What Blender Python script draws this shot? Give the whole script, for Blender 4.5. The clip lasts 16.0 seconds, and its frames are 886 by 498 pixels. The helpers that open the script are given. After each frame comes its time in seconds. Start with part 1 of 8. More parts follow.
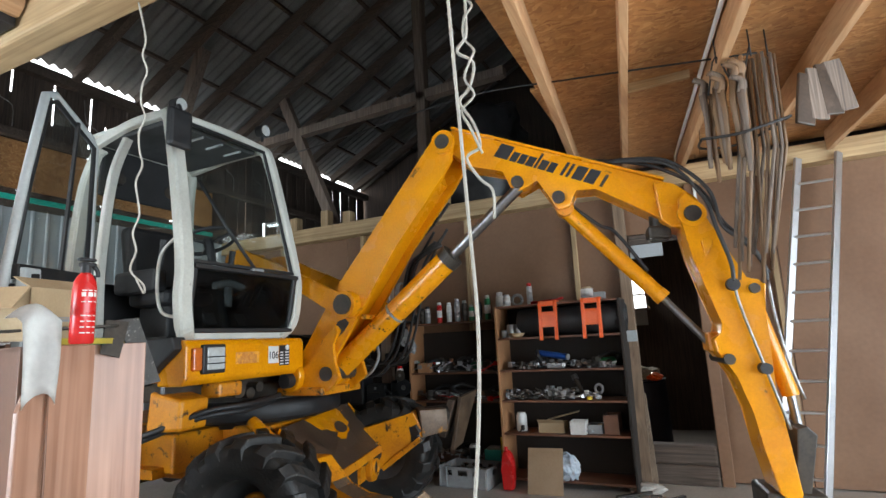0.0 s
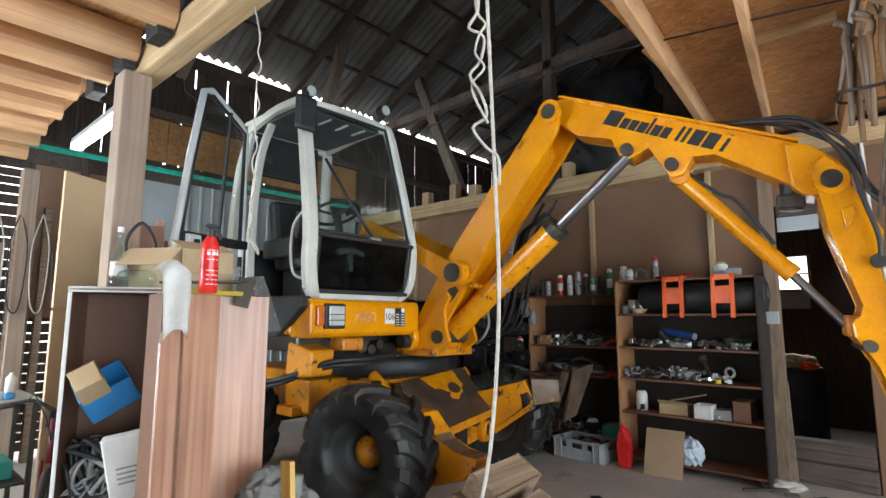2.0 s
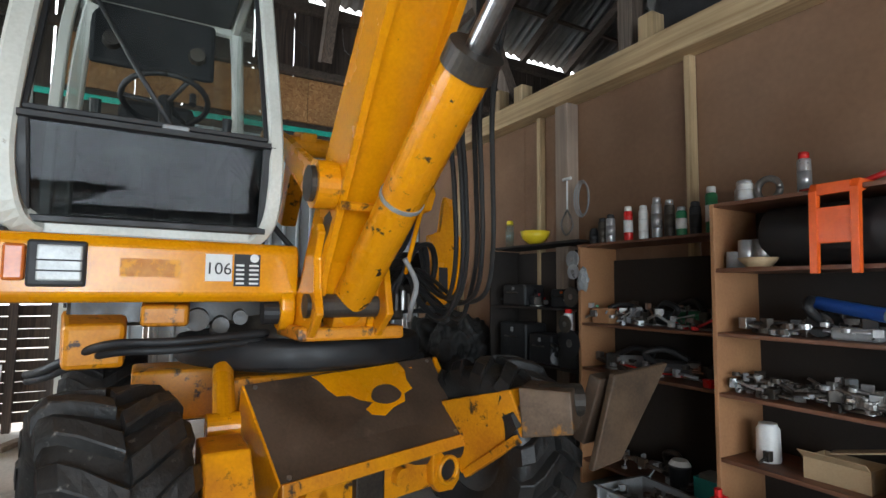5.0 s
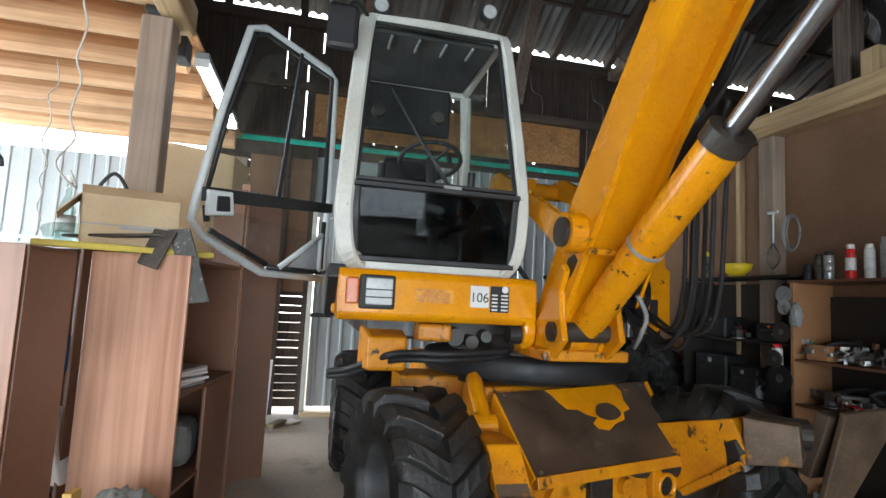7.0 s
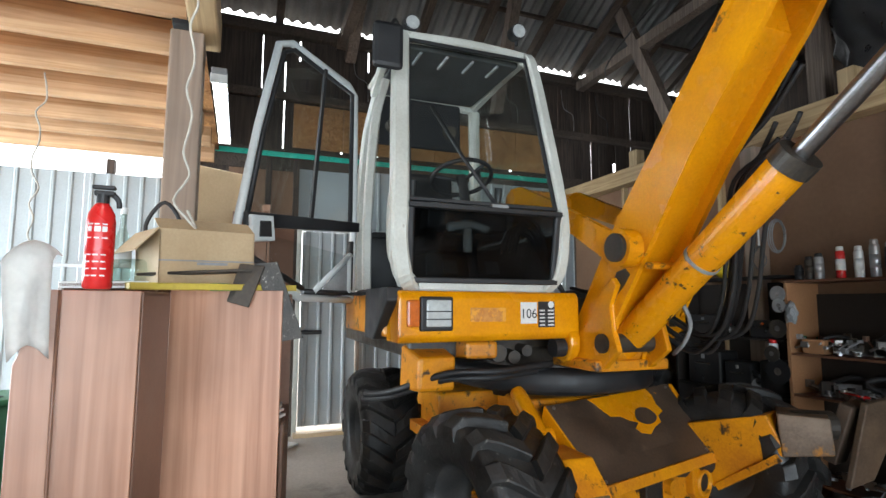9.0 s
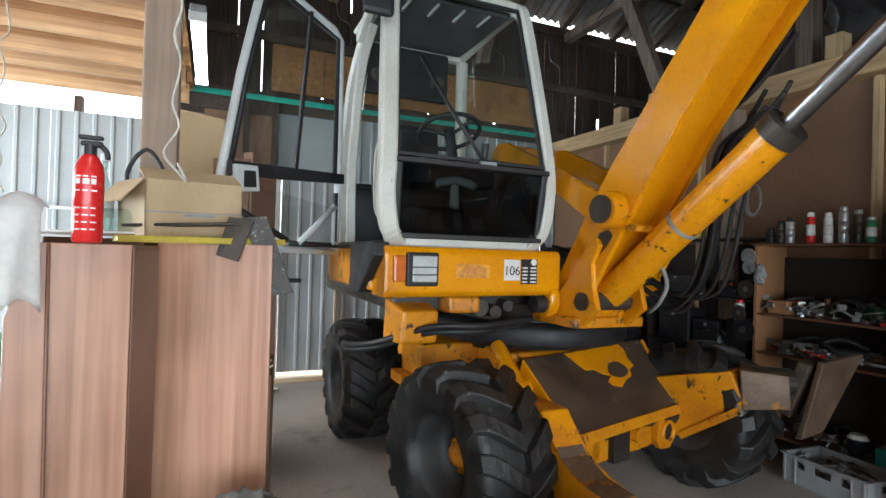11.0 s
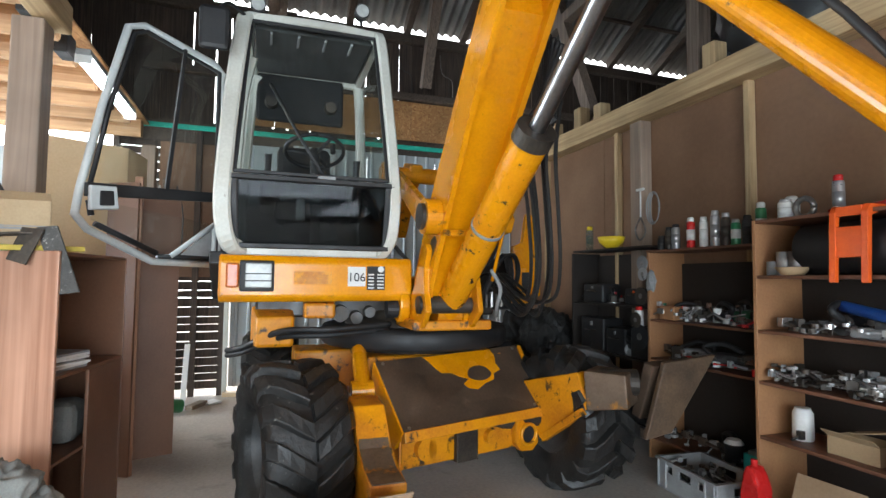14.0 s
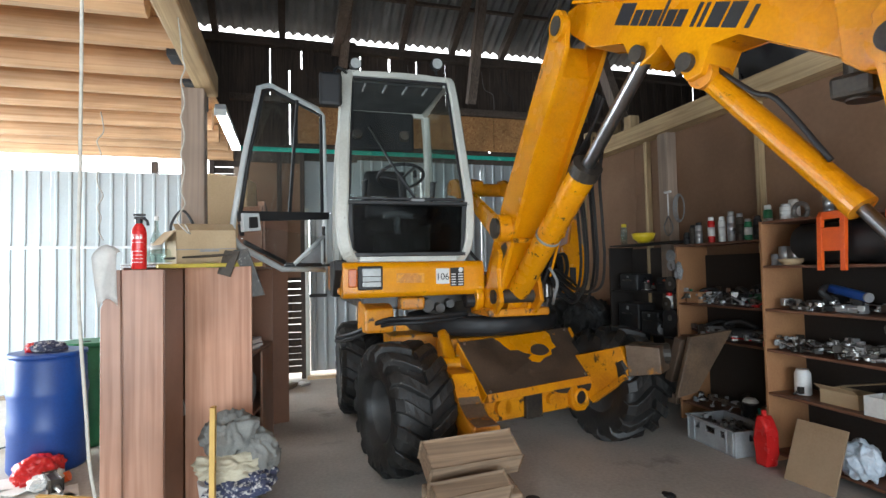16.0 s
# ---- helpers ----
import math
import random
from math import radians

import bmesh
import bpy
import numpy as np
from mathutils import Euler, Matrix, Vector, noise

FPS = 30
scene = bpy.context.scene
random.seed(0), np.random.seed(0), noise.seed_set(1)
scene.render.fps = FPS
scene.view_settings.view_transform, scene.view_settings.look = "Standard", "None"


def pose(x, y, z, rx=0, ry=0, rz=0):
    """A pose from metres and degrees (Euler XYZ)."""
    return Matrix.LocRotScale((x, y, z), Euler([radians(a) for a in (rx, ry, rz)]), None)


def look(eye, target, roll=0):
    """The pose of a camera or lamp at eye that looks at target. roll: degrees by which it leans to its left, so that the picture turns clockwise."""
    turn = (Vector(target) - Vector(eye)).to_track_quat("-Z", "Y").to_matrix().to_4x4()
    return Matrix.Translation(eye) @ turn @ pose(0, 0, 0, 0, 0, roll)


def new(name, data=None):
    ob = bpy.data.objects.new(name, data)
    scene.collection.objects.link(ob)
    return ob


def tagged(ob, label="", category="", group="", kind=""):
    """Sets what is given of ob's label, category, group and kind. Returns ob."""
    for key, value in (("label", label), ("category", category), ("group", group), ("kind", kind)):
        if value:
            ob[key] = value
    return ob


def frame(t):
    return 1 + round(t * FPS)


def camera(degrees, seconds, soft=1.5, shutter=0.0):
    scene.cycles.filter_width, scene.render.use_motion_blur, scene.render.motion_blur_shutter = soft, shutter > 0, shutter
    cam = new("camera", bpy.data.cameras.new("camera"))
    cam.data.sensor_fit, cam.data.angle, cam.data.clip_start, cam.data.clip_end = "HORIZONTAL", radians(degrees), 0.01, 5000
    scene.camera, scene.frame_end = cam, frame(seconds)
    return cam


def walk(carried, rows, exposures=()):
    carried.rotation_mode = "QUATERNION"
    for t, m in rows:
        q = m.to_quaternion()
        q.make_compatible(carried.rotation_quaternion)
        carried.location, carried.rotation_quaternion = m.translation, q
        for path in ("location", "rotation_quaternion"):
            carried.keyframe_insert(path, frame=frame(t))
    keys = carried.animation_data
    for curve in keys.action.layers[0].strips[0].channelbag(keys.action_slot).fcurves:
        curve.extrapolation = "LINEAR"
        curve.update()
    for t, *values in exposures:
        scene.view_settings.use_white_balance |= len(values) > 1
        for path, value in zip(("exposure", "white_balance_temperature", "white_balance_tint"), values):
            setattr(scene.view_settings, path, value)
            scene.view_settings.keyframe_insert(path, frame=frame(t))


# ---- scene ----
cam = camera(80.0, 16.0)
PATH = [
    (0, (-0.263, 0.328, 1.607), (-1.108, 2.108, 1.950), -2.9),
    (0.5, (0.221, 0.157, 1.614), (-0.956, 1.738, 1.957), -0.9),
    (1, (0.265, 0.061, 1.634), (-1.023, 1.551, 1.984), 0.5),
    (1.5, (0.266, 0.131, 1.618), (-1.037, 1.615, 1.935), 0.6),
    (2, (0.101, 0.429, 1.550), (-1.219, 1.909, 1.810), 0.1),
    (2.5, (-0.110, 0.723, 1.433), (-1.439, 2.208, 1.611), -0.0),
    (3, (-0.370, 1.086, 1.373), (-1.675, 2.600, 1.445), -0.8),
    (3.2, (-0.383, 1.353, 1.321), (-1.711, 2.847, 1.407), -0.5),
    (5.3, (-0.568, 3.393, 1.490), (-2.368, 4.255, 1.634), 1.1),
    (5.5, (-0.511, 3.390, 1.496), (-2.349, 4.166, 1.632), 1.7),
    (6, (-0.358, 3.173, 1.448), (-2.264, 3.765, 1.573), 3.6),
    (6.5, (-0.247, 2.826, 1.493), (-2.178, 3.337, 1.589), 3.0),
    (7, (-0.239, 2.635, 1.532), (-2.173, 3.106, 1.727), 2.9),
    (7.5, (-0.435, 2.537, 1.527), (-2.350, 3.050, 1.789), 1.0),
    (8, (-0.585, 2.307, 1.549), (-2.471, 2.922, 1.804), 0.6),
    (8.5, (-0.510, 2.087, 1.594), (-2.374, 2.777, 1.811), -0.1),
    (8.7, (-0.441, 2.003, 1.610), (-2.302, 2.702, 1.829), -0.0),
    (10.8, (-0.502, 1.825, 1.639), (-2.322, 2.653, 1.699), 1.4),
    (11, (-0.455, 1.870, 1.662), (-2.287, 2.672, 1.679), 1.7),
    (11.5, (-0.437, 1.892, 1.666), (-2.268, 2.696, 1.669), 1.5),
    (12, (-0.383, 2.006, 1.613), (-2.210, 2.818, 1.661), 0.5),
    (12.5, (-0.240, 2.234, 1.628), (-2.068, 3.044, 1.695), 0.1),
    (13, (-0.210, 2.477, 1.643), (-2.033, 3.296, 1.730), 0.0),
    (13.5, (-0.013, 2.834, 1.524), (-1.864, 3.578, 1.669), -0.2),
    (14, (0.244, 3.032, 1.558), (-1.644, 3.682, 1.671), 0.6),
    (14.5, (0.715, 2.945, 1.571), (-1.208, 3.487, 1.652), 0.3),
    (15, (0.999, 2.763, 1.513), (-0.932, 3.274, 1.613), -1.1),
    (15.5, (1.060, 2.533, 1.568), (-0.860, 3.084, 1.673), -1.8),
    (16, (1.085, 2.366, 1.624), (-0.835, 2.922, 1.702), -1.2),
]
walk(cam, [(t, look(eye, target, roll)) for t, eye, target, roll in PATH], ((0, 0.95), (1.5, 1.0), (2.0, 1.05), (2.5, 0.95), (3.2, 0.85), (5.5, 1.1), (8, 1.1), (11, 0.95), (12.5, 1.15), (13.5, 1.35), (14.5, 1.15), (16, 0.97)))

# ---------------------------------------------------------------- world and light
W = bpy.data.worlds.new("sky")
scene.world = W
W.use_nodes = True
_n = W.node_tree.nodes
_sky = _n.new("ShaderNodeTexSky")
_sky.sky_type = "NISHITA"
_sky.sun_disc = False
_sky.sun_elevation = radians(35)
_sky.sun_rotation = radians(200)
_sky.dust_density = 10.0
_sky.air_density = 0.6
_sky.ozone_density = 0.8
W.node_tree.links.new(_sky.outputs[0], _n["Background"].inputs[0])
_n["Background"].inputs[1].default_value = 0.15


def lamp_area(name, m, sx, sy, watts, colour=(1, 1, 1)):
    d = bpy.data.lights.new(name, "AREA")
    d.shape, d.size, d.size_y, d.energy, d.color = "RECTANGLE", sx, sy, watts, colour
    o = new(name, d)
    o.matrix_world = m
    return o


# daylight that comes in through the open gate behind the camera
lamp_area("gate_daylight", look((5.05, 1.6, 1.5), (0, 1.9, 1.25)), 7.2, 2.7, 390, (0.76, 0.89, 1.0))
# daylight from the barrels' side: area lamp in an assumed, unseen opening
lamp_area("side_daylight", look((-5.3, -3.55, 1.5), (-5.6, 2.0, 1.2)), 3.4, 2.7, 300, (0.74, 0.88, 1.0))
# sky light over the low back-room window
lamp_area("window_daylight", look((-1.3, 9.75, 2.2), (-1.0, 7, 1.2)), 0.5, 0.45, 26, (0.93, 0.97, 1.0))
# ---------------------------------------------------------------- mesh helpers
def root_inverse(parent):
    """Parts are modelled where they stand, so a thing's own pose is taken off them."""
    return parent.matrix_basis.inverted() if parent.parent is None else Matrix()


def part(name, bm, material, parent=None, label="", smooth=False):
    me = bpy.data.meshes.new(name)
    bm.normal_update()
    bm.to_mesh(me)
    bm.free()
    if smooth:
        for p in me.polygons:
            p.use_smooth = True
    for m in material if isinstance(material, (list, tuple)) else [material]:
        me.materials.append(m)
    o = new(name, me)
    if parent is not None:
        o.parent = parent
        o.matrix_parent_inverse = root_inverse(parent)
    if label:
        o["label"] = label
    return o


def box(bm, x0, x1, y0, y1, z0, z1, bevel=0.0, m=None, mi=0):
    r = bmesh.ops.create_cube(bm, size=1.0)
    vs = r["verts"]
    for v in vs:
        v.co = Vector((x0 + (v.co.x + 0.5) * (x1 - x0), y0 + (v.co.y + 0.5) * (y1 - y0), z0 + (v.co.z + 0.5) * (z1 - z0)))
        if m is not None:
            v.co = m @ v.co
    fs = list({f for v in vs for f in v.link_faces})
    for f in fs:
        f.material_index = mi
    if bevel > 0:
        es = list({e for v in vs for e in v.link_edges})
        bmesh.ops.bevel(bm, geom=es, offset=bevel, segments=2, profile=0.5, affect="EDGES")
    return bm


def bbox(*a, **k):
    return box(bmesh.new(), *a, **k)


def along(p, q):
    """A pose at p whose z axis points to q."""
    d = Vector(q) - Vector(p)
    return Matrix.Translation(p) @ d.to_track_quat("Z", "Y").to_matrix().to_4x4(), d.length


def cyl(bm, p, q, r, r2=None, seg=20, caps=True, mi=0):
    m, l = along(p, q)
    r2 = r if r2 is None else r2
    res = bmesh.ops.create_cone(bm, cap_ends=caps, segments=seg, radius1=r, radius2=r2, depth=l, matrix=m @ Matrix.Translation((0, 0, l / 2)))
    for v in res["verts"]:
        for f in v.link_faces:
            f.material_index = mi
    return bm


def bcyl(*a, **k):
    return cyl(bmesh.new(), *a, **k)


def lathe(bm, prof, m=None, seg=24, mi=0, caps=True):
    """A body of revolution round z from (radius, height) pairs."""
    m = m or Matrix()
    rings = []
    for r, z in prof:
        rings.append([bm.verts.new(m @ Vector((r * math.cos(2 * math.pi * i / seg), r * math.sin(2 * math.pi * i / seg), z))) for i in range(seg)])
    for a, b in zip(rings, rings[1:]):
        for i in range(seg):
            f = bm.faces.new((a[i], a[(i + 1) % seg], b[(i + 1) % seg], b[i]))
            f.material_index, f.smooth = mi, True
    for ring, flip in ((rings[0], True), (rings[-1], False)) if caps else ():
        f = bm.faces.new(ring[::-1] if flip else ring)
        f.material_index = mi
    return bm


def prism(bm, pts, m, depth, bevel=0.0, mi=0):
    """A flat outline (x, y pairs, anticlockwise) made thick along local z by depth."""
    lo = [bm.verts.new(m @ Vector((x, y, 0))) for x, y in pts]
    hi = [bm.verts.new(m @ Vector((x, y, depth))) for x, y in pts]
    n = len(pts)
    fs = [bm.faces.new(lo[::-1]), bm.faces.new(hi)]
    for i in range(n):
        fs.append(bm.faces.new((lo[i], lo[(i + 1) % n], hi[(i + 1) % n], hi[i])))
    for f in fs:
        f.material_index = mi
    if bevel > 0:
        es = list({e for f in fs for e in f.edges})
        bmesh.ops.bevel(bm, geom=es, offset=bevel, segments=2, profile=0.5, affect="EDGES")
    return bm


XZ = Matrix(((1, 0, 0, 0), (0, 0, -1, 0), (0, 1, 0, 0), (0, 0, 0, 1)))  # outline in x, z; depth towards -y


def side(bm, pts, y, depth, bevel=0.0, mi=0):
    """An outline in x and z, from y to y + depth."""
    return prism(bm, pts, Matrix.Translation((0, y + depth, 0)) @ XZ, depth, bevel, mi)


def tube(bm, pts, r, seg=8, mi=0, smooth_steps=0, flat=1.0):
    """A pipe along a line of points, drawn round through them when smooth_steps is given."""
    P = [Vector(p) for p in pts]
    if smooth_steps:
        Q = []
        for i in range(len(P) - 1):
            a, b, c, d = P[max(i - 1, 0)], P[i], P[i + 1], P[min(i + 2, len(P) - 1)]
            for k in range(smooth_steps):
                t = k / smooth_steps
                Q.append(0.5 * ((2 * b) + (c - a) * t + (2 * a - 5 * b + 4 * c - d) * t * t + (3 * b - a - 3 * c + d) * t ** 3))
        P = Q + [P[-1]]
    rings, n0 = [], None
    for i, p in enumerate(P):
        d = (P[min(i + 1, len(P) - 1)] - P[max(i - 1, 0)]).normalized()
        if n0 is None:
            n0 = d.orthogonal().normalized()
        n0 = (n0 - d * n0.dot(d)).normalized()
        b = d.cross(n0)
        rr = r[i] if isinstance(r, (list, tuple)) else r
        rings.append([bm.verts.new(p + rr * (math.cos(2 * math.pi * k / seg) * n0 + flat * math.sin(2 * math.pi * k / seg) * b)) for k in range(seg)])
    for a, b in zip(rings, rings[1:]):
        for k in range(seg):
            f = bm.faces.new((a[k], a[(k + 1) % seg], b[(k + 1) % seg], b[k]))
            f.material_index, f.smooth = mi, True
    for ring in (rings[0][::-1], rings[-1]):
        bm.faces.new(ring).material_index = mi
    return bm


def btube(*a, **k):
    return tube(bmesh.new(), *a, **k)


def empty(name, x=0, y=0, z=0, label="", category="", group="", kind=""):
    e = new(name)
    e.matrix_world = pose(x, y, z)
    return tagged(e, label, category, group, kind)
# ---------------------------------------------------------------- materials
def surf(name, c1, c2=None, scale=6.0, rough=(0.5, 0.75), metal=0.0, bump=0.15, fine=60.0, spots=None, spot_scale=3.0, spot_amount=0.35,
         stretch=(1, 1, 1), island=0.0, detail=6.0, coords="Object", spec=0.5, sharp=0.08):
    """A worn surface: two colours mixed by noise at two scales, roughness that follows, fine relief, and stains or chips of another colour."""
    c2 = c2 or tuple(v * 0.72 for v in c1)
    m = bpy.data.materials.new(name)
    m.use_nodes = True
    t = m.node_tree
    N, L = t.nodes, t.links
    b = N["Principled BSDF"]
    tc = N.new("ShaderNodeTexCoord")
    mp = N.new("ShaderNodeMapping")
    mp.inputs["Scale"].default_value = stretch
    L.new(tc.outputs[coords], mp.inputs[0])
    big, small = N.new("ShaderNodeTexNoise"), N.new("ShaderNodeTexNoise")
    big.inputs["Scale"].default_value, big.inputs["Detail"].default_value = scale, detail
    small.inputs["Scale"].default_value, small.inputs["Detail"].default_value = fine, 3
    for q in (big, small):
        L.new(mp.outputs[0], q.inputs["Vector"])
    add = N.new("ShaderNodeMath")
    add.operation = "MULTIPLY_ADD"
    L.new(small.outputs[0], add.inputs[0])
    add.inputs[1].default_value = 0.45
    L.new(big.outputs[0], add.inputs[2])
    ramp = N.new("ShaderNodeMapRange")
    ramp.inputs[1].default_value, ramp.inputs[2].default_value = 0.5, 0.95
    L.new(add.outputs[0], ramp.inputs[0])
    mix = N.new("ShaderNodeMix")
    mix.data_type = "RGBA"
    mix.inputs[6].default_value, mix.inputs[7].default_value = (*c1, 1), (*c2, 1)
    L.new(ramp.outputs[0], mix.inputs[0])
    colour = mix.outputs[2]
    rmap = N.new("ShaderNodeMapRange")
    rmap.inputs[1].default_value, rmap.inputs[2].default_value = 0.3, 0.7
    rmap.inputs[3].default_value, rmap.inputs[4].default_value = rough
    L.new(big.outputs[0], rmap.inputs[0])
    if spots:
        sp = N.new("ShaderNodeTexNoise")
        sp.inputs["Scale"].default_value, sp.inputs["Detail"].default_value, sp.inputs["Roughness"].default_value = spot_scale, 8, 0.65
        L.new(tc.outputs[coords], sp.inputs["Vector"])
        sr = N.new("ShaderNodeMapRange")
        edge = 0.72 - 0.35 * spot_amount
        sr.inputs[1].default_value, sr.inputs[2].default_value = edge, edge + sharp
        L.new(sp.outputs[0], sr.inputs[0])
        m2 = N.new("ShaderNodeMix")
        m2.data_type = "RGBA"
        m2.inputs[7].default_value = (*spots, 1)
        L.new(sr.outputs[0], m2.inputs[0])
        L.new(colour, m2.inputs[6])
        colour = m2.outputs[2]
    if island:
        g = N.new("ShaderNodeNewGeometry")
        oi = N.new("ShaderNodeObjectInfo")
        s2 = N.new("ShaderNodeMath")
        s2.operation = "ADD"
        L.new(g.outputs["Random Per Island"], s2.inputs[0])
        L.new(oi.outputs["Random"], s2.inputs[1])
        mr = N.new("ShaderNodeMapRange")
        mr.inputs[2].default_value = 2.0
        mr.inputs[3].default_value, mr.inputs[4].default_value = 1 - island, 1 + island
        L.new(s2.outputs[0], mr.inputs[0])
        hs = N.new("ShaderNodeHueSaturation")
        L.new(mr.outputs[0], hs.inputs["Value"])
        L.new(colour, hs.inputs["Color"])
        colour = hs.outputs[0]
    L.new(colour, b.inputs["Base Color"])
    L.new(rmap.outputs[0], b.inputs["Roughness"])
    b.inputs["Metallic"].default_value = metal
    b.inputs["Specular IOR Level"].default_value = spec
    if bump:
        bp = N.new("ShaderNodeBump")
        bp.inputs["Strength"].default_value, bp.inputs["Distance"].default_value = bump, 0.01
        L.new(add.outputs[0], bp.inputs["Height"])
        L.new(bp.outputs[0], b.inputs["Normal"])
    return m


def glass(name, tint=(1, 1, 1), rough=0.0, solid=0.12, shine=0.035):
    """A thin pane: mostly clear, with the mirror gloss of glass and a film of dirt."""
    m = bpy.data.materials.new(name)
    m.use_nodes = True
    t = m.node_tree
    N, L = t.nodes, t.links
    N.remove(N["Principled BSDF"])
    out = N["Material Output"]
    tr, gl, df = N.new("ShaderNodeBsdfTransparent"), N.new("ShaderNodeBsdfGlossy"), N.new("ShaderNodeBsdfDiffuse")
    tr.inputs[0].default_value = (*tint, 1)
    gl.inputs["Roughness"].default_value = rough + 0.02
    df.inputs[0].default_value = (0.35, 0.34, 0.3, 1)
    lw = N.new("ShaderNodeLayerWeight")
    pw, fr = N.new("ShaderNodeMath"), N.new("ShaderNodeMapRange")
    pw.operation = "POWER"
    pw.inputs[1].default_value = 5.0
    fr.inputs[3].default_value, fr.inputs[4].default_value = shine, 0.4
    lw.inputs[0].default_value = 0.5
    L.new(lw.outputs["Facing"], pw.inputs[0])
    L.new(pw.outputs[0], fr.inputs[0])
    a, c = N.new("ShaderNodeMixShader"), N.new("ShaderNodeMixShader")
    nz = N.new("ShaderNodeTexNoise")
    nz.inputs["Scale"].default_value = 5
    nz.inputs["Detail"].default_value = 8
    tc = N.new("ShaderNodeTexCoord")
    L.new(tc.outputs["Object"], nz.inputs["Vector"])
    mr = N.new("ShaderNodeMapRange")
    mr.inputs[1].default_value, mr.inputs[2].default_value = 0.35, 0.75
    mr.inputs[3].default_value, mr.inputs[4].default_value = 0.0, solid
    L.new(nz.outputs[0], mr.inputs[0])
    L.new(fr.outputs[0], a.inputs[0])
    L.new(tr.outputs[0], a.inputs[1])
    L.new(gl.outputs[0], a.inputs[2])
    L.new(mr.outputs[0], c.inputs[0])
    L.new(a.outputs[0], c.inputs[1])
    L.new(df.outputs[0], c.inputs[2])
    L.new(c.outputs[0], out.inputs[0])
    return m


def glow(name, colour, strength):
    m = bpy.data.materials.new(name)
    m.use_nodes = True
    b = m.node_tree.nodes["Principled BSDF"]
    b.inputs["Base Color"].default_value = (0.8, 0.8, 0.8, 1)
    b.inputs["Emission Color"].default_value = (*colour, 1)
    b.inputs["Emission Strength"].default_value = strength
    return m


def grain(name, light, dark, lines=30.0, axis=2, rough=(0.4, 0.6), warp=2.0, island=0.0, bump=0.1, knots=0.0, mid=None):
    """Wood: streaks along one axis, wavy and uneven, over a slow change of tone."""
    m = bpy.data.materials.new(name)
    m.use_nodes = True
    t = m.node_tree
    N, L = t.nodes, t.links
    b = N["Principled BSDF"]
    tc, mp = N.new("ShaderNodeTexCoord"), N.new("ShaderNodeMapping")
    s = [lines, lines, lines]
    s[axis] = lines * 0.035
    mp.inputs["Scale"].default_value = s
    L.new(tc.outputs["Object"], mp.inputs[0])
    nz, slow = N.new("ShaderNodeTexNoise"), N.new("ShaderNodeTexNoise")
    nz.inputs["Scale"].default_value, nz.inputs["Detail"].default_value, nz.inputs["Distortion"].default_value = 1.0, 7, warp
    slow.inputs["Scale"].default_value, slow.inputs["Detail"].default_value = 1.7, 4
    L.new(mp.outputs[0], nz.inputs["Vector"])
    L.new(tc.outputs["Object"], slow.inputs["Vector"])
    cr = N.new("ShaderNodeValToRGB")
    cr.color_ramp.elements[0].position, cr.color_ramp.elements[1].position = 0.32, 0.68
    cr.color_ramp.elements[0].color, cr.color_ramp.elements[1].color = (*dark, 1), (*light, 1)
    if mid:
        e = cr.color_ramp.elements.new(0.5)
        e.color = (*mid, 1)
    L.new(nz.outputs[0], cr.inputs[0])
    hs = N.new("ShaderNodeHueSaturation")
    mr = N.new("ShaderNodeMapRange")
    mr.inputs[1].default_value, mr.inputs[2].default_value = 0.3, 0.7
    mr.inputs[3].default_value, mr.inputs[4].default_value = 0.78, 1.15
    L.new(slow.outputs[0], mr.inputs[0])
    value = mr.outputs[0]
    if island:
        oi, g = N.new("ShaderNodeObjectInfo"), N.new("ShaderNodeNewGeometry")
        ad = N.new("ShaderNodeMath")
        ad.operation = "ADD"
        L.new(oi.outputs["Random"], ad.inputs[0])
        L.new(g.outputs["Random Per Island"], ad.inputs[1])
        mi = N.new("ShaderNodeMapRange")
        mi.inputs[2].default_value = 2.0
        mi.inputs[3].default_value, mi.inputs[4].default_value = 1 - island, 1 + island
        L.new(ad.outputs[0], mi.inputs[0])
        mu = N.new("ShaderNodeMath")
        mu.operation = "MULTIPLY"
        L.new(value, mu.inputs[0])
        L.new(mi.outputs[0], mu.inputs[1])
        value = mu.outputs[0]
    L.new(value, hs.inputs["Value"])
    L.new(cr.outputs[0], hs.inputs["Color"])
    L.new(hs.outputs[0], b.inputs["Base Color"])
    rr = N.new("ShaderNodeMapRange")
    rr.inputs[3].default_value, rr.inputs[4].default_value = rough
    L.new(nz.outputs[0], rr.inputs[0])
    L.new(rr.outputs[0], b.inputs["Roughness"])
    bp = N.new("ShaderNodeBump")
    bp.inputs["Strength"].default_value, bp.inputs["Distance"].default_value = bump, 0.006
    L.new(nz.outputs[0], bp.inputs["Height"])
    L.new(bp.outputs[0], b.inputs["Normal"])
    return m


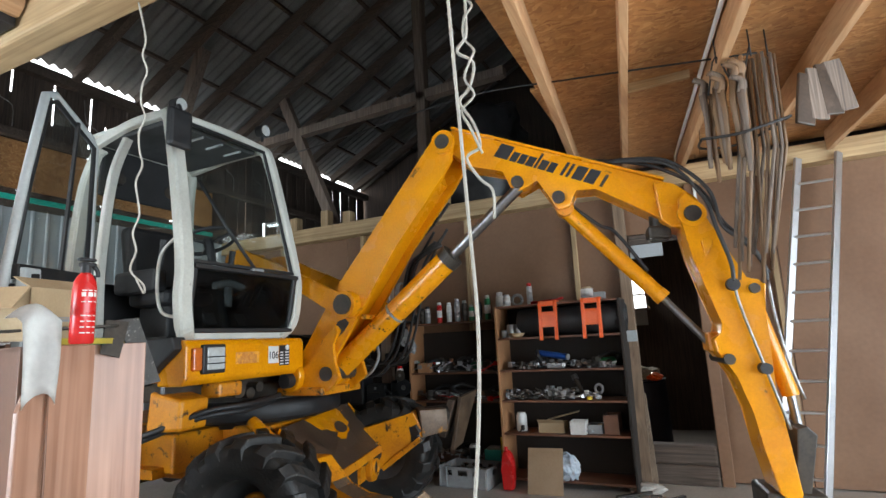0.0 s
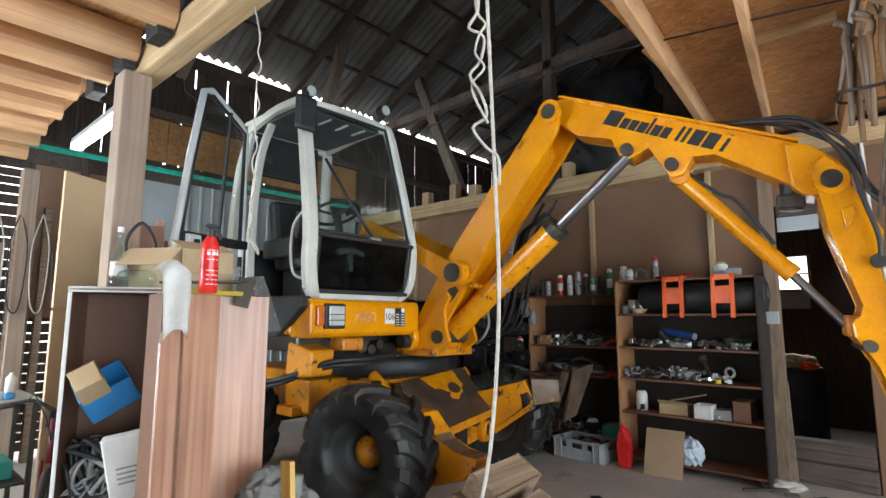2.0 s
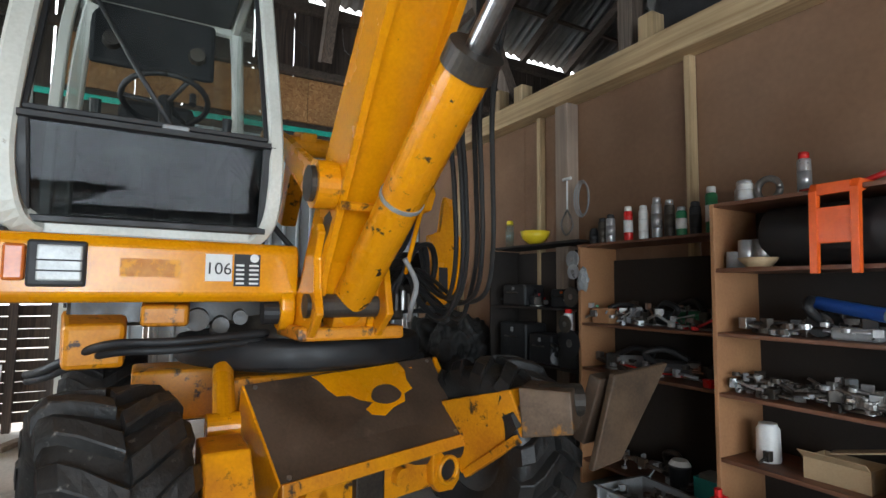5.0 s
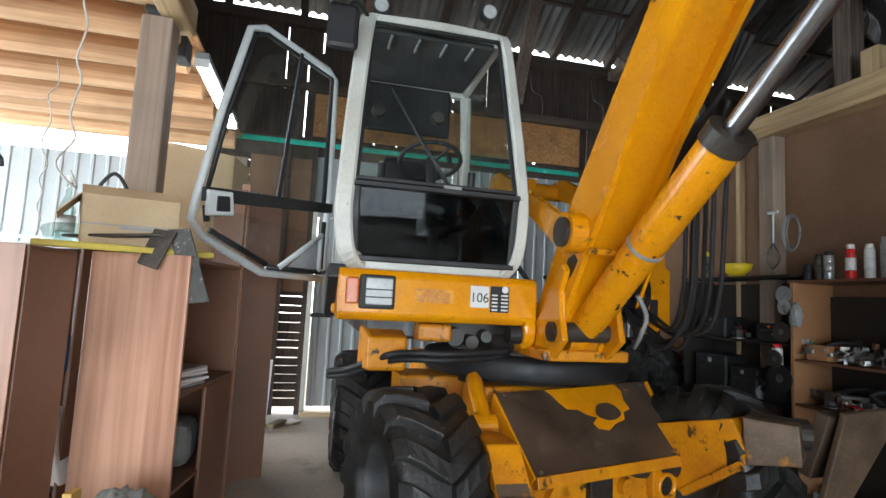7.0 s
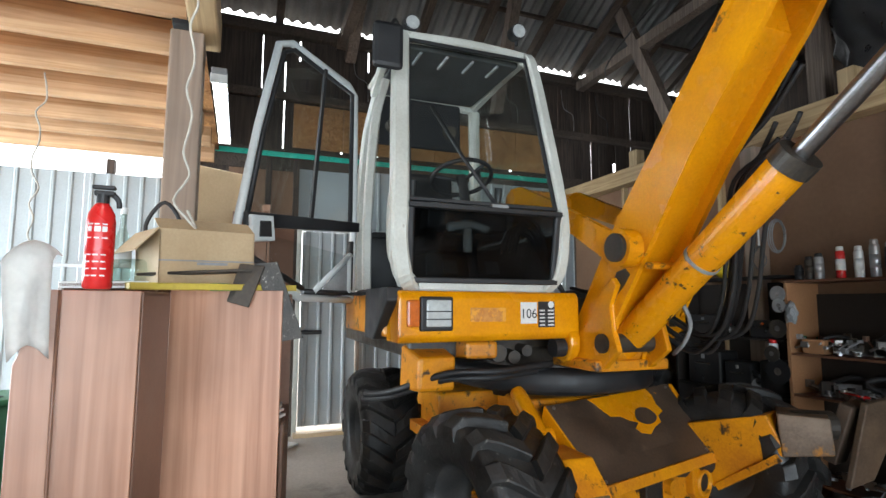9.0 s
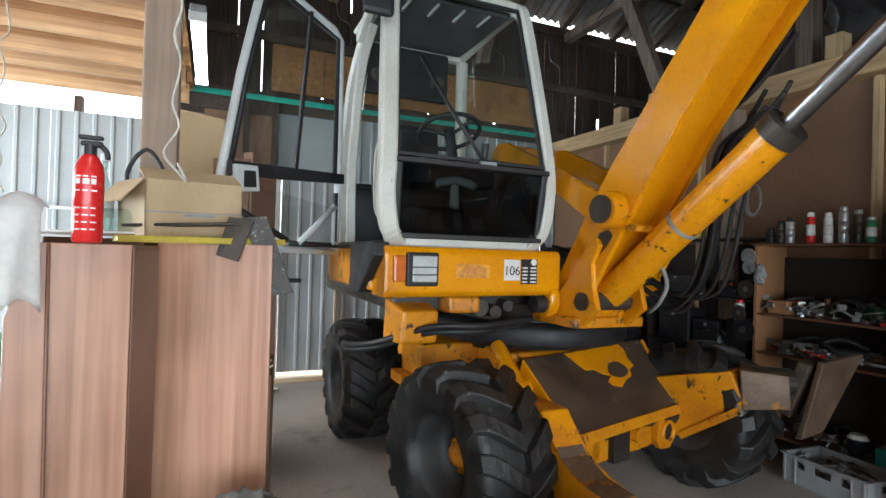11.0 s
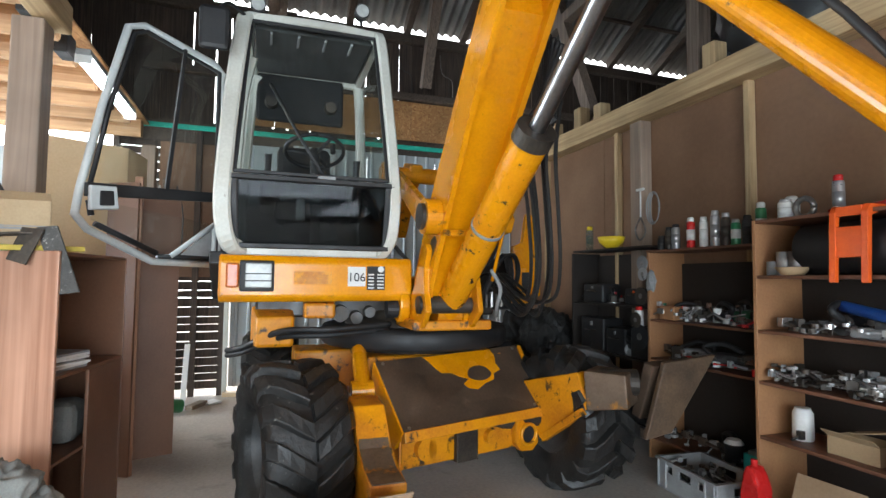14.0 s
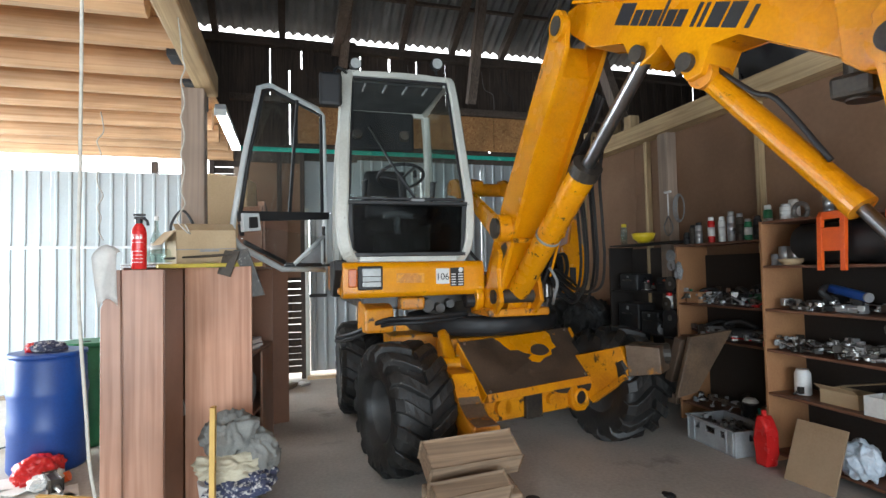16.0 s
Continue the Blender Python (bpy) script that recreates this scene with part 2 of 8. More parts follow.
def chips(name, cols, scale=28.0):
    """Strand board: flat flakes of several tones lying every way."""
    m = bpy.data.materials.new(name)
    m.use_nodes = True
    t = m.node_tree
    N, L = t.nodes, t.links
    b = N["Principled BSDF"]
    tc = N.new("ShaderNodeTexCoord")
    wn = N.new("ShaderNodeTexNoise")
    wn.inputs["Scale"].default_value = 6
    L.new(tc.outputs["Object"], wn.inputs["Vector"])
    mp = N.new("ShaderNodeMapping")
    mp.inputs["Scale"].default_value = (0.45, 1.6, 1.6)
    mp.inputs["Rotation"].default_value = (0, 0, 0.35)
    vm = N.new("ShaderNodeVectorMath")
    vm.operation = "MULTIPLY_ADD"
    vm.inputs[1].default_value = (0.22, 0.22, 0.22)
    L.new(wn.outputs["Color"], vm.inputs[0])
    L.new(tc.outputs["Object"], vm.inputs[2])
    L.new(vm.outputs[0], mp.inputs[0])
    vo = N.new("ShaderNodeTexVoronoi")
    vo.inputs["Scale"].default_value = scale
    L.new(mp.outputs[0], vo.inputs["Vector"])
    sep = N.new("ShaderNodeSeparateColor")
    L.new(vo.outputs["Color"], sep.inputs[0])
    cr = N.new("ShaderNodeValToRGB")
    els = cr.color_ramp.elements
    els[0].color, els[1].color = (*cols[0], 1), (*cols[-1], 1)
    for i, c in enumerate(cols[1:-1], 1):
        e = els.new(i / (len(cols) - 1))
        e.color = (*c, 1)
    L.new(sep.outputs[0], cr.inputs[0])
    slow = N.new("ShaderNodeTexNoise")
    slow.inputs["Scale"].default_value, slow.inputs["Detail"].default_value = 2.2, 6
    L.new(tc.outputs["Object"], slow.inputs["Vector"])
    mr = N.new("ShaderNodeMapRange")
    mr.inputs[1].default_value, mr.inputs[2].default_value, mr.inputs[3].default_value, mr.inputs[4].default_value = 0.3, 0.7, 0.7, 1.15
    L.new(slow.outputs[0], mr.inputs[0])
    hs = N.new("ShaderNodeHueSaturation")
    L.new(mr.outputs[0], hs.inputs["Value"])
    L.new(cr.outputs[0], hs.inputs["Color"])
    L.new(hs.outputs[0], b.inputs["Base Color"])
    b.inputs["Roughness"].default_value = 0.55
    bp = N.new("ShaderNodeBump")
    bp.inputs["Strength"].default_value, bp.inputs["Distance"].default_value = 0.15, 0.004
    L.new(sep.outputs[1], bp.inputs["Height"])
    L.new(bp.outputs[0], b.inputs["Normal"])
    return m


YELLOW = surf("yellow_paint", (0.77, 0.312, 0.003), (0.55, 0.185, 0.002), 2.2, (0.16, 0.36), bump=0.05, spots=(0.09, 0.04, 0.012), spot_scale=6.5, spot_amount=0.2, sharp=0.05)
YELLOW_CHIP = surf("yellow_paint_chipped", (0.8, 0.33, 0.004), (0.62, 0.21, 0.003), 2.4, (0.17, 0.38), bump=0.07, spots=(0.04, 0.025, 0.016), spot_scale=12, spot_amount=0.3, sharp=0.03)
YELLOW_WORN = surf("yellow_paint_worn", (0.72, 0.285, 0.004), (0.48, 0.155, 0.005), 4, (0.28, 0.55), bump=0.12, spots=(0.05, 0.026, 0.014), spot_scale=10, spot_amount=0.42, sharp=0.07)
WHITE_CAB = surf("cream_white_paint", (0.6, 0.6, 0.54), (0.45, 0.445, 0.39), 3, (0.35, 0.55), bump=0.05, spots=(0.2, 0.15, 0.1), spot_scale=9, spot_amount=0.17)
DOOR_GREY = surf("pale_grey_paint", (0.6, 0.63, 0.62), (0.45, 0.47, 0.46), 3, (0.35, 0.55), bump=0.05, spots=(0.15, 0.13, 0.1), spot_scale=10, spot_amount=0.17)
BLACK = surf("black_plastic", (0.009, 0.009, 0.01), (0.018, 0.017, 0.017), 8, (0.45, 0.7), bump=0.05)
RUBBER = surf("black_rubber_hose", (0.012, 0.012, 0.013), (0.03, 0.028, 0.026), 10, (0.4, 0.7), bump=0.08)
TYRE = surf("dusty_tyre_rubber", (0.006, 0.006, 0.006), (0.022, 0.02, 0.018), 5, (0.32, 0.7), bump=0.75, fine=42, spots=(0.13, 0.12, 0.105), spot_scale=18, spot_amount=0.24)
STEEL_DARK = surf("greasy_dark_steel", (0.025, 0.022, 0.02), (0.075, 0.06, 0.045), 6, (0.35, 0.65), metal=0.4, bump=0.15)
# near black for real grease and for the shadow below the front panel
GRIME_SHADE = surf("oily_grime_and_shade", (0.012, 0.01, 0.008), (0.05, 0.034, 0.02), 9, (0.3, 0.6), bump=0.3, spots=(0.2, 0.085, 0.01), spot_scale=8, spot_amount=0.2)
STEEL = surf("bare_steel", (0.33, 0.32, 0.31), (0.16, 0.145, 0.13), 9, (0.3, 0.55), metal=0.85, bump=0.08)
CHROME = surf("chromed_rod", (0.3, 0.3, 0.31), (0.2, 0.19, 0.18), 5, (0.28, 0.42), metal=1.0, bump=0.02)
RUST_PLATE = surf("brown_oily_steel", (0.034, 0.022, 0.015), (0.085, 0.054, 0.035), 3.5, (0.34, 0.6), bump=0.12, spots=(0.14, 0.092, 0.06), spot_scale=6, spot_amount=0.3, sharp=0.2)
RUST_EDGE = surf("scraped_steel", (0.17, 0.115, 0.075), (0.08, 0.052, 0.034), 6, (0.4, 0.65), metal=0.25, bump=0.25, spots=(0.42, 0.17, 0.012), spot_scale=6, spot_amount=0.44)
WEATHERED = grain("weathered_timber", (0.3, 0.22, 0.15), (0.12, 0.085, 0.06), 26, 1, (0.7, 0.9), 3, bump=0.4)
GLASS = glass("cab_glass", (0.93, 0.95, 0.94), solid=0.02)
GLASS_LOW = glass("tinted_lower_glass", (0.24, 0.26, 0.27), solid=0.01, shine=0.01)
LAMP_GLASS = surf("ribbed_lamp_glass", (0.5, 0.52, 0.5), (0.36, 0.37, 0.36), 20, (0.12, 0.25), bump=0.2, fine=120)
AMBER = surf("amber_lens", (0.6, 0.14, 0.02), (0.4, 0.09, 0.015), 20, (0.15, 0.3), bump=0.05)
OSB = chips("strand_board", [(0.3, 0.13, 0.045), (0.48, 0.24, 0.09), (0.38, 0.18, 0.065), (0.56, 0.31, 0.13)])
PINE = grain("pale_pine", (0.57, 0.345, 0.185), (0.43, 0.225, 0.105), 22, 1, (0.5, 0.7), 1.5, island=0.16, bump=0.12, mid=(0.52, 0.3, 0.15))
PINE_X = grain("pine_along", (0.52, 0.37, 0.2), (0.33, 0.21, 0.1), 22, 0, (0.55, 0.75), 1.5, island=0.16, bump=0.15)
PINE_Z = grain("pine_upright", (0.5, 0.36, 0.2), (0.3, 0.2, 0.1), 22, 2, (0.55, 0.75), 1.5, island=0.12, bump=0.15)
POST_WOOD = grain("grey_brown_post", (0.33, 0.245, 0.185), (0.235, 0.172, 0.128), 14, 2, (0.65, 0.85), 2, bump=0.3)
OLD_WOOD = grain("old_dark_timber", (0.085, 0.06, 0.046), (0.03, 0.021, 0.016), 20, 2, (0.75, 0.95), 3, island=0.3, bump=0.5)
OLD_WOOD_X = grain("old_dark_rafter", (0.12, 0.088, 0.068), (0.05, 0.036, 0.027), 20, 0, (0.75, 0.95), 3, island=0.3, bump=0.5)
DOOR_WOOD = grain("brown_door_post", (0.29, 0.195, 0.125), (0.15, 0.098, 0.062), 15, 2, (0.65, 0.85), 2.5, island=0.12, bump=0.35)
TRUSS_WOOD = grain("grey_brown_truss_timber", (0.24, 0.18, 0.14), (0.1, 0.075, 0.058), 20, 2, (0.7, 0.9), 3, island=0.2, bump=0.4)
HARDBOARD = surf("brown_hardboard", (0.225, 0.122, 0.066), (0.165, 0.085, 0.045), 1.3, (0.5, 0.7), bump=0.05, fine=25, island=0.08, spots=(0.14, 0.08, 0.045), spot_scale=1.6, spot_amount=0.25, sharp=0.3)
SHEET = surf("pale_metal_sheet", (0.40, 0.435, 0.445), (0.31, 0.335, 0.335), 1.2, (0.35, 0.55), bump=0.03, island=0.05, spots=(0.3, 0.28, 0.24), spot_scale=3, spot_amount=0.2, sharp=0.25)
ROOFING = surf("dark_roof_sheet", (0.27, 0.27, 0.265), (0.15, 0.147, 0.142), 1.5, (0.6, 0.85), bump=0.15, island=0.2)
CONCRETE = surf("dusty_concrete", (0.52, 0.485, 0.435), (0.32, 0.295, 0.26), 0.9, (0.6, 0.88), bump=0.25, fine=35, detail=9, spots=(0.12, 0.104, 0.088), spot_scale=1.6, spot_amount=0.34, sharp=0.22)
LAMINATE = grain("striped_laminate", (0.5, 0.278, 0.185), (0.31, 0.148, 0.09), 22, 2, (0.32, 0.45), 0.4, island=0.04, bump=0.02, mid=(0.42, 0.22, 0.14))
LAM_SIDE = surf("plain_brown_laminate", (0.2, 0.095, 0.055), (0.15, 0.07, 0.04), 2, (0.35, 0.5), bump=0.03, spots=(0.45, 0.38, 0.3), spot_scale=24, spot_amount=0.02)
SHELF_WOOD = grain("red_brown_shelf_board", (0.2, 0.085, 0.045), (0.1, 0.042, 0.022), 16, 0, (0.4, 0.6), 0.6, bump=0.06)
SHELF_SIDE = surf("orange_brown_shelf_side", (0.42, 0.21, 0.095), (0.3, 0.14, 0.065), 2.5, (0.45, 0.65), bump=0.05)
# near-black brown: the shade inside the shelf units is put into this colour
SHELF_SHADE = surf("shaded_shelf_back", (0.014, 0.01, 0.008), (0.026, 0.018, 0.013), 3, (0.75, 0.9), bump=0.05)
BEIGE = surf("beige_board", (0.62, 0.45, 0.27), (0.5, 0.35, 0.2), 1.8, (0.45, 0.65), bump=0.03)
CARDBOARD = surf("brown_cardboard", (0.46, 0.34, 0.2), (0.36, 0.25, 0.14), 3, (0.7, 0.85), bump=0.05, fine=90)
PAPER = surf("white_paper", (0.72, 0.71, 0.68), (0.58, 0.57, 0.54), 5, (0.7, 0.9), bump=0.06)
RED = surf("red_enamel", (0.62, 0.022, 0.02), (0.48, 0.015, 0.015), 4, (0.2, 0.35), bump=0.03)
ORANGE = surf("orange_plastic", (0.85, 0.13, 0.015), (0.7, 0.09, 0.01), 8, (0.35, 0.5), bump=0.03)
SACK = surf("black_sack", (0.012, 0.012, 0.012), (0.03, 0.028, 0.025), 5, (0.45, 0.8), bump=0.3, fine=60)
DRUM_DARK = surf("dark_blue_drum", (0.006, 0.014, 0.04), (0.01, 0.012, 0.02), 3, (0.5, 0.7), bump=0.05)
VISOR = surf("matt_black_visor", (0.008, 0.008, 0.009), (0.014, 0.014, 0.014), 6, (0.75, 0.9), bump=0.05)
BLOCK_WOOD = grain("scuffed_block_wood", (0.3, 0.205, 0.128), (0.16, 0.106, 0.067), 9, 1, (0.7, 0.9), 3.5, island=0.15, bump=0.5, mid=(0.22, 0.148, 0.093))
BLUE = surf("blue_plastic", (0.012, 0.07, 0.3), (0.01, 0.045, 0.2), 3, (0.3, 0.5), bump=0.04)
SKY_BLUE = surf("bright_blue_plastic", (0.03, 0.26, 0.6), (0.02, 0.18, 0.45), 4, (0.3, 0.5), bump=0.03)
GREEN = surf("green_plastic", (0.02, 0.2, 0.08), (0.015, 0.13, 0.05), 4, (0.35, 0.5), bump=0.04)
TEAL = surf("teal_plastic", (0.03, 0.36, 0.32), (0.02, 0.25, 0.23), 5, (0.35, 0.5), bump=0.03)
GREY = surf("grey_plastic", (0.3, 0.31, 0.31), (0.2, 0.2, 0.2), 6, (0.45, 0.65), bump=0.05)
SILVER = surf("silver_paint", (0.5, 0.5, 0.5), (0.35, 0.35, 0.35), 9, (0.25, 0.4), metal=0.6, bump=0.03)
WHITE = surf("white_plastic", (0.72, 0.72, 0.7), (0.6, 0.6, 0.57), 6, (0.35, 0.55), bump=0.03)
YPLASTIC = surf("bright_yellow_plastic", (0.75, 0.55, 0.02), (0.6, 0.42, 0.02), 6, (0.35, 0.5), bump=0.03)
YWOOD = grain("yellow_timber", (0.62, 0.4, 0.11), (0.48, 0.28, 0.07), 20, 2, (0.55, 0.75), 1.2, bump=0.1)
CLOTH = surf("grey_cloth", (0.24, 0.24, 0.22), (0.14, 0.14, 0.13), 7, (0.85, 1.0), bump=0.35, fine=130)
CLOTH_CREAM = surf("cream_cloth", (0.5, 0.46, 0.34), (0.38, 0.34, 0.25), 7, (0.85, 1.0), bump=0.35, fine=130)
CLOTH_NAVY = surf("navy_print_cloth", (0.03, 0.035, 0.07), (0.05, 0.055, 0.1), 9, (0.85, 1.0), bump=0.3, fine=130, spots=(0.55, 0.53, 0.5), spot_scale=26, spot_amount=0.55)
ALU = surf("aluminium", (0.62, 0.63, 0.64), (0.5, 0.5, 0.5), 6, (0.3, 0.45), metal=0.9, bump=0.03)
CORD = surf("white_cord", (0.46, 0.43, 0.37), (0.36, 0.33, 0.28), 30, (0.6, 0.8), bump=0.1)
MAROON = surf("maroon_bike_paint", (0.16, 0.015, 0.03), (0.1, 0.01, 0.02), 5, (0.25, 0.4), bump=0.03)
BOTTLE = glass("clear_bottle_glass", (0.8, 0.88, 0.85), solid=0.25)
TARP = surf("black_tarpaulin", (0.012, 0.012, 0.013), (0.03, 0.03, 0.032), 5, (0.25, 0.5), bump=0.3)
TUBE_GLOW = glow("fluorescent_tube", (0.86, 0.94, 1.0), 14.0)
DAYLIGHT = glow("outdoor_daylight", (0.9, 0.96, 1.0), 3.2)
GREEN_FILM = surf("green_edge_strip", (0.04, 0.58, 0.43), (0.02, 0.38, 0.28), 14, (0.25, 0.4), bump=0.05, stretch=(1, 1, 1), spots=(0.2, 0.75, 0.6), spot_scale=9, spot_amount=0.4)

PLATE_TAN = surf("scraped_brown_steel", (0.16, 0.105, 0.065), (0.07, 0.046, 0.03), 5, (0.4, 0.65), metal=0.25, bump=0.2, spots=(0.08, 0.055, 0.04), spot_scale=7, spot_amount=0.3, sharp=0.2, stretch=(1, 1, 1))
ROOF_LINING = surf("grey_roof_lining", (0.05, 0.052, 0.052), (0.035, 0.035, 0.035), 4, (0.6, 0.8), bump=0.05)
GRITTY = surf("gritty_grey_rubber", (0.045, 0.043, 0.04), (0.09, 0.085, 0.078), 14, (0.7, 0.9), bump=0.5, fine=120, spots=(0.4, 0.38, 0.34), spot_scale=55, spot_amount=0.36)
HANDLE_WOOD = grain("brown_old_handle", (0.27, 0.16, 0.085), (0.13, 0.075, 0.04), 24, 2, (0.5, 0.7), 1.5, island=0.2, bump=0.2)
# ---------------------------------------------------------------- the barn
rng = random.Random(7)


def structure(ob, label="", category=""):
    return tagged(ob, label, category, kind="structure")


def grid_sheet(x0, x1, y0, y1, nx, ny, amp, z=0.0, freq=0.6):
    bm = bmesh.new()
    vs = [[bm.verts.new((x0 + (x1 - x0) * i / nx, y0 + (y1 - y0) * j / ny, z + amp * noise.noise(Vector((i * (x1 - x0) / nx * freq, j * (y1 - y0) / ny * freq, 3.1))))) for j in range(ny + 1)] for i in range(nx + 1)]
    for i in range(nx):
        for j in range(ny):
            bm.faces.new((vs[i][j], vs[i + 1][j], vs[i + 1][j + 1], vs[i][j + 1])).smooth = True
    return bm


structure(part("ground", grid_sheet(-300, 300, -300, 300, 30, 30, 0.0, -0.12), CONCRETE), "flat bare ground outside the barn", "ground")
structure(part("backdrop_west", bbox(-42, -41.9, -60, 70, -0.1, 45), glow("pale_overcast_sky", (0.93, 0.97, 1.0), 2.6)), "pale bright sky beyond the back wall", "sky")
structure(part("floor", grid_sheet(-7.6, 5.2, -6.2, 11.2, 96, 130, 0.012), CONCRETE), "dusty grey concrete floor with darker stains", "floor")

# west wall: ribbed metal sheets below, strand board band and old planks above
wall_west = structure(part("wall_west", bbox(-7.62, -7.56, -6.2, 1.1, 0, 0.12), OLD_WOOD), "back wall of ribbed pale metal sheets", "wall")


def ribbed(y0, y1, z0, z1, x, pitch=0.17, h=0.014):
    """A metal sheet with upright ribs, facing +x."""
    bm = bmesh.new()
    ys, y = [], y0
    while y < y1 - 0.02:
        for dy, dx in ((0.0, 0), (0.045, 0), (0.06, h), (0.085, h), (0.1, 0)):
            if y + dy < y1:
                ys.append((y + dy, dx))
        y += pitch
    ys.append((y1, 0))
    a = [(bm.verts.new((x + d, q, z0)), bm.verts.new((x + d, q, z1)), bm.verts.new((x + d - 0.004, q, z0)), bm.verts.new((x + d - 0.004, q, z1))) for q, d in ys]
    for p, q in zip(a, a[1:]):
        bm.faces.new((p[0], q[0], q[1], p[1]))
        bm.faces.new((q[2], p[2], p[3], q[3]))
    bm.faces.new((a[0][2], a[0][0], a[0][1], a[0][3]))
    bm.faces.new((a[-1][0], a[-1][2], a[-1][3], a[-1][1]))
    return bm


y = -6.1
while y < 1.15:
    y1 = min(y + 1.05, 1.2)
    part("metal_sheet", ribbed(y, y1, 0.06, 2.1, -7.44), SHEET, wall_west)
    part("metal_sheet", ribbed(y, y1, 2.06, 3.12, -7.46), SHEET, wall_west)
    y = y1 + 0.003
part("rail", bbox(-7.52, -7.425, -6.1, 1.2, 2.02, 2.06, 0.004), ALU, wall_west, "pale metal rail across the sheets")
part("stud", bbox(-7.58, -7.47, 0.42, 0.5, 0, 3.3), OLD_WOOD, wall_west)
part("bottom_plate", bbox(-7.56, -7.4, -6.1, 1.2, 0.0, 0.06, 0.006), WEATHERED, wall_west)
z = 0.08
while z < 3.35:
    h = rng.uniform(0.085, 0.125)
    part("slat", bbox(-7.47 + rng.uniform(-0.006, 0.006), -7.455, 1.21, 2.56, z, z + h), OLD_WOOD, wall_west)
    z += h + rng.uniform(0.006, 0.016)
part("panel", bbox(-7.452, -7.436, 1.74, 2.58, 1.55, 3.33, 0.002), HARDBOARD, wall_west, "brown board nailed over the slats")
for q in (1.22, 2.18, 2.52):
    part("stud", bbox(-7.43, -7.35, q, q + 0.07, 0, 3.5), OLD_WOOD, wall_west)
y = 3.42
while y < 10.9:
    y1 = min(y + 1.05, 10.95)
    part("metal_sheet", ribbed(y, y1, 0.06, 3.42, -7.44), SHEET, wall_west)
    y = y1 + 0.006
part("rail", bbox(-7.43, -7.34, 3.36, 10.9, 1.42, 1.5, 0.006), OLD_WOOD, wall_west)
for i in range(6):
    part("strand_board", bbox(-7.46, -7.43, 2.5 + i * 0.66, 2.5 + i * 0.66 + 0.652, 3.66, 4.25), OSB, wall_west)
part("backing_board", bbox(-7.5, -7.47, 1.2, 11.0, 3.34, 3.64), OLD_WOOD_X, wall_west)
y = -3.0
while y < 10:
    w = rng.uniform(0.15, 0.7)
    part("eave_board", bbox(-7.5, -7.47, y, y + w * 0.5, 5.29, 5.3 + rng.uniform(0.02, 0.08)), OLD_WOOD_X, wall_west)
    y += w + rng.uniform(0.9, 2.0)
part("wall_plate", bbox(-7.5, -7.36, -6.1, 11.1, 5.15, 5.29, 0.01), OLD_WOOD_X, wall_west)
part("wall_rail", bbox(-7.42, -7.32, 1.5, 11, 4.26, 4.36, 0.01), OLD_WOOD_X, wall_west)
y, i = -6.1, 0
while y < 11:
    w = rng.uniform(0.12, 0.19)
    lo = 3.62 if y > 1.3 else 3.5
    i += 1
    part("plank", bbox(-7.5 + 0.022 * (i % 2), -7.48 + 0.022 * (i % 2) + rng.uniform(-0.005, 0.003), y, y + w, lo, 5.22), OLD_WOOD, wall_west)
    gap = rng.choice((0.014, 0.02, 0.03, 0.04)) if rng.random() < 0.34 else -0.004
    if gap > 0:
        z = rng.uniform(3.9, 4.9)
        part("batten", bbox(-7.535, -7.503, y + w - 0.03, y + w + gap + 0.03, *((z, 5.2) if i % 3 else (3.6, z))), OLD_WOOD, wall_west)
    y += w + gap
strip = structure(part("green_strip", bbox(-7.36, -7.34, 1.1, 6.4, 3.49, 3.555, 0.004), GREEN_FILM), "glossy green plastic strip along the back wall", "trim")
part("strip_rib", bbox(-7.34, -7.333, 1.1, 6.4, 3.518, 3.526, 0.002), GREEN_FILM, strip)

# metal door in the west wall
door_1 = structure(part("door_1", ribbed(2.66, 3.36, 0.1, 2.55, -7.4, 0.16, 0.014), SHEET), "closed pale metal sheet door in the back wall", "door")
part("lintel_sheet", bbox(-7.47, -7.45, 2.54, 3.45, 2.56, 3.38, 0.002), SHEET, door_1)
part("door_frame", bbox(-7.42, -7.33, 2.585, 2.645, 0, 2.62, 0.005), WHITE_CAB, door_1)
part("door_frame", bbox(-7.42, -7.35, 3.365, 3.41, 0, 2.62, 0.005), POST_WOOD, door_1)
part("sill", bbox(-7.48, -7.22, 2.6, 3.45, 0, 0.05, 0.006), BEIGE, door_1)
bm = bcyl((-7.36, 2.72, 1.27), (-7.2, 2.72, 1.27), 0.03, seg=10)
cyl(bm, (-7.2, 2.64, 1.27), (-7.2, 2.9, 1.27), 0.025, seg=10)
part("latch", bm, BLACK, door_1, "black iron latch")

# partition of brown boards on the shelf side
PY = 6.8
wall_north = structure(part("wall_north", bbox(-7.4, -7.36, PY, PY + 0.1, 0, 3.2), OLD_WOOD), "partition of large brown hardboard panels on timber studs", "wall")
xs = [-7.36, -6.15, -4.93, -4.2, -2.93, -1.53, -0.99]
for a, b in zip(xs, xs[1:]):
    part("panel", bbox(a + 0.004, b - 0.004, PY, PY + 0.012, 0.02, 3.24, 0.002), HARDBOARD, wall_north)
for a, b in ((-0.2, 0.55), (0.55, 1.75), (1.75, 3.0), (3.0, 5.0)):
    part("panel", bbox(a + 0.004, b - 0.004, PY, PY + 0.012, 0.02, 3.24, 0.002), HARDBOARD, wall_north)
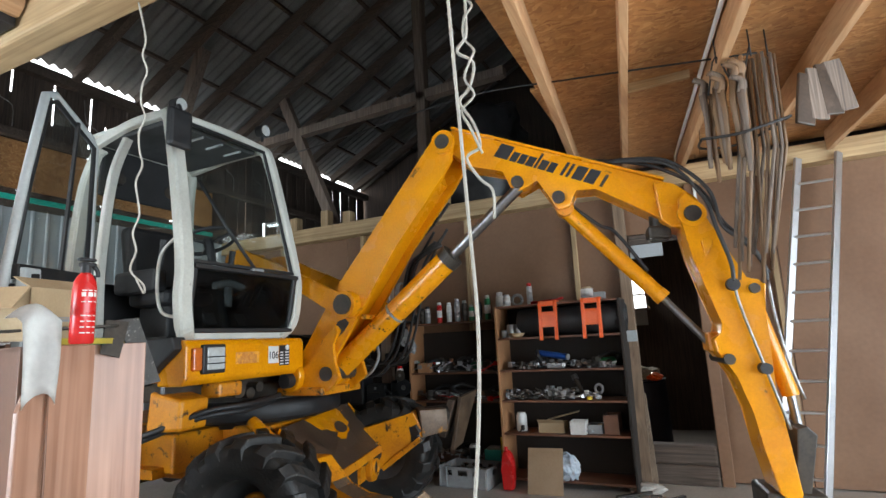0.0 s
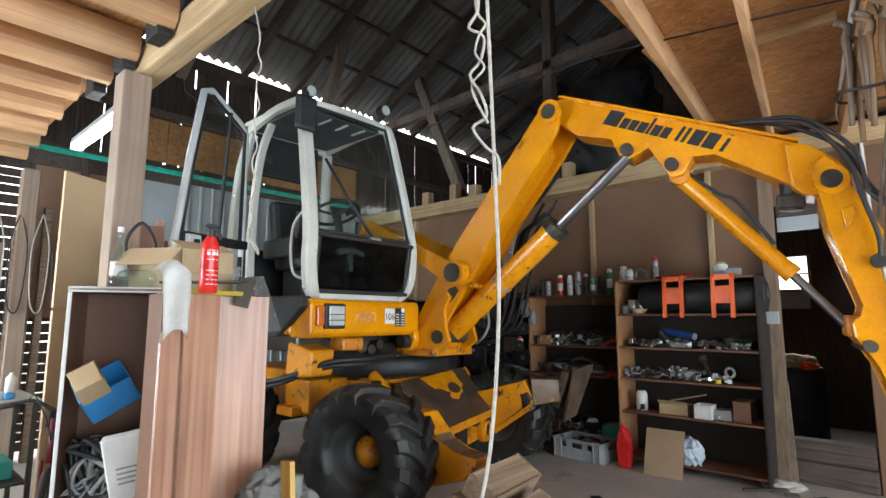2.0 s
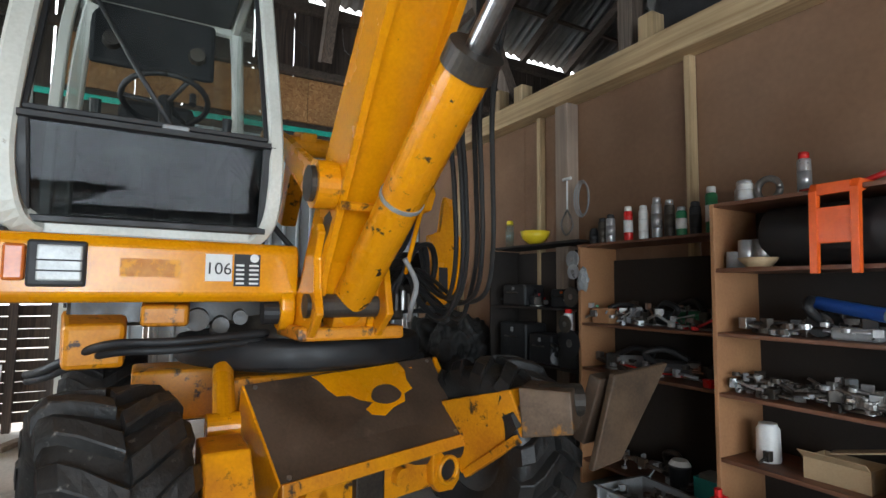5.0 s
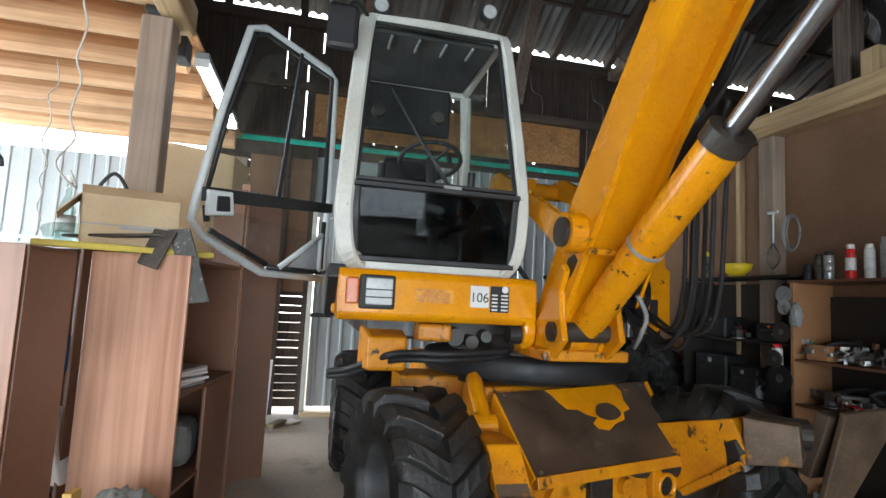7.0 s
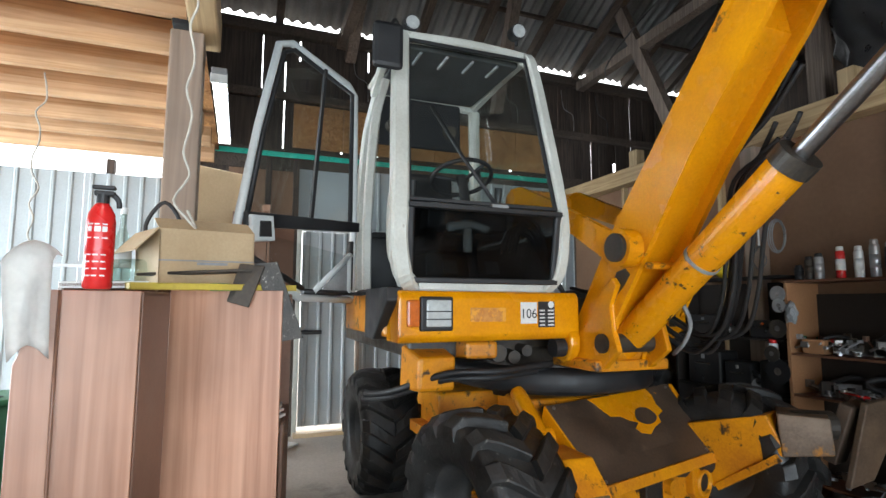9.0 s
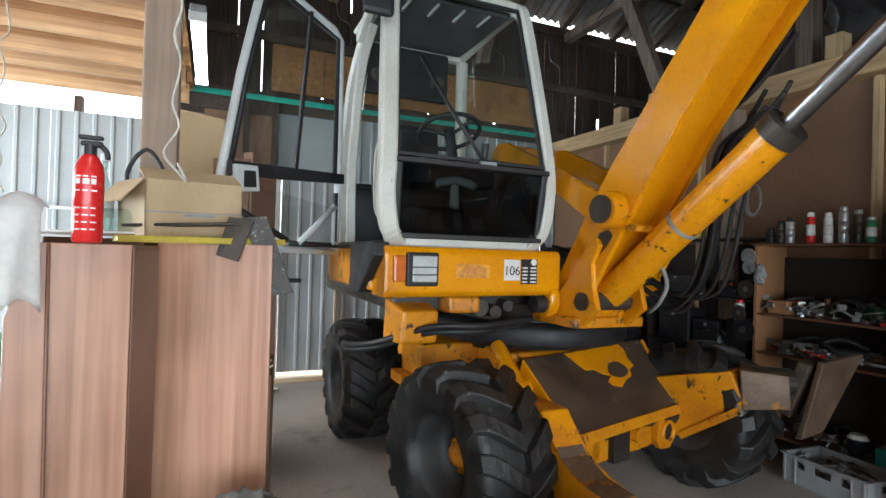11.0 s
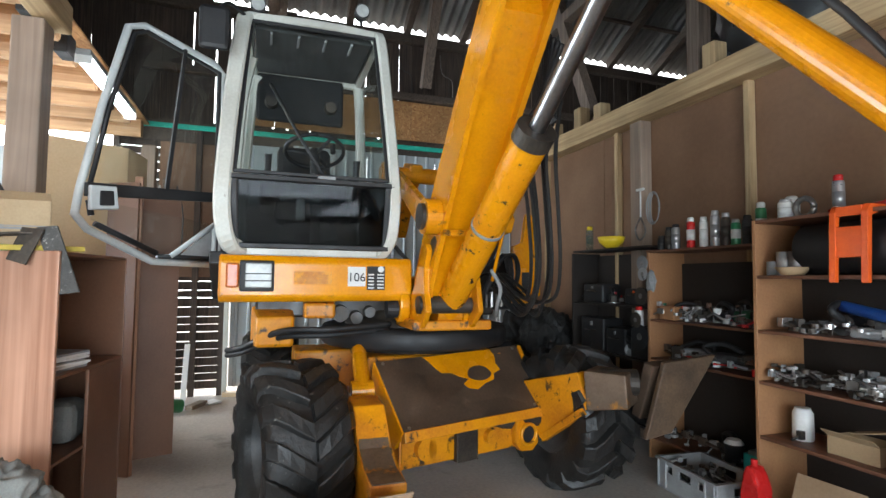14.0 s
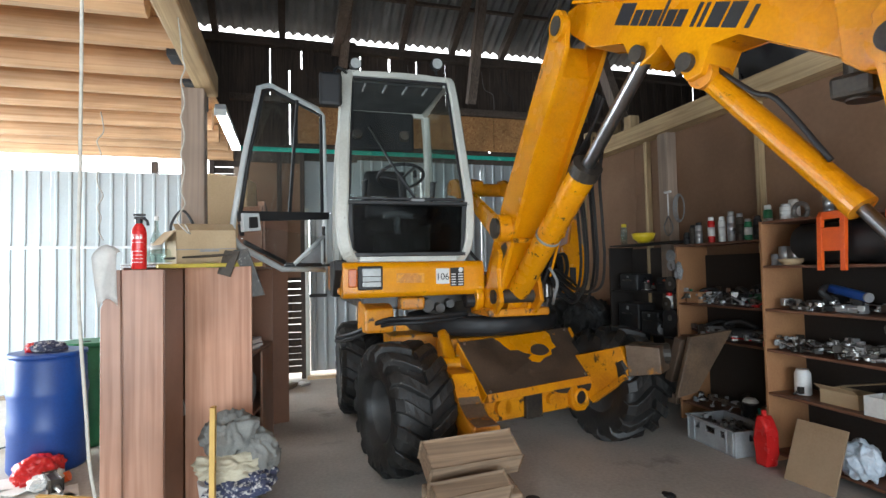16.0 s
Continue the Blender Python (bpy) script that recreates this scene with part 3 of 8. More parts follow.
part("panel", bbox(-0.985, -0.205, PY, PY + 0.012, 2.72, 3.24, 0.002), HARDBOARD, wall_north)
for x, w, m in ((-6.15, 0.05, PINE_Z), (-4.62, 0.05, PINE_Z), (-2.95, 0.05, PINE_Z), (-1.54, 0.05, PINE_Z), (0.5, 0.05, PINE_Z), (1.9, 0.05, PINE_Z)):
    part("stud", bbox(x - w / 2, x + w / 2, PY - 0.075, PY - 0.003, 0.02, 3.2, 0.003), m, wall_north)
part("post", bbox(-4.3, -4.13, PY - 0.14, PY - 0.004, 0, 3.35, 0.01), POST_WOOD, wall_north, "grey-brown rough timber post")
part("post", bbox(-1.05, -0.93, PY - 0.13, PY - 0.004, 0, 3.2, 0.01), DOOR_WOOD, wall_north, "grey-brown rough timber door post")
part("post", bbox(-0.26, -0.14, PY - 0.13, PY - 0.004, 0, 3.2, 0.01), HARDBOARD, wall_north)
part("wall_beam", bbox(-7.36, 5.0, PY - 0.2, PY - 0.002, 3.2, 3.41, 0.012), PINE_X, wall_north, "long pine beam on top of the partition")
part("threshold", bbox(-0.93, -0.27, PY - 0.16, PY + 0.06, 0, 0.2, 0.02), OLD_WOOD_X, wall_north, "worn timber threshold")
part("threshold", bbox(-0.93, -0.27, PY - 0.13, PY + 0.05, 0.2, 0.4, 0.025), OLD_WOOD_X, wall_north)
part("louvre", bbox(-0.92, -0.56, PY + 0.03, PY + 0.05, 2.45, 2.6, 0.004), SHEET, wall_north, "pale metal sheet over the doorway")
for i in range(3):
    part("board", bbox(-0.92, -0.28, PY + 0.02, PY + 0.045, 2.61 + i * 0.037, 2.64 + i * 0.037, 0.003), OLD_WOOD_X, wall_north)

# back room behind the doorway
# dark uneven sheet laid over the concrete in the back room
ROOM_FLOOR = surf("dark_room_floor", (0.05, 0.04, 0.03), (0.09, 0.07, 0.052), 3, (0.8, 0.95), bump=0.5, fine=30)
structure(part("floor_room", grid_sheet(-3.2, 2.4, 6.87, 9.8, 40, 24, 0.03, 0.05), ROOM_FLOOR), "dark uneven floor of the back room", "floor")
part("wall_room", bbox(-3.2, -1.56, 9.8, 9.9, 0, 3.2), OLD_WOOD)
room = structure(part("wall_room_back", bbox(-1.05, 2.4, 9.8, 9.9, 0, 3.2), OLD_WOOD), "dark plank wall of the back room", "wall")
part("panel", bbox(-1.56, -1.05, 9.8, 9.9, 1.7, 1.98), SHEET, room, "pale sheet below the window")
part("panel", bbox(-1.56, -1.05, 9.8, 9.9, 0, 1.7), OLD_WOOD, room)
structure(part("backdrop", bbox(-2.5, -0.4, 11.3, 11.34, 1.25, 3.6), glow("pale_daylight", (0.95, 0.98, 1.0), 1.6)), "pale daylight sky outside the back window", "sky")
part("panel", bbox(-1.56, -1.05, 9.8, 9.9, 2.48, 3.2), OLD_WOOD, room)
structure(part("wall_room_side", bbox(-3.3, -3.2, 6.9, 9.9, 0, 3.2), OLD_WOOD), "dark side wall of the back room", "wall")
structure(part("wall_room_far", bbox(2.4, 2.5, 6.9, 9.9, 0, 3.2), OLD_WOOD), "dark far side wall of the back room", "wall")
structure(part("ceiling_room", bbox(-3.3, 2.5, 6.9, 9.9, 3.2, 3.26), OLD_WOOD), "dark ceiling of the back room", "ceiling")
bpy.data.objects["wall_room"].name = "wall_room_left"
structure(bpy.data.objects["wall_room_left"], "dark plank wall beside the back window", "wall")
window_1 = structure(part("window_1", bbox(-1.6, -1.56, 9.76, 9.84, 1.96, 2.5), WEATHERED), "bright unglazed window in the back room", "window")
part("window_frame", bbox(-1.05, -1.01, 9.76, 9.84, 1.96, 2.5), WEATHERED, window_1)
part("window_sill", bbox(-1.6, -1.0, 9.72, 9.86, 1.95, 1.985), WEATHERED, window_1)
part("window_bar", bbox(-1.56, -1.05, 9.8, 9.83, 2.2, 2.225), WEATHERED, window_1)

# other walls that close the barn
# unseen south wall; its opening is assumed, to hold the side lamp
wall_south = structure(part("wall_south", bbox(-3.5, 5.1, -3.7, -3.6, 0, 5.4), OLD_WOOD), "unseen dark plank wall with an assumed side opening", "wall")
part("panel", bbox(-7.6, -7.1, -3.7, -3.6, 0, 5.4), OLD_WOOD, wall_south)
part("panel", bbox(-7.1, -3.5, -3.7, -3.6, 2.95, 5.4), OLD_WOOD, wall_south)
wall_north_end = structure(part("wall_north_end", bbox(-7.6, -2.6, 11.1, 11.2, 0, 9.0), OLD_WOOD), "dark plank gable wall with an opening", "wall")
part("panel", bbox(-0.3, 5.1, 11.1, 11.2, 0, 9.0), OLD_WOOD, wall_north_end)
part("panel", bbox(-2.6, -0.3, 11.1, 11.2, 0, 1.2), OLD_WOOD, wall_north_end)
part("panel", bbox(-2.6, -0.3, 11.1, 11.2, 3.4, 9.0), OLD_WOOD, wall_north_end)
structure(part("wall_south_gable", bbox(-7.6, 5.1, -3.7, -3.65, 5.4, 9.0), OLD_WOOD), "dark plank gable", "wall")
wall_east = structure(part("wall_east", bbox(5.1, 5.2, -6.3, -2.2, 0, 6.2), OLD_WOOD), "plank wall with the open barn gate", "wall")
part("panel", bbox(5.1, 5.2, 5.4, 11.2, 0, 6.2), OLD_WOOD, wall_east)
part("panel", bbox(5.1, 5.2, -2.2, 5.4, 2.9, 6.2), OLD_WOOD, wall_east)

# roof of wavy sheets on rafters
RX0, RZ0, RX1, RZ1 = -7.53, 5.41, -2.2, 8.1


def wavy(x0, z0, x1, z1, y0, y1, pitch=0.146, amp=0.036):
    bm = bmesh.new()
    n = int((y1 - y0) / pitch * 8)
    d = Vector((x1 - x0, 0, z1 - z0)).normalized()
    up = Vector((-d.z, 0, d.x)) if d.x > 0 else Vector((d.z, 0, -d.x))
    row = []
    for i in range(n + 1):
        yy = y0 + (y1 - y0) * i / n
        o = up * (amp * (1 + math.sin(2 * math.pi * yy / pitch)))
        row.append((bm.verts.new(Vector((x0, yy, z0)) + o), bm.verts.new(Vector((x1, yy, z1)) + o)))
    for a, b in zip(row, row[1:]):
        bm.faces.new((a[0], b[0], b[1], a[1])).smooth = True
    return bm


roof = structure(part("roof", bbox(RX1 - 0.06, RX1 + 0.06, -6.2, 11.1, RZ1 - 0.22, RZ1 - 0.02), OLD_WOOD_X), "dark wavy sheet roof on old timber rafters", "roof")
for k in range(4):
    f0, f1 = k / 4, (k + 1) / 4 + 0.02
    part("roof_sheet", wavy(RX0 + (RX1 - RX0) * f0, RZ0 + (RZ1 - RZ0) * f0 + 0.012 * (k > 0), RX0 + (RX1 - RX0) * f1, RZ0 + (RZ1 - RZ0) * f1, -6.3, 11.2), ROOFING, roof)
part("roof_sheet", wavy(5.5, 5.0, RX1, RZ1 + 0.03, -6.3, 11.2), ROOFING, roof)
slope = math.atan2(RZ1 - RZ0, RX1 - RX0)
rl = math.hypot(RX1 - RX0, RZ1 - RZ0)
y = -6.0
while y < 11:
    m = Matrix.Translation((RX0 + 0.12, y + rng.uniform(-0.05, 0.05), RZ0 - 0.06)) @ pose(0, 0, 0, 0, -math.degrees(slope), 0)
    part("rafter", box(bmesh.new(), 0, rl - 0.3, -0.05, 0.05, -0.12, 0.03, 0.008, m), OLD_WOOD_X, roof)
    y += 0.92
for k in range(1, 7):
    f = k / 7
    x, z = RX0 + (RX1 - RX0) * f, RZ0 + (RZ1 - RZ0) * f
    part("purlin", bbox(x - 0.03, x + 0.03, -6.2, 11.1, z - 0.035, z + 0.01, 0.004), OLD_WOOD_X, roof)
for (p, q) in (((-7.3, 6.9, 5.1), (-2.3, 6.9, 5.25)), ((-5.2, 6.9, 3.4), (-6.3, 6.9, 5.9)), ((-3.6, 6.9, 3.4), (-3.6, 6.9, 7.2)), ((-7.3, 3.2, 4.9), (-5.6, 3.2, 6.2)), ((-6.9, 5.2, 4.3), (-6.2, 5.2, 5.9)), ((-7.4, 3.1, 5.15), (-2.3, 3.1, 5.3)), ((-5.9, 3.1, 5.2), (-5.2, 3.1, 6.6))):
    m, l = along(p, q)
    part("truss_beam", box(bmesh.new(), -0.07, 0.07, -0.07, 0.07, 0, l, 0.01, m), TRUSS_WOOD, roof)

# loft floors over the south and east sides
ceiling = structure(part("ceiling", bbox(-7.36, 5.1, -6.2, 1.62, 3.5, 3.52), OSB), "strand board loft floor seen from below", "ceiling")
ceiling_2 = bmesh.new()
for i in range(6):
    for j in range(5):
        x0, y0 = -1.15 + i * 1.25 - 0.05 * j, 1.64 + j * 1.25
        if x0 < 5:
            box(ceiling_2, x0, min(x0 + 1.244, 5.09), y0, min(y0 + 1.244, 6.78), 3.5 + 0.002 * ((i + j) % 2), 3.52)
structure(part("ceiling_east", ceiling_2, OSB), "orange-brown strand board loft floor panels", "ceiling")
loft = empty("loft_joists", -3, 0, 3.3, "pale round-edged pine joists under the loft floor", "joists", kind="structure")
x = -7.1
i = 0
while x < 5:
    bm = bmesh.new()
    pts = [(-0.075, 0.2), (-0.085, 0.1), (-0.07, 0.035), (-0.03, 0.0), (0.03, 0.0), (0.07, 0.035), (0.085, 0.1), (0.075, 0.2)]
    dx, dy = rng.uniform(-0.03, 0.03), rng.uniform(-0.05, 0.07)
    m = Matrix.Translation((x + dx, 1.52 + dy, 3.295 + rng.uniform(-0.02, 0.015))) @ pose(0, 0, 0, 0, 0, rng.uniform(-0.8, 0.8)) @ XZ
    prism(bm, pts[::-1], m, 7.6, 0.0)
    bmesh.ops.recalc_face_normals(bm, faces=bm.faces)
    part("joist", bm, PINE, loft)
    x += (0.58, 0.52, 0.6, 0.55)[i % 4]
    i += 1
for (xa, xb, w) in ((-0.86, -1.32, 0.06), (-0.27, -0.86, 0.05), (0.38, -0.28, 0.05), (0.98, 0.42, 0.05), (1.6, 1.1, 0.05), (2.3, 1.9, 0.05), (3.0, 2.7, 0.05)):
    a = Vector((xa, 1.7, 3.3))
    b = Vector((xb, 6.59, 3.3))
    ang = math.degrees(math.atan2(-(b.x - a.x), b.y - a.y))
    part("joist", box(bmesh.new(), -w / 2, w / 2, 0, (b - a).length, 0, 0.198, 0.004, Matrix.Translation(a) @ pose(0, 0, 0, 0, 0, ang)), PINE, loft)
part("noggin", bbox(-0.62, -0.12, 4.42, 4.46, 3.435, 3.498, 0.003), PINE_X, loft)
part("edge_beam", bbox(-3.95, 5.0, 1.6, 1.76, 3.2, 3.4, 0.015), PINE_X, loft, "heavy timber edge beam")
part("loft_post", bbox(-3.88, -3.7, 1.5, 1.68, 0, 3.2, 0.012), POST_WOOD, loft, "rough timber post carrying the loft")
part("loft_post", bbox(-7.3, -7.14, 1.58, 1.74, 0, 3.2, 0.012), POST_WOOD, loft)
for x in (-4.6, -3.95, -3.35):
    part("joist_block", bbox(x, x + 0.2, 1.5, 1.59, 3.25, 3.42, 0.005), BLACK, loft, "dark joist hanger")
# ---------------------------------------------------------------- excavator
EX = empty("wheeled_excavator", -4.4, 4.3, 0, "yellow wheeled excavator with white cab, parked with folded boom", "excavator")


def sub(name, bm, material, parent=None, label="", smooth=False):
    return part(name, bm, material, parent or EX, label, smooth)


# wheels: local axis along y, outer side towards -y
def tyre_mesh(r=0.56, w=0.51):
    bm = bmesh.new()
    prof = [(0.27, -w * 0.44), (0.33, -w * 0.5), (0.43, -w * 0.52), (r - 0.08, -w * 0.49), (r - 0.055, -w * 0.4), (r - 0.05, 0), (r - 0.055, w * 0.4), (r - 0.08, w * 0.49), (0.43, w * 0.52), (0.33, w * 0.5), (0.27, w * 0.44), (0.26, 0), (0.27, -w * 0.44)]
    lathe(bm, prof, pose(0, 0, 0, 90, 0, 0), 56, caps=False)
    bmesh.ops.recalc_face_normals(bm, faces=bm.faces)
    return bm


def lug_mesh(s, r=0.56, w=0.51):
    """One bar of the tread, on the side s, at the wheel's front."""
    bm = bmesh.new()
    rings = []
    for f, rr, lead in ((0.03, r, 0.0), (0.3, r + 0.004, 0.08), (0.6, r, 0.19), (0.86, r - 0.012, 0.27), (1.06, r - 0.07, 0.31)):
        hw = 0.058 * (1 + 0.12 * f)
        ring = []
        for da, dr in ((-hw * 1.15, -0.075), (-hw * 0.85, -0.006), (-hw * 0.7, 0.0), (hw * 0.7, 0.0), (hw * 0.85, -0.006), (hw * 1.15, -0.075)):
            an = lead + da / 0.56
            ring.append(bm.verts.new((math.cos(an) * (rr + dr), s * f * w / 2, math.sin(an) * (rr + dr))))
        rings.append(ring)
    for u, v in zip(rings, rings[1:]):
        for i in range(5):
            bm.faces.new((u[i], u[i + 1], v[i + 1], v[i]))
    bm.faces.new(rings[0])
    bm.faces.new(rings[-1][::-1])
    bmesh.ops.recalc_face_normals(bm, faces=bm.faces)
    return bm


def wheel(x, y, yaw, first=None):
    m = pose(x, y, 0.523, 0, 0, yaw) @ Matrix.Scale(0.9375, 4)
    if first is None:
        t = part("wheel", tyre_mesh(), TYRE, EX, "deep-lugged dusty black tyre")
        bm = lathe(bmesh.new(), [(0.03, -0.02), (0.14, -0.02), (0.15, -0.045), (0.225, -0.03), (0.245, 0.03), (0.255, 0.14), (0.275, 0.205), (0.298, 0.228), (0.3, 0.2), (0.29, -0.21), (0.26, -0.22), (0.2, -0.14), (0.03, -0.12)], pose(0, 0, 0, 90, 0, 0), 40)
        r = part("rim", bm, surf("dark_rim_paint", (0.025, 0.025, 0.025), (0.06, 0.055, 0.05), 5, (0.45, 0.65), bump=0.08), t, "dark grey steel rim")
        bm = lathe(bmesh.new(), [(0.13, -0.035), (0.128, 0.01), (0.11, 0.025), (0.075, 0.03), (0.068, 0.075), (0.02, 0.08)], pose(0, 0, 0, 90, 0, 0), 24)
        for k in range(8):
            a = 2 * math.pi * k / 8
            cyl(bm, (0.095 * math.cos(a), -0.02, 0.095 * math.sin(a)), (0.095 * math.cos(a), -0.045, 0.095 * math.sin(a)), 0.012, seg=6)
        h = part("hub", bm, YELLOW_WORN, t, "yellow hub with bolts")
        lugs = []
        for sd in (-1, 1):
            one = part("tread_lug", lug_mesh(sd), TYRE, t)
            for k in range(15):
                o = one if k == 0 else one.copy()
                if k:
                    scene.collection.objects.link(o)
                o.matrix_basis = Matrix.Rotation(2 * math.pi * (k + (0.5 if sd > 0 else 0)) / 15, 4, "Y")
                lugs.append(o)
        objs = (t, r, h, *lugs)
    else:
        objs = tuple(o.copy() for o in first)
        for o in objs:
            scene.collection.objects.link(o)
        for o in objs[1:]:
            o.parent = objs[0]
    objs[0].matrix_basis = m
    return objs


w0 = wheel(-3.165, 3.23, 13)
wheel(-3.36, 5.31, 190, w0)
wheel(-5.14, 3.14, 0, w0)
wheel(-5.14, 5.22, 180, w0)

sub("chassis", bbox(-6.3, -3.62, 3.78, 4.88, 0.5, 0.98, 0.03), YELLOW_WORN, label="grimy yellow chassis frame")
for x in (-3.3, -5.06):
    bm = bcyl((x - 0.08, 3.45, 0.53), (x - 0.08, 5.15, 0.53), 0.085, seg=16)
    cyl(bm, (x - 0.2, 4.15, 0.52), (x - 0.2, 4.5, 0.52), 0.17, seg=20)
    sub("axle", bm, STEEL_DARK)
bm = bmesh.new()
box(bm, -4.5, -4.1, 3.3, 3.8, 0.68, 0.98, 0.02)
box(bm, -4.46, -4.2, 3.2, 3.32, 0.66, 0.74, 0.005)
sub("step_box", bm, YELLOW_WORN, label="yellow side box with a step")
sub("tool_box", bbox(-5.0, -4.3, 4.86, 5.3, 0.6, 0.98, 0.02), BLACK)

# sloped steel cover between the front wheels
def quad_slab(p0, p1, p2, p3, t, bevel=0.0):
    """A slab with the four top corners given anticlockwise, t thick underneath."""
    P = [Vector(p) for p in (p0, p1, p2, p3)]
    n = (P[1] - P[0]).cross(P[3] - P[0]).normalized()
    bm = bmesh.new()
    hi = [bm.verts.new(p) for p in P]
    lo = [bm.verts.new(p - n * t) for p in P]
    bm.faces.new(hi)
    bm.faces.new(lo[::-1])
    for i in range(4):
        bm.faces.new((lo[i], lo[(i + 1) % 4], hi[(i + 1) % 4], hi[i]))
    if bevel:
        bmesh.ops.bevel(bm, geom=list(bm.edges), offset=bevel, segments=2, profile=0.5, affect="EDGES")
    return bm


TL, TR, BR, BL = Vector((-3.49, 3.815, 0.965)), Vector((-3.7, 5.03, 1.02)), Vector((-3.32, 5.06, 0.60)), Vector((-3.05, 3.92, 0.575))
cover = sub("front_cover", quad_slab(TL, BL, BR, TR, 0.018, 0.004), RUST_PLATE, label="brown oily steel cover plate with bare yellow paint patch")
nrm = (BL - TL).cross(TR - TL).normalized()


def on_cover(u, v, lift=0.0):
    """u across from the cab side, v down from the top edge."""
    return TL.lerp(TR, u).lerp(BL.lerp(BR, u), v) + nrm * lift


out = [(0.30, 0.02), (0.78, 0.02), (0.80, 0.12), (0.785, 0.25), (0.80, 0.36), (0.74, 0.40), (0.725, 0.49), (0.65, 0.53), (0.585, 0.60), (0.52, 0.56), (0.50, 0.49), (0.55, 0.43), (0.49, 0.38), (0.45, 0.31), (0.38, 0.29), (0.35, 0.2), (0.33, 0.1)]
bm = bmesh.new()
hi = [bm.verts.new(on_cover(u, v, 0.0045)) for u, v in out]
lo = [bm.verts.new(on_cover(u, v, 0.001)) for u, v in out]
bm.faces.new(hi)
for i in range(len(out)):
    bm.faces.new((lo[i], lo[(i + 1) % len(out)], hi[(i + 1) % len(out)], hi[i]))
bmesh.ops.recalc_face_normals(bm, faces=bm.faces)
sub("paint_patch", bm, YELLOW, cover, "patch of clean yellow paint")
bm = bmesh.new()
c = on_cover(0.635, 0.37, 0.006)
ring = []
for k in range(20):
    a = 2 * math.pi * k / 20
    ring.append(bm.verts.new(on_cover(0.635 + 0.085 * math.cos(a) * (1 + 0.08 * math.sin(3 * a)), 0.37 + 0.115 * math.sin(a), 0.0075)))
bm.faces.new(ring)
bmesh.ops.recalc_face_normals(bm, faces=bm.faces)
sub("hole", bm, RUST_PLATE, cover, "round oily access hole")
for u, v in ((0.04, 0.05), (0.96, 0.05), (0.04, 0.95), (0.95, 0.94)):
    sub("bolt", bcyl(on_cover(u, v, 0), on_cover(u, v, 0.008), 0.012, seg=8), STEEL, cover)
sub("cover_edge", quad_slab(BL + Vector((0.012, 0, 0.012)), BL + Vector((0.03, 0, -0.055)), BR + Vector((0.03, 0, -0.055)), BR + Vector((0.012, 0, 0.012)), 0.05, 0.006), YELLOW_WORN, label="chipped yellow rim of the cover")
sub("cover_side", quad_slab(TL + Vector((0, -0.012, 0)), (-3.62, 3.78, 0.5), (-3.16, 3.88, 0.45), BL + Vector((0, -0.012, 0)), 0.03, 0.004), YELLOW)
sub("cover_side", quad_slab(TR + Vector((0, 0.04, 0)), BR + Vector((0, 0.04, 0)), (-3.4, 5.07, 0.45), (-3.75, 5.04, 0.5), 0.03, 0.004), YELLOW)

# front cross member, pins and lugs
A, B = Vector((-3.16, 3.86, 0.0)), Vector((-3.44, 5.02, 0.0))
dirv = (B - A).normalized()
m = Matrix.Translation((A.x, A.y, 0)) @ pose(0, 0, 0, 0, 0, math.degrees(math.atan2(dirv.y, dirv.x)))
L0 = (B - A).length
sub("cross_member", box(bmesh.new(), 0.05, L0 - 0.02, -0.05, 0.3, 0.34, 0.54, 0.015, m), YELLOW_WORN, label="scuffed yellow front cross member")
bm = bmesh.new()
box(bm, 0.46, 0.62, -0.1, -0.03, 0.32, 0.52, 0.008, m)
sub("bracket", bm, STEEL_DARK, label="bare steel bracket")
for k, s in enumerate((0.22, 0.30, 0.76)):
    bm = bmesh.new()
    cyl(bm, m @ Vector((s, -0.1, 0.44)), m @ Vector((s, 0.02, 0.44)), 0.075 if k < 2 else 0.05, seg=20)
    sub("lug", bm, YELLOW_WORN)
eye = Vector((-3.365, 4.92, 0.42))
bm = bmesh.new()
fwd = (m.to_3x3() @ Vector((0, -1, 0)))
acr = m.to_3x3() @ Vector((1, 0, 0))
pts = [(-0.1, 0.12), (-0.115, 0.08), (-0.11, -0.06), (-0.06, -0.12), (0.05, -0.13), (0.105, -0.08), (0.115, 0.07), (0.09, 0.12)]
mm = Matrix((( acr.x, 0, fwd.x, eye.x), (acr.y, 0, fwd.y, eye.y), (acr.z, 1, fwd.z, eye.z), (0, 0, 0, 1)))
prism(bm, pts, mm, 0.06, 0.01)
lugp = sub("leg_bearing", bm, YELLOW, label="rounded yellow bearing plate of the raised leg")
bm = lathe(bmesh.new(), [(0.058, 0.0), (0.06, 0.075), (0.068, 0.085), (0.08, 0.083), (0.085, 0.072), (0.085, 0.0)], along(eye, eye + fwd)[0], 28, caps=False)
sub("collar", bm, YELLOW_WORN, lugp, "worn yellow collar round the pin hole")
sub("pin", bcyl(eye + fwd * 0.03, eye + fwd * 0.064, 0.059, seg=24), BLACK, lugp)

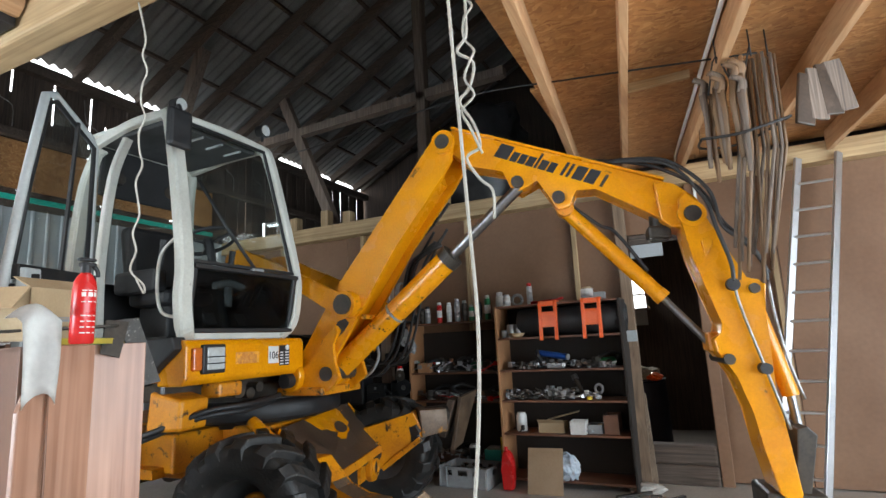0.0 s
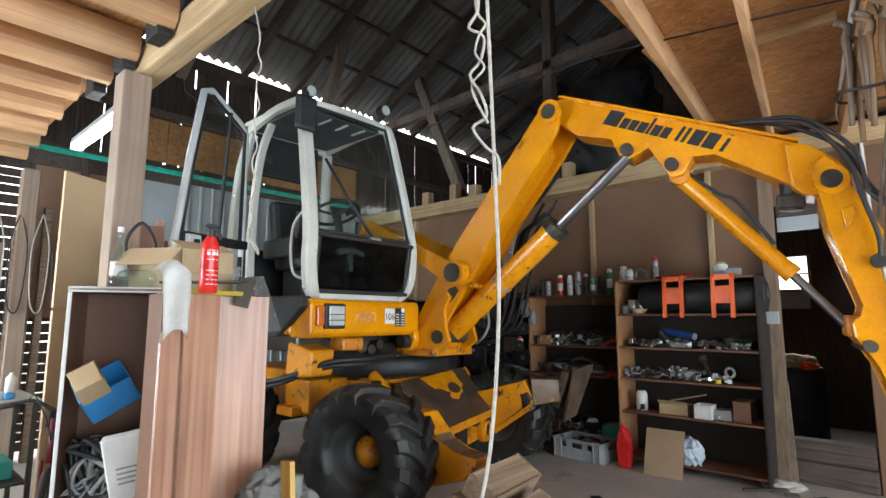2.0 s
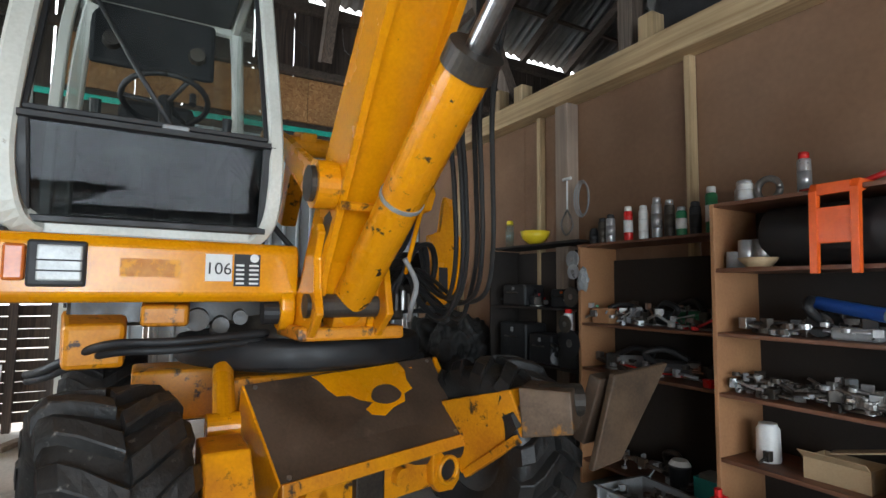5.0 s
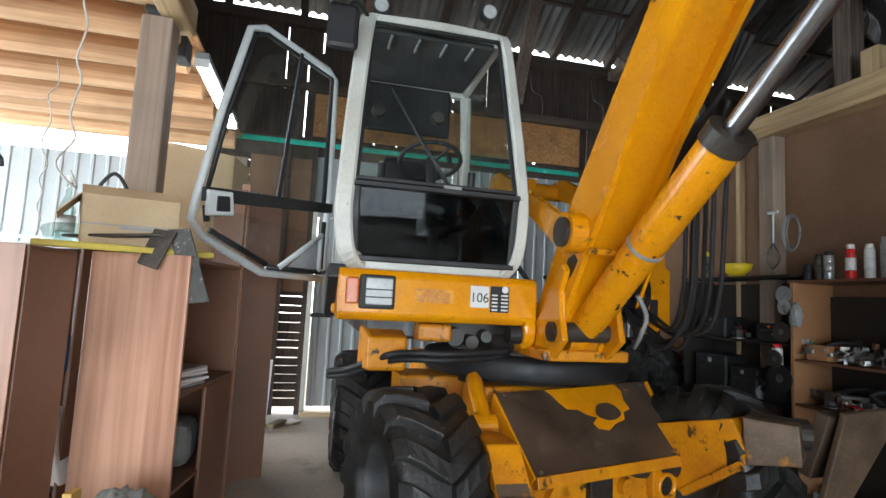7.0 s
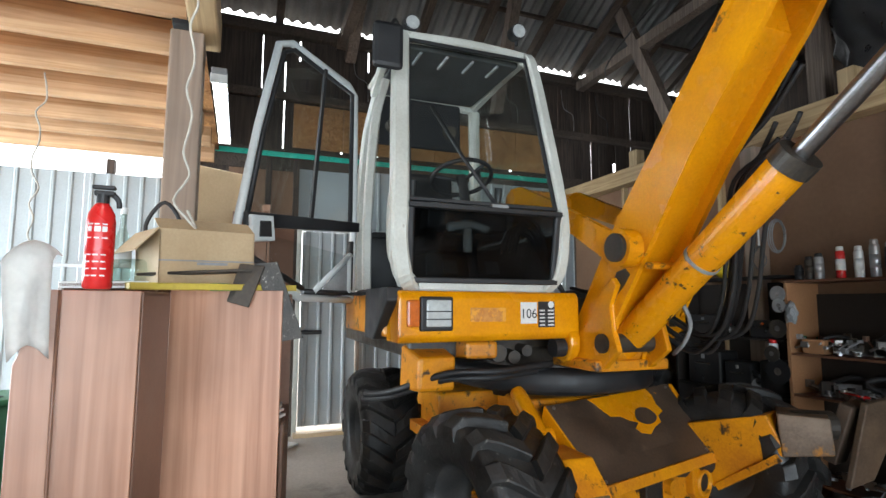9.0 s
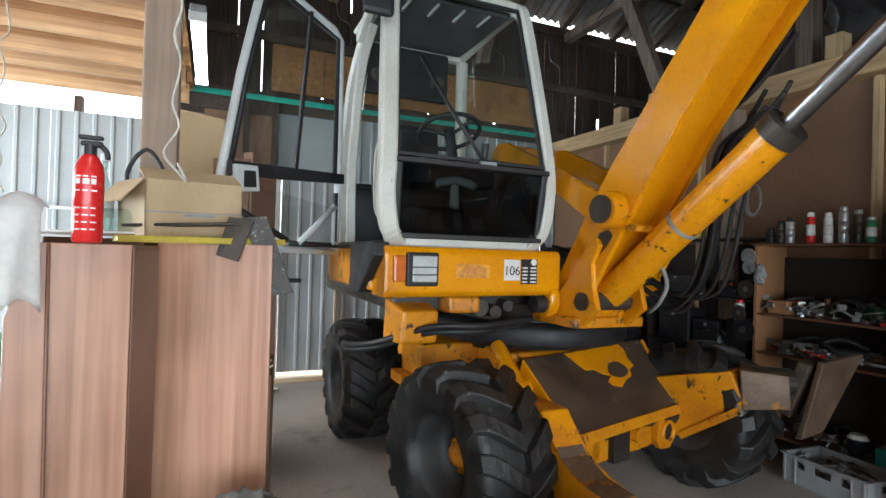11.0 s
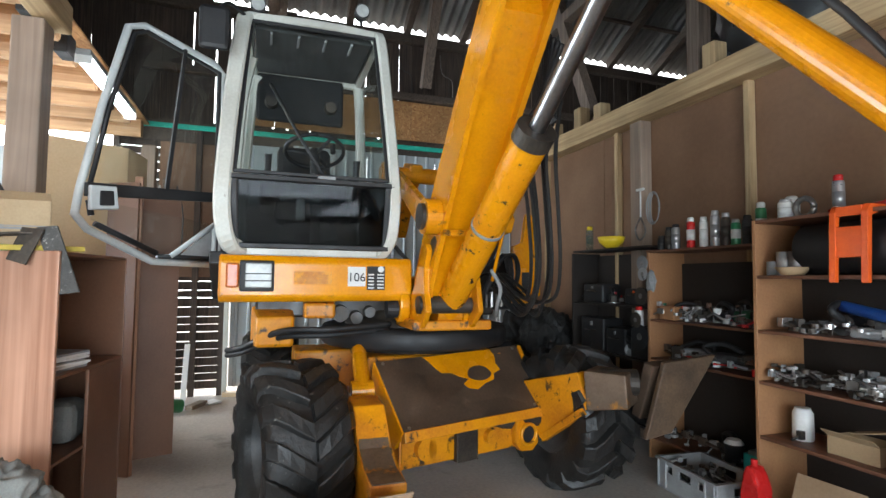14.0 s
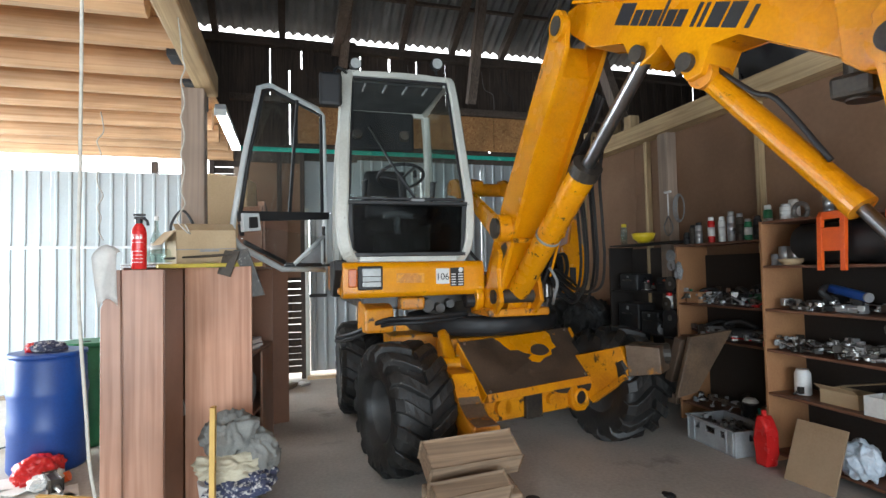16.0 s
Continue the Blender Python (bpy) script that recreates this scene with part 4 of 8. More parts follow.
# left stabiliser leg, lowered onto timber, and its ram
lleg = bmesh.new()
prism(lleg, [(-3.2, 0.8), (-2.92, 0.8), (-2.74, 0.6), (-2.58, 0.54), (-2.38, 0.535), (-2.38, 0.49), (-2.5, 0.36), (-2.8, 0.26), (-3.2, 0.36)], Matrix(((1, 0, 0, 0), (0, 0, 1, 3.57), (0, 1, 0, 0), (0, 0, 0, 1))), 0.19, 0.012)
leg = sub("stabiliser_leg", lleg, YELLOW_WORN, label="lowered yellow stabiliser leg with scraped foot")
bm = bmesh.new()
prism(bm, [(-2.78, 0.649), (-2.74, 0.604), (-2.58, 0.544), (-2.385, 0.539), (-2.385, 0.53), (-2.58, 0.53), (-2.75, 0.59)], Matrix(((1, 0, 0, 0), (0, 0, 1, 3.58), (0, 1, 0, 0), (0, 0, 0, 1))), 0.17, 0.002)
sub("scraped_face", bm, RUST_EDGE, leg, "bare scraped steel face")
ram = sub("leg_ram", bcyl((-3.72, 3.74, 1.02), (-3.36, 3.71, 0.8), 0.055, seg=18), YELLOW, leg)
sub("ram_eye", bcyl((-3.38, 3.63, 0.79), (-3.38, 3.78, 0.79), 0.07, seg=20), YELLOW, leg)
# right leg, raised: box arm, bare steel end and foot plate
def loft_box(c0, w0, h0, c1, w1, h1, bevel=0.01):
    """A box beam between two upright rectangles, w wide and h high, across the way from c0 to c1."""
    c0, c1 = Vector(c0), Vector(c1)
    d = (c1 - c0).normalized()
    n = Vector((-d.y, d.x, 0)).normalized()
    u = d.cross(n) * -1
    bm = bmesh.new()
    A = [bm.verts.new(c0 + n * (i * w0 / 2) + u * (j * h0 / 2)) for i, j in ((-1, -1), (1, -1), (1, 1), (-1, 1))]
    B = [bm.verts.new(c1 + n * (i * w1 / 2) + u * (j * h1 / 2)) for i, j in ((-1, -1), (1, -1), (1, 1), (-1, 1))]
    bm.faces.new(A[::-1])
    bm.faces.new(B)
    for i in range(4):
        bm.faces.new((A[i], A[(i + 1) % 4], B[(i + 1) % 4], B[i]))
    bmesh.ops.recalc_face_normals(bm, faces=bm.faces)
    bmesh.ops.bevel(bm, geom=list(bm.edges), offset=bevel, segments=2, profile=0.5, affect="EDGES")
    return bm


rleg = sub("stabiliser_leg", loft_box((-3.44, 5.09, 0.57), 0.18, 0.44, (-2.96, 5.27, 0.805), 0.26, 0.25), YELLOW_WORN, label="raised yellow stabiliser leg")
sub("leg_end", loft_box((-2.98, 5.26, 0.805), 0.29, 0.27, (-2.76, 5.43, 0.825), 0.27, 0.22), RUST_EDGE, rleg, "bare scraped steel end of the leg")
sub("leg_rib", loft_box((-3.3, 5.06, 0.38), 0.05, 0.05, (-2.9, 5.14, 0.665), 0.05, 0.05, 0.006), YELLOW_WORN, rleg)
sub("leg_link", bcyl((-2.9, 5.28, 0.86), (-2.8, 5.5, 0.86), 0.09, seg=18), STEEL_DARK, rleg)
foot = sub("foot_plate", quad_slab((-2.64, 5.60, 1.01), (-2.71, 5.50, 0.49), (-2.69, 5.70, 0.53), (-2.63, 6.03, 1.05), 0.04, 0.008), PLATE_TAN, rleg, "scraped brown foot plate of the stabiliser")
sub("foot_rib", quad_slab((-2.70, 5.56, 0.98), (-2.82, 5.54, 0.60), (-2.84, 5.68, 0.60), (-2.76, 5.84, 0.98), 0.08, 0.01), RUST_PLATE, foot)

# slewing ring and turret
CX, CY = -4.25, 4.32
bm = lathe(bmesh.new(), [(0.78, 1.02), (0.8, 1.04), (0.8, 1.14), (0.78, 1.17), (0.5, 1.18)], Matrix.Translation((CX, CY, 0)), 64)
sub("slewing_ring", bm, BLACK, label="black slewing ring")
bm = lathe(bmesh.new(), [(0.6, 0.95), (0.6, 1.3), (0.5, 1.32)], Matrix.Translation((CX, CY, 0)), 40)
sub("ring_base", bm, STEEL_DARK)
# deck colour also holds the shadow that lies under the front panel
sub("turret_deck", bbox(-6.1, -3.85, 3.0, 4.9, 1.26, 1.42, 0.02), GRIME_SHADE, label="greasy turret deck, coloured dark for the shadow under the panel")
sub("deck_block", loft_box((-3.98, 3.12, 1.2), 0.3, 0.3, (-3.68, 3.14, 1.17), 0.26, 0.22, 0.025), YELLOW_WORN)
sub("deck_block", loft_box((-3.95, 3.46, 1.33), 0.24, 0.16, (-3.64, 3.44, 1.32), 0.22, 0.11, 0.02), YELLOW_WORN)
for y, z, r in ((3.62, 1.3, 0.06), (3.74, 1.27, 0.045), (3.84, 1.31, 0.04)):
    sub("hydraulic_union", bcyl((-3.95, y, z), (-3.72, y - 0.02, z - 0.01), r, seg=16), GRIME_SHADE)
bm = bmesh.new()
prism(bm, [(-3.62, 1.395), (-3.38, 1.395), (-3.345, 1.43), (-3.345, 1.66), (-3.37, 1.70), (-3.62, 1.70)], Matrix.Translation((0, 4.07, 0)) @ XZ, 1.29, 0.014)
for v in bm.verts:
    v.co.x -= 0.085 * (v.co.y - 2.78)
panel = sub("front_panel", bm, YELLOW, label="yellow front panel under the cab")
FX = lambda y: -3.345 - 0.085 * (y - 2.78)
bm = bmesh.new()
prism(bm, [(-3.66, 1.45), (-3.45, 1.45), (-3.425, 1.41), (-3.42, 1.35), (-3.44, 1.29), (-3.48, 1.25), (-3.54, 1.235), (-3.6, 1.25), (-3.65, 1.3)], Matrix.Translation((0, 4.055, 0)) @ XZ, 0.075, 0.014)
br = sub("end_bracket", bm, YELLOW, label="rounded yellow end bracket")
sub("pin", bcyl((-3.525, 3.9, 1.335), (-3.525, 3.985, 1.335), 0.062, seg=18), BLACK, br)


def face_box(y0, y1, z0, z1, d0, d1, bevel=0.004):
    bm = box(bmesh.new(), d0, d1, y0, y1, z0, z1, bevel)
    for v in bm.verts:
        v.co.x += FX(v.co.y)
    return bm


hl = sub("headlight", face_box(2.905, 3.115, 1.465, 1.665, -0.01, 0.03, 0.012), BLACK, label="square headlight in a black bezel")
sub("lens", face_box(2.94, 3.10, 1.49, 1.645, 0.02, 0.038, 0.008), LAMP_GLASS, hl, "ribbed clear lens")
for z in (1.53, 1.575):
    sub("bar", face_box(2.935, 3.105, z, z + 0.007, 0.036, 0.043, 0.002), BLACK, hl)
sub("indicator", face_box(2.825, 2.902, 1.49, 1.645, -0.005, 0.03, 0.012), AMBER, label="amber indicator lens")
st = sub("number_sticker", face_box(3.6, 3.725, 1.50, 1.635, 0, 0.003, 0.0), WHITE, label="white sticker with a printed number")
sub("warning_sticker", face_box(3.735, 3.865, 1.475, 1.64, 0, 0.003, 0.0), BLACK, label="black and white warning sticker")
for k in range(5):
    for y0, y1 in ((3.745, 3.785), (3.81, 3.857)):
        sub("sticker_bar", face_box(y0, y1, 1.485 + 0.023 * k, 1.495 + 0.023 * k, 0.003, 0.0045, 0.0), WHITE, bpy.data.objects["warning_sticker"])
sub("sticker_mark", bcyl((FX(3.83) + 0.003, 3.835, 1.62), (FX(3.83) + 0.006, 3.835, 1.62), 0.022, seg=16), WHITE, bpy.data.objects["warning_sticker"])


def lettering(name, text, size, m, material, parent, label=""):
    cu = bpy.data.curves.new(name, "FONT")
    cu.body, cu.size, cu.extrude, cu.align_x, cu.align_y = text, size, 0.0008, "CENTER", "CENTER"
    o = bpy.data.objects.new(name, cu)
    scene.collection.objects.link(o)
    dg = bpy.context.evaluated_depsgraph_get()
    me = bpy.data.meshes.new_from_object(o.evaluated_get(dg))
    bpy.data.objects.remove(o)
    me.transform(m)
    me.materials.clear()
    me.materials.append(material)
    q = new(name, me)
    q.parent = parent
    q.matrix_parent_inverse = root_inverse(parent)
    if label:
        q["label"] = label
    return q


lettering("printed_number", "106", 0.085, Matrix.Translation((FX(3.66) + 0.004, 3.662, 1.56)) @ pose(0, 0, 0, 90, 0, 90 + math.degrees(math.atan(0.085))), BLACK, st)
FADED = surf("faded_decal_paint", (0.6, 0.27, 0.06), (0.42, 0.13, 0.02), 16, (0.5, 0.7), bump=0.05, spots=(0.72, 0.32, 0.03), spot_scale=22, spot_amount=0.7)
sub("faded_decal", face_box(3.24, 3.49, 1.515, 1.6, 0, 0.0025, 0.0), FADED, label="rubbed-off decal, faded to pale orange")
# stepped lower corner of the cab platform
bm = bmesh.new()
prism(bm, [(-3.95, 1.72), (-3.4, 1.72), (-3.38, 1.64), (-3.72, 1.40), (-3.95, 1.40)], Matrix.Translation((0, 2.82, 0)) @ XZ, 0.1, 0.01)
sub("cab_step", bm, BLACK, label="black lower corner under the cab")
sub("cab_base", bbox(-4.85, -3.6, 2.76, 4.0, 1.42, 1.70, 0.02), YELLOW_WORN)
# hood and engine side behind the boom
sub("engine_hood", bbox(-6.4, -4.75, 4.1, 5.2, 1.42, 1.56, 0.04), YELLOW, label="yellow engine hood")
sub("counterweight", bbox(-6.6, -5.9, 3.3, 5.2, 1.25, 1.58, 0.06), YELLOW)
sub("side_cover", bbox(-4.7, -4.15, 4.72, 5.4, 1.4, 1.75, 0.03), BLACK)
YZ = Matrix(((0, 0, 1, 0), (1, 0, 0, 0), (0, 1, 0, 0), (0, 0, 0, 1)))
vc = sub("valve_cover", prism(bmesh.new(), [(5.02, 1.36), (5.16, 1.36), (5.2, 1.42), (5.28, 1.42), (5.28, 1.84), (5.22, 1.87), (5.22, 2.1), (5.14, 2.12), (5.12, 1.86), (5.02, 1.84)], Matrix.Translation((-3.78, 0, 0)) @ YZ, 0.05, 0.012), YELLOW, label="yellow valve cover beside the boom")
sub("cover_slot", bbox(-3.732, -3.726, 5.1, 5.17, 1.45, 1.62, 0.002), BLACK, vc)
sub("side_tank", bbox(-4.7, -3.85, 4.72, 5.3, 1.3, 1.5, 0.04), BLACK, label="black tank beside the turret")
bm = bmesh.new()
for k in range(7):
    box(bm, -4.55 + 0.12 * k, -4.49 + 0.12 * k, 4.5 + 0.06 * k, 4.6 + 0.06 * k, 1.4, 1.5 + 0.09 * (k % 3), 0.006)
    cyl(bm, (-4.5 + 0.12 * k, 4.6 + 0.05 * k, 1.42), (-4.4 + 0.1 * k, 4.75, 1.6 + 0.04 * (k % 2)), 0.02, seg=8)
sub("valve_block", bm, STEEL_DARK, label="greasy valve block and pipes")
# bent handrail bars below the cab
for dz, dx in ((0.0, 0.0), (-0.045, -0.06)):
    sub("guard_bar", btube([(-3.62 + dx, 3.95, 1.22 + dz), (-3.5 + dx, 3.5, 1.2 + dz), (-3.62 + dx, 3.18, 1.18 + dz), (-3.95 + dx, 2.92, 1.04 + dz), (-4.25 + dx, 2.8, 0.98 + dz)], 0.022, 10, smooth_steps=6), BLACK, label="bent black guard bar")

# ---- cab
cab = sub("cab", bbox(-4.82, -3.62, 2.84, 3.92, 1.70, 1.735, 0.01), BLACK, label="white cab with large windows")


def bar(name, pts, w, d, material, parent, steps=5, label=""):
    """A box-section bar along a smooth line of points: w across, d deep."""
    P = [Vector(p) for p in pts]
    Q = []
    for i in range(len(P) - 1):
        a, b, c, e = P[max(i - 1, 0)], P[i], P[i + 1], P[min(i + 2, len(P) - 1)]
        for k in range(steps):
            t = k / steps
            Q.append(0.5 * ((2 * b) + (c - a) * t + (2 * a - 5 * b + 4 * c - e) * t * t + (3 * b - a - 3 * c + e) * t ** 3))
    Q.append(P[-1])
    bm = bmesh.new()
    rings = []
    for i, p in enumerate(Q):
        dd = (Q[min(i + 1, len(Q) - 1)] - Q[max(i - 1, 0)]).normalized()
        n = Vector((0, 1, 0)) if abs(dd.y) < 0.8 else Vector((1, 0, 0))
        n = (n - dd * n.dot(dd)).normalized()
        b = dd.cross(n)
        c = 0.3
        ring = []
        for sx, sy in ((-1, -1 + c), (-1 + c, -1), (1 - c, -1), (1, -1 + c), (1, 1 - c), (1 - c, 1), (-1 + c, 1), (-1, 1 - c)):
            ring.append(bm.verts.new(p + n * (sx * w / 2) + b * (sy * d / 2)))
        rings.append(ring)
    for u, v in zip(rings, rings[1:]):
        for i in range(8):
            bm.faces.new((u[i], u[(i + 1) % 8], v[(i + 1) % 8], v[i]))
    bm.faces.new(rings[0][::-1])
    bm.faces.new(rings[-1])
    bmesh.ops.recalc_face_normals(bm, faces=bm.faces)
    return sub(name, bm, material, parent, label)


lp = [(-3.5, 2.90, 1.73), (-3.42, 2.82, 1.80), (-3.40, 2.785, 2.0), (-3.40, 2.79, 2.25), (-3.52, 2.82, 2.8), (-3.68, 2.865, 3.33), (-3.76, 2.89, 3.43)]
rp = [(-3.52, 3.84, 1.73), (-3.45, 3.90, 1.82), (-3.42, 3.92, 2.0), (-3.42, 3.915, 2.25), (-3.54, 3.89, 2.8), (-3.68, 3.86, 3.34), (-3.75, 3.83, 3.43)]
bar("front_pillar", lp, 0.105, 0.09, WHITE_CAB, cab, label="thick cream-white front pillar")
bar("front_pillar", rp, 0.075, 0.09, WHITE_CAB, cab, label="cream-white front pillar")
bar("rear_pillar", [(-4.78, 2.86, 1.73), (-4.8, 2.86, 2.3), (-4.78, 2.9, 3.0), (-4.7, 2.96, 3.36)], 0.09, 0.1, WHITE_CAB, cab)
bar("rear_pillar", [(-4.78, 3.92, 1.73), (-4.8, 3.92, 2.3), (-4.78, 3.9, 3.0), (-4.7, 3.86, 3.36)], 0.08, 0.1, WHITE_CAB, cab)
bar("centre_pillar", [(-4.36, 2.82, 1.73), (-4.38, 2.82, 2.3), (-4.36, 2.86, 3.0), (-4.3, 2.93, 3.36)], 0.06, 0.07, WHITE_CAB, cab)
bar("sill_rail", [(-3.5, 2.87, 1.735), (-3.5, 3.4, 1.735), (-3.52, 3.87, 1.735)], 0.06, 0.07, WHITE_CAB, cab)
bar("header_rail", [(-3.745, 2.88, 3.435), (-3.72, 3.4, 3.445), (-3.735, 3.84, 3.435)], 0.07, 0.06, WHITE_CAB, cab)
bar("side_rail", [(-3.75, 2.885, 3.44), (-4.2, 2.89, 3.45), (-4.7, 2.93, 3.4)], 0.06, 0.07, WHITE_CAB, cab)
bar("side_rail", [(-3.74, 3.85, 3.44), (-4.2, 3.87, 3.45), (-4.7, 3.86, 3.4)], 0.06, 0.07, WHITE_CAB, cab)
bar("rear_rail", [(-4.72, 2.96, 3.38), (-4.72, 3.4, 3.39), (-4.72, 3.86, 3.38)], 0.06, 0.06, WHITE_CAB, cab)
bar("belt_rail", [(-4.79, 2.9, 2.2), (-4.8, 3.4, 2.2), (-4.79, 3.9, 2.2)], 0.05, 0.05, BLACK, cab)
bar("side_belt", [(-4.78, 3.92, 2.1), (-4.1, 3.93, 2.1), (-3.44, 3.92, 2.1)], 0.05, 0.03, WHITE_CAB, cab)
sub("roof_panel", bbox(-4.74, -3.72, 2.88, 3.87, 3.44, 3.48, 0.02), WHITE_CAB, cab)
rl_ = sub("roof_lining", bbox(-4.68, -3.8, 2.93, 3.82, 3.39, 3.435, 0.015), ROOF_LINING, cab, "dark ribbed roof lining")
for k in range(4):
    sub("rib", bbox(-4.02, -3.82, 3.05 + 0.2 * k, 3.068 + 0.2 * k, 3.372, 3.392, 0.004), GREY, rl_)
sub("sun_visor", bbox(-4.72, -4.66, 2.95, 3.72, 2.96, 3.39, 0.03), VISOR, cab)
sub("side_panel", bbox(-4.78, -3.5, 3.9, 3.915, 1.74, 2.08, 0.004), BLACK, cab)
sub("rear_panel", bbox(-4.82, -4.78, 2.9, 3.9, 1.74, 2.18, 0.008), BLACK, cab)


def pane(name, pts, t, material, label=""):
    o = sub(name, quad_slab(*pts, t), material, cab, label)
    o.visible_shadow = False
    return o


pane("windscreen", [(-3.40, 2.84, 2.24), (-3.41, 3.88, 2.24), (-3.70, 3.83, 3.39), (-3.70, 2.91, 3.39)], 0.005, GLASS, "clear dusty upper windscreen")
pane("lower_windscreen", [(-3.46, 2.86, 1.77), (-3.46, 3.87, 1.77), (-3.39, 3.875, 2.2), (-3.38, 2.835, 2.2)], 0.005, GLASS_LOW, "dark tinted lower windscreen")
for i, (a, b) in enumerate((((-3.455, 2.85, 1.765), (-3.455, 3.88, 1.765)), ((-3.375, 2.835, 2.205), (-3.385, 3.885, 2.205)), ((-3.375, 2.84, 2.205), (-3.455, 2.855, 1.765)), ((-3.385, 3.885, 2.205), (-3.455, 3.88, 1.765)))):
    bar("rubber_seal", [a, tuple((p + q) / 2 for p, q in zip(a, b)), b], 0.07, 0.034, BLACK, cab)
for a, b in (((-3.39, 2.85, 2.245), (-3.40, 3.87, 2.245)), ((-3.40, 2.85, 2.24), (-3.69, 2.92, 3.39)), ((-3.41, 3.87, 2.24), (-3.69, 3.815, 3.39)), ((-3.70, 2.91, 3.395), (-3.69, 3.82, 3.395))):
    bar("rubber_seal", [a, tuple((p + q) / 2 for p, q in zip(a, b)), b], 0.026, 0.024, BLACK, cab)
pane("side_window", [(-4.74, 3.92, 2.14), (-3.46, 3.92, 2.14), (-3.7, 3.86, 3.34), (-4.7, 3.87, 3.34)], 0.005, GLASS)
pane("rear_window", [(-4.8, 3.86, 2.24), (-4.8, 2.92, 2.24), (-4.74, 2.98, 3.34), (-4.74, 3.84, 3.34)], 0.005, GLASS)
pane("quarter_window", [(-4.76, 2.86, 1.8), (-4.4, 2.83, 1.8), (-4.34, 2.92, 3.3), (-4.7, 2.93, 3.3)], 0.005, GLASS)
# rounded inner grab handle by the door opening
sub("grab_handle", btube([(-3.5, 2.82, 1.86), (-3.62, 2.80, 1.9), (-3.68, 2.8, 2.05), (-3.66, 2.8, 2.3), (-3.56, 2.83, 2.42)], 0.012, 8, smooth_steps=5), WHITE_CAB, cab)
# wiper
sub("wiper", btube([(-3.39, 3.42, 2.245), (-3.50, 3.25, 2.55), (-3.61, 3.06, 2.92)], 0.013, 8, flat=0.6), BLACK, cab, "black wiper arm across the windscreen")
sub("wiper_motor", bbox(-3.41, -3.36, 3.38, 3.5, 2.2, 2.245, 0.01), GREY, cab)
# seat, console and steering wheel
seat = sub("seat", bbox(-4.5, -4.05, 3.12, 3.62, 2.0, 2.14, 0.05), BLACK, cab, "black operator seat")
sub("backrest", box(bmesh.new(), -0.07, 0.07, 3.14, 3.6, 0, 0.62, 0.05, Matrix.Translation((-4.52, 0, 2.1)) @ pose(0, 0, 0, 0, -10, 0)), BLACK, seat)
sub("seat_base", bbox(-4.45, -4.1, 3.2, 3.55, 1.73, 2.0, 0.02), BLACK, seat)
con = sub("console", bbox(-3.74, -3.56, 3.02, 3.6, 2.1, 2.24, 0.03), BLACK, cab, "black dashboard")
sub("instrument", bbox(-3.6, -3.555, 3.06, 3.2, 2.255, 2.285, 0.006), WHITE, con, "white instrument plate")
m = Matrix.Translation((-3.9, 3.4, 2.53)) @ pose(0, 0, 0, 0, -22, 0)
bm = bmesh.new()
ringp = [m @ Vector((0.22 * math.cos(2 * math.pi * k / 28), 0.22 * math.sin(2 * math.pi * k / 28), 0)) for k in range(29)]
tube(bm, ringp, 0.016, 8)
for a in (0.5, 2.6, 4.7):
    tube(bm, [m @ Vector((0, 0, -0.03)), m @ Vector((0.215 * math.cos(a), 0.215 * math.sin(a), 0))], 0.014, 6)
cyl(bm, m @ Vector((0, 0, -0.05)), m @ Vector((0, 0, 0.01)), 0.04, seg=14)
cyl(bm, m @ Vector((0.0, 0.14, 0.0)), m @ Vector((0.0, 0.14, 0.07)), 0.02, seg=10)
sub("steering_wheel", bm, BLACK, cab, "black steering wheel with knob")
sub("steering_column", bcyl((-3.88, 3.4, 2.5), (-3.66, 3.4, 1.74), 0.035, seg=12), BLACK, cab)
for y in (3.2, 3.5):
    sub("pedal", box(bmesh.new(), -0.05, 0.05, -0.05, 0.05, -0.01, 0.01, 0.004, Matrix.Translation((-3.62, y, 1.86)) @ pose(0, 0, 0, 0, 60, 0)), STEEL, cab)
bm = btube([(-3.52, 3.28, 2.1), (-3.52, 3.28, 1.95)], 0.03, 8)
tube(bm, [(-3.51, 3.14, 2.1), (-3.51, 3.28, 2.13), (-3.51, 3.42, 2.1)], 0.028, 8, smooth_steps=4)
sub("pedal_bracket", bm, WHITE_CAB, cab, "pale grey bracket behind the lower glass")
for y in (3.06, 3.74):
    sub("arm_console", bbox(-4.5, -4.0, y - 0.06, y + 0.06, 2.1, 2.28, 0.03), BLACK, cab)
    sub("lever", bcyl((-4.02, y, 2.26), (-3.98, y, 2.5), 0.02, 0.03, seg=10), BLACK, cab)
for y in (3.08, 3.6):
    sub("cab_speaker", bcyl((-4.66, y, 3.12), (-4.6, y, 3.12), 0.06, 0.05, seg=18), STEEL_DARK, cab)
for (x, y) in ((-3.58, 3.69), (-3.74, 2.96)):
    wl = sub("work_light", bcyl((x - 0.05, y, 3.54), (x + 0.03, y, 3.53), 0.052, 0.055, seg=20), BLACK, cab, "round roof work light")
    sub("lens", bcyl((x + 0.03, y, 3.53), (x + 0.038, y, 3.53), 0.047, seg=20), LAMP_GLASS, wl)
    sub("stalk", bcyl((x - 0.01, y, 3.44), (x - 0.01, y, 3.5), 0.012, seg=8), BLACK, wl)
mi_ = sub("mirror", bbox(-3.42, -3.36, 2.61, 2.80, 3.02, 3.31, 0.03), BLACK, cab, "large black wing mirror")
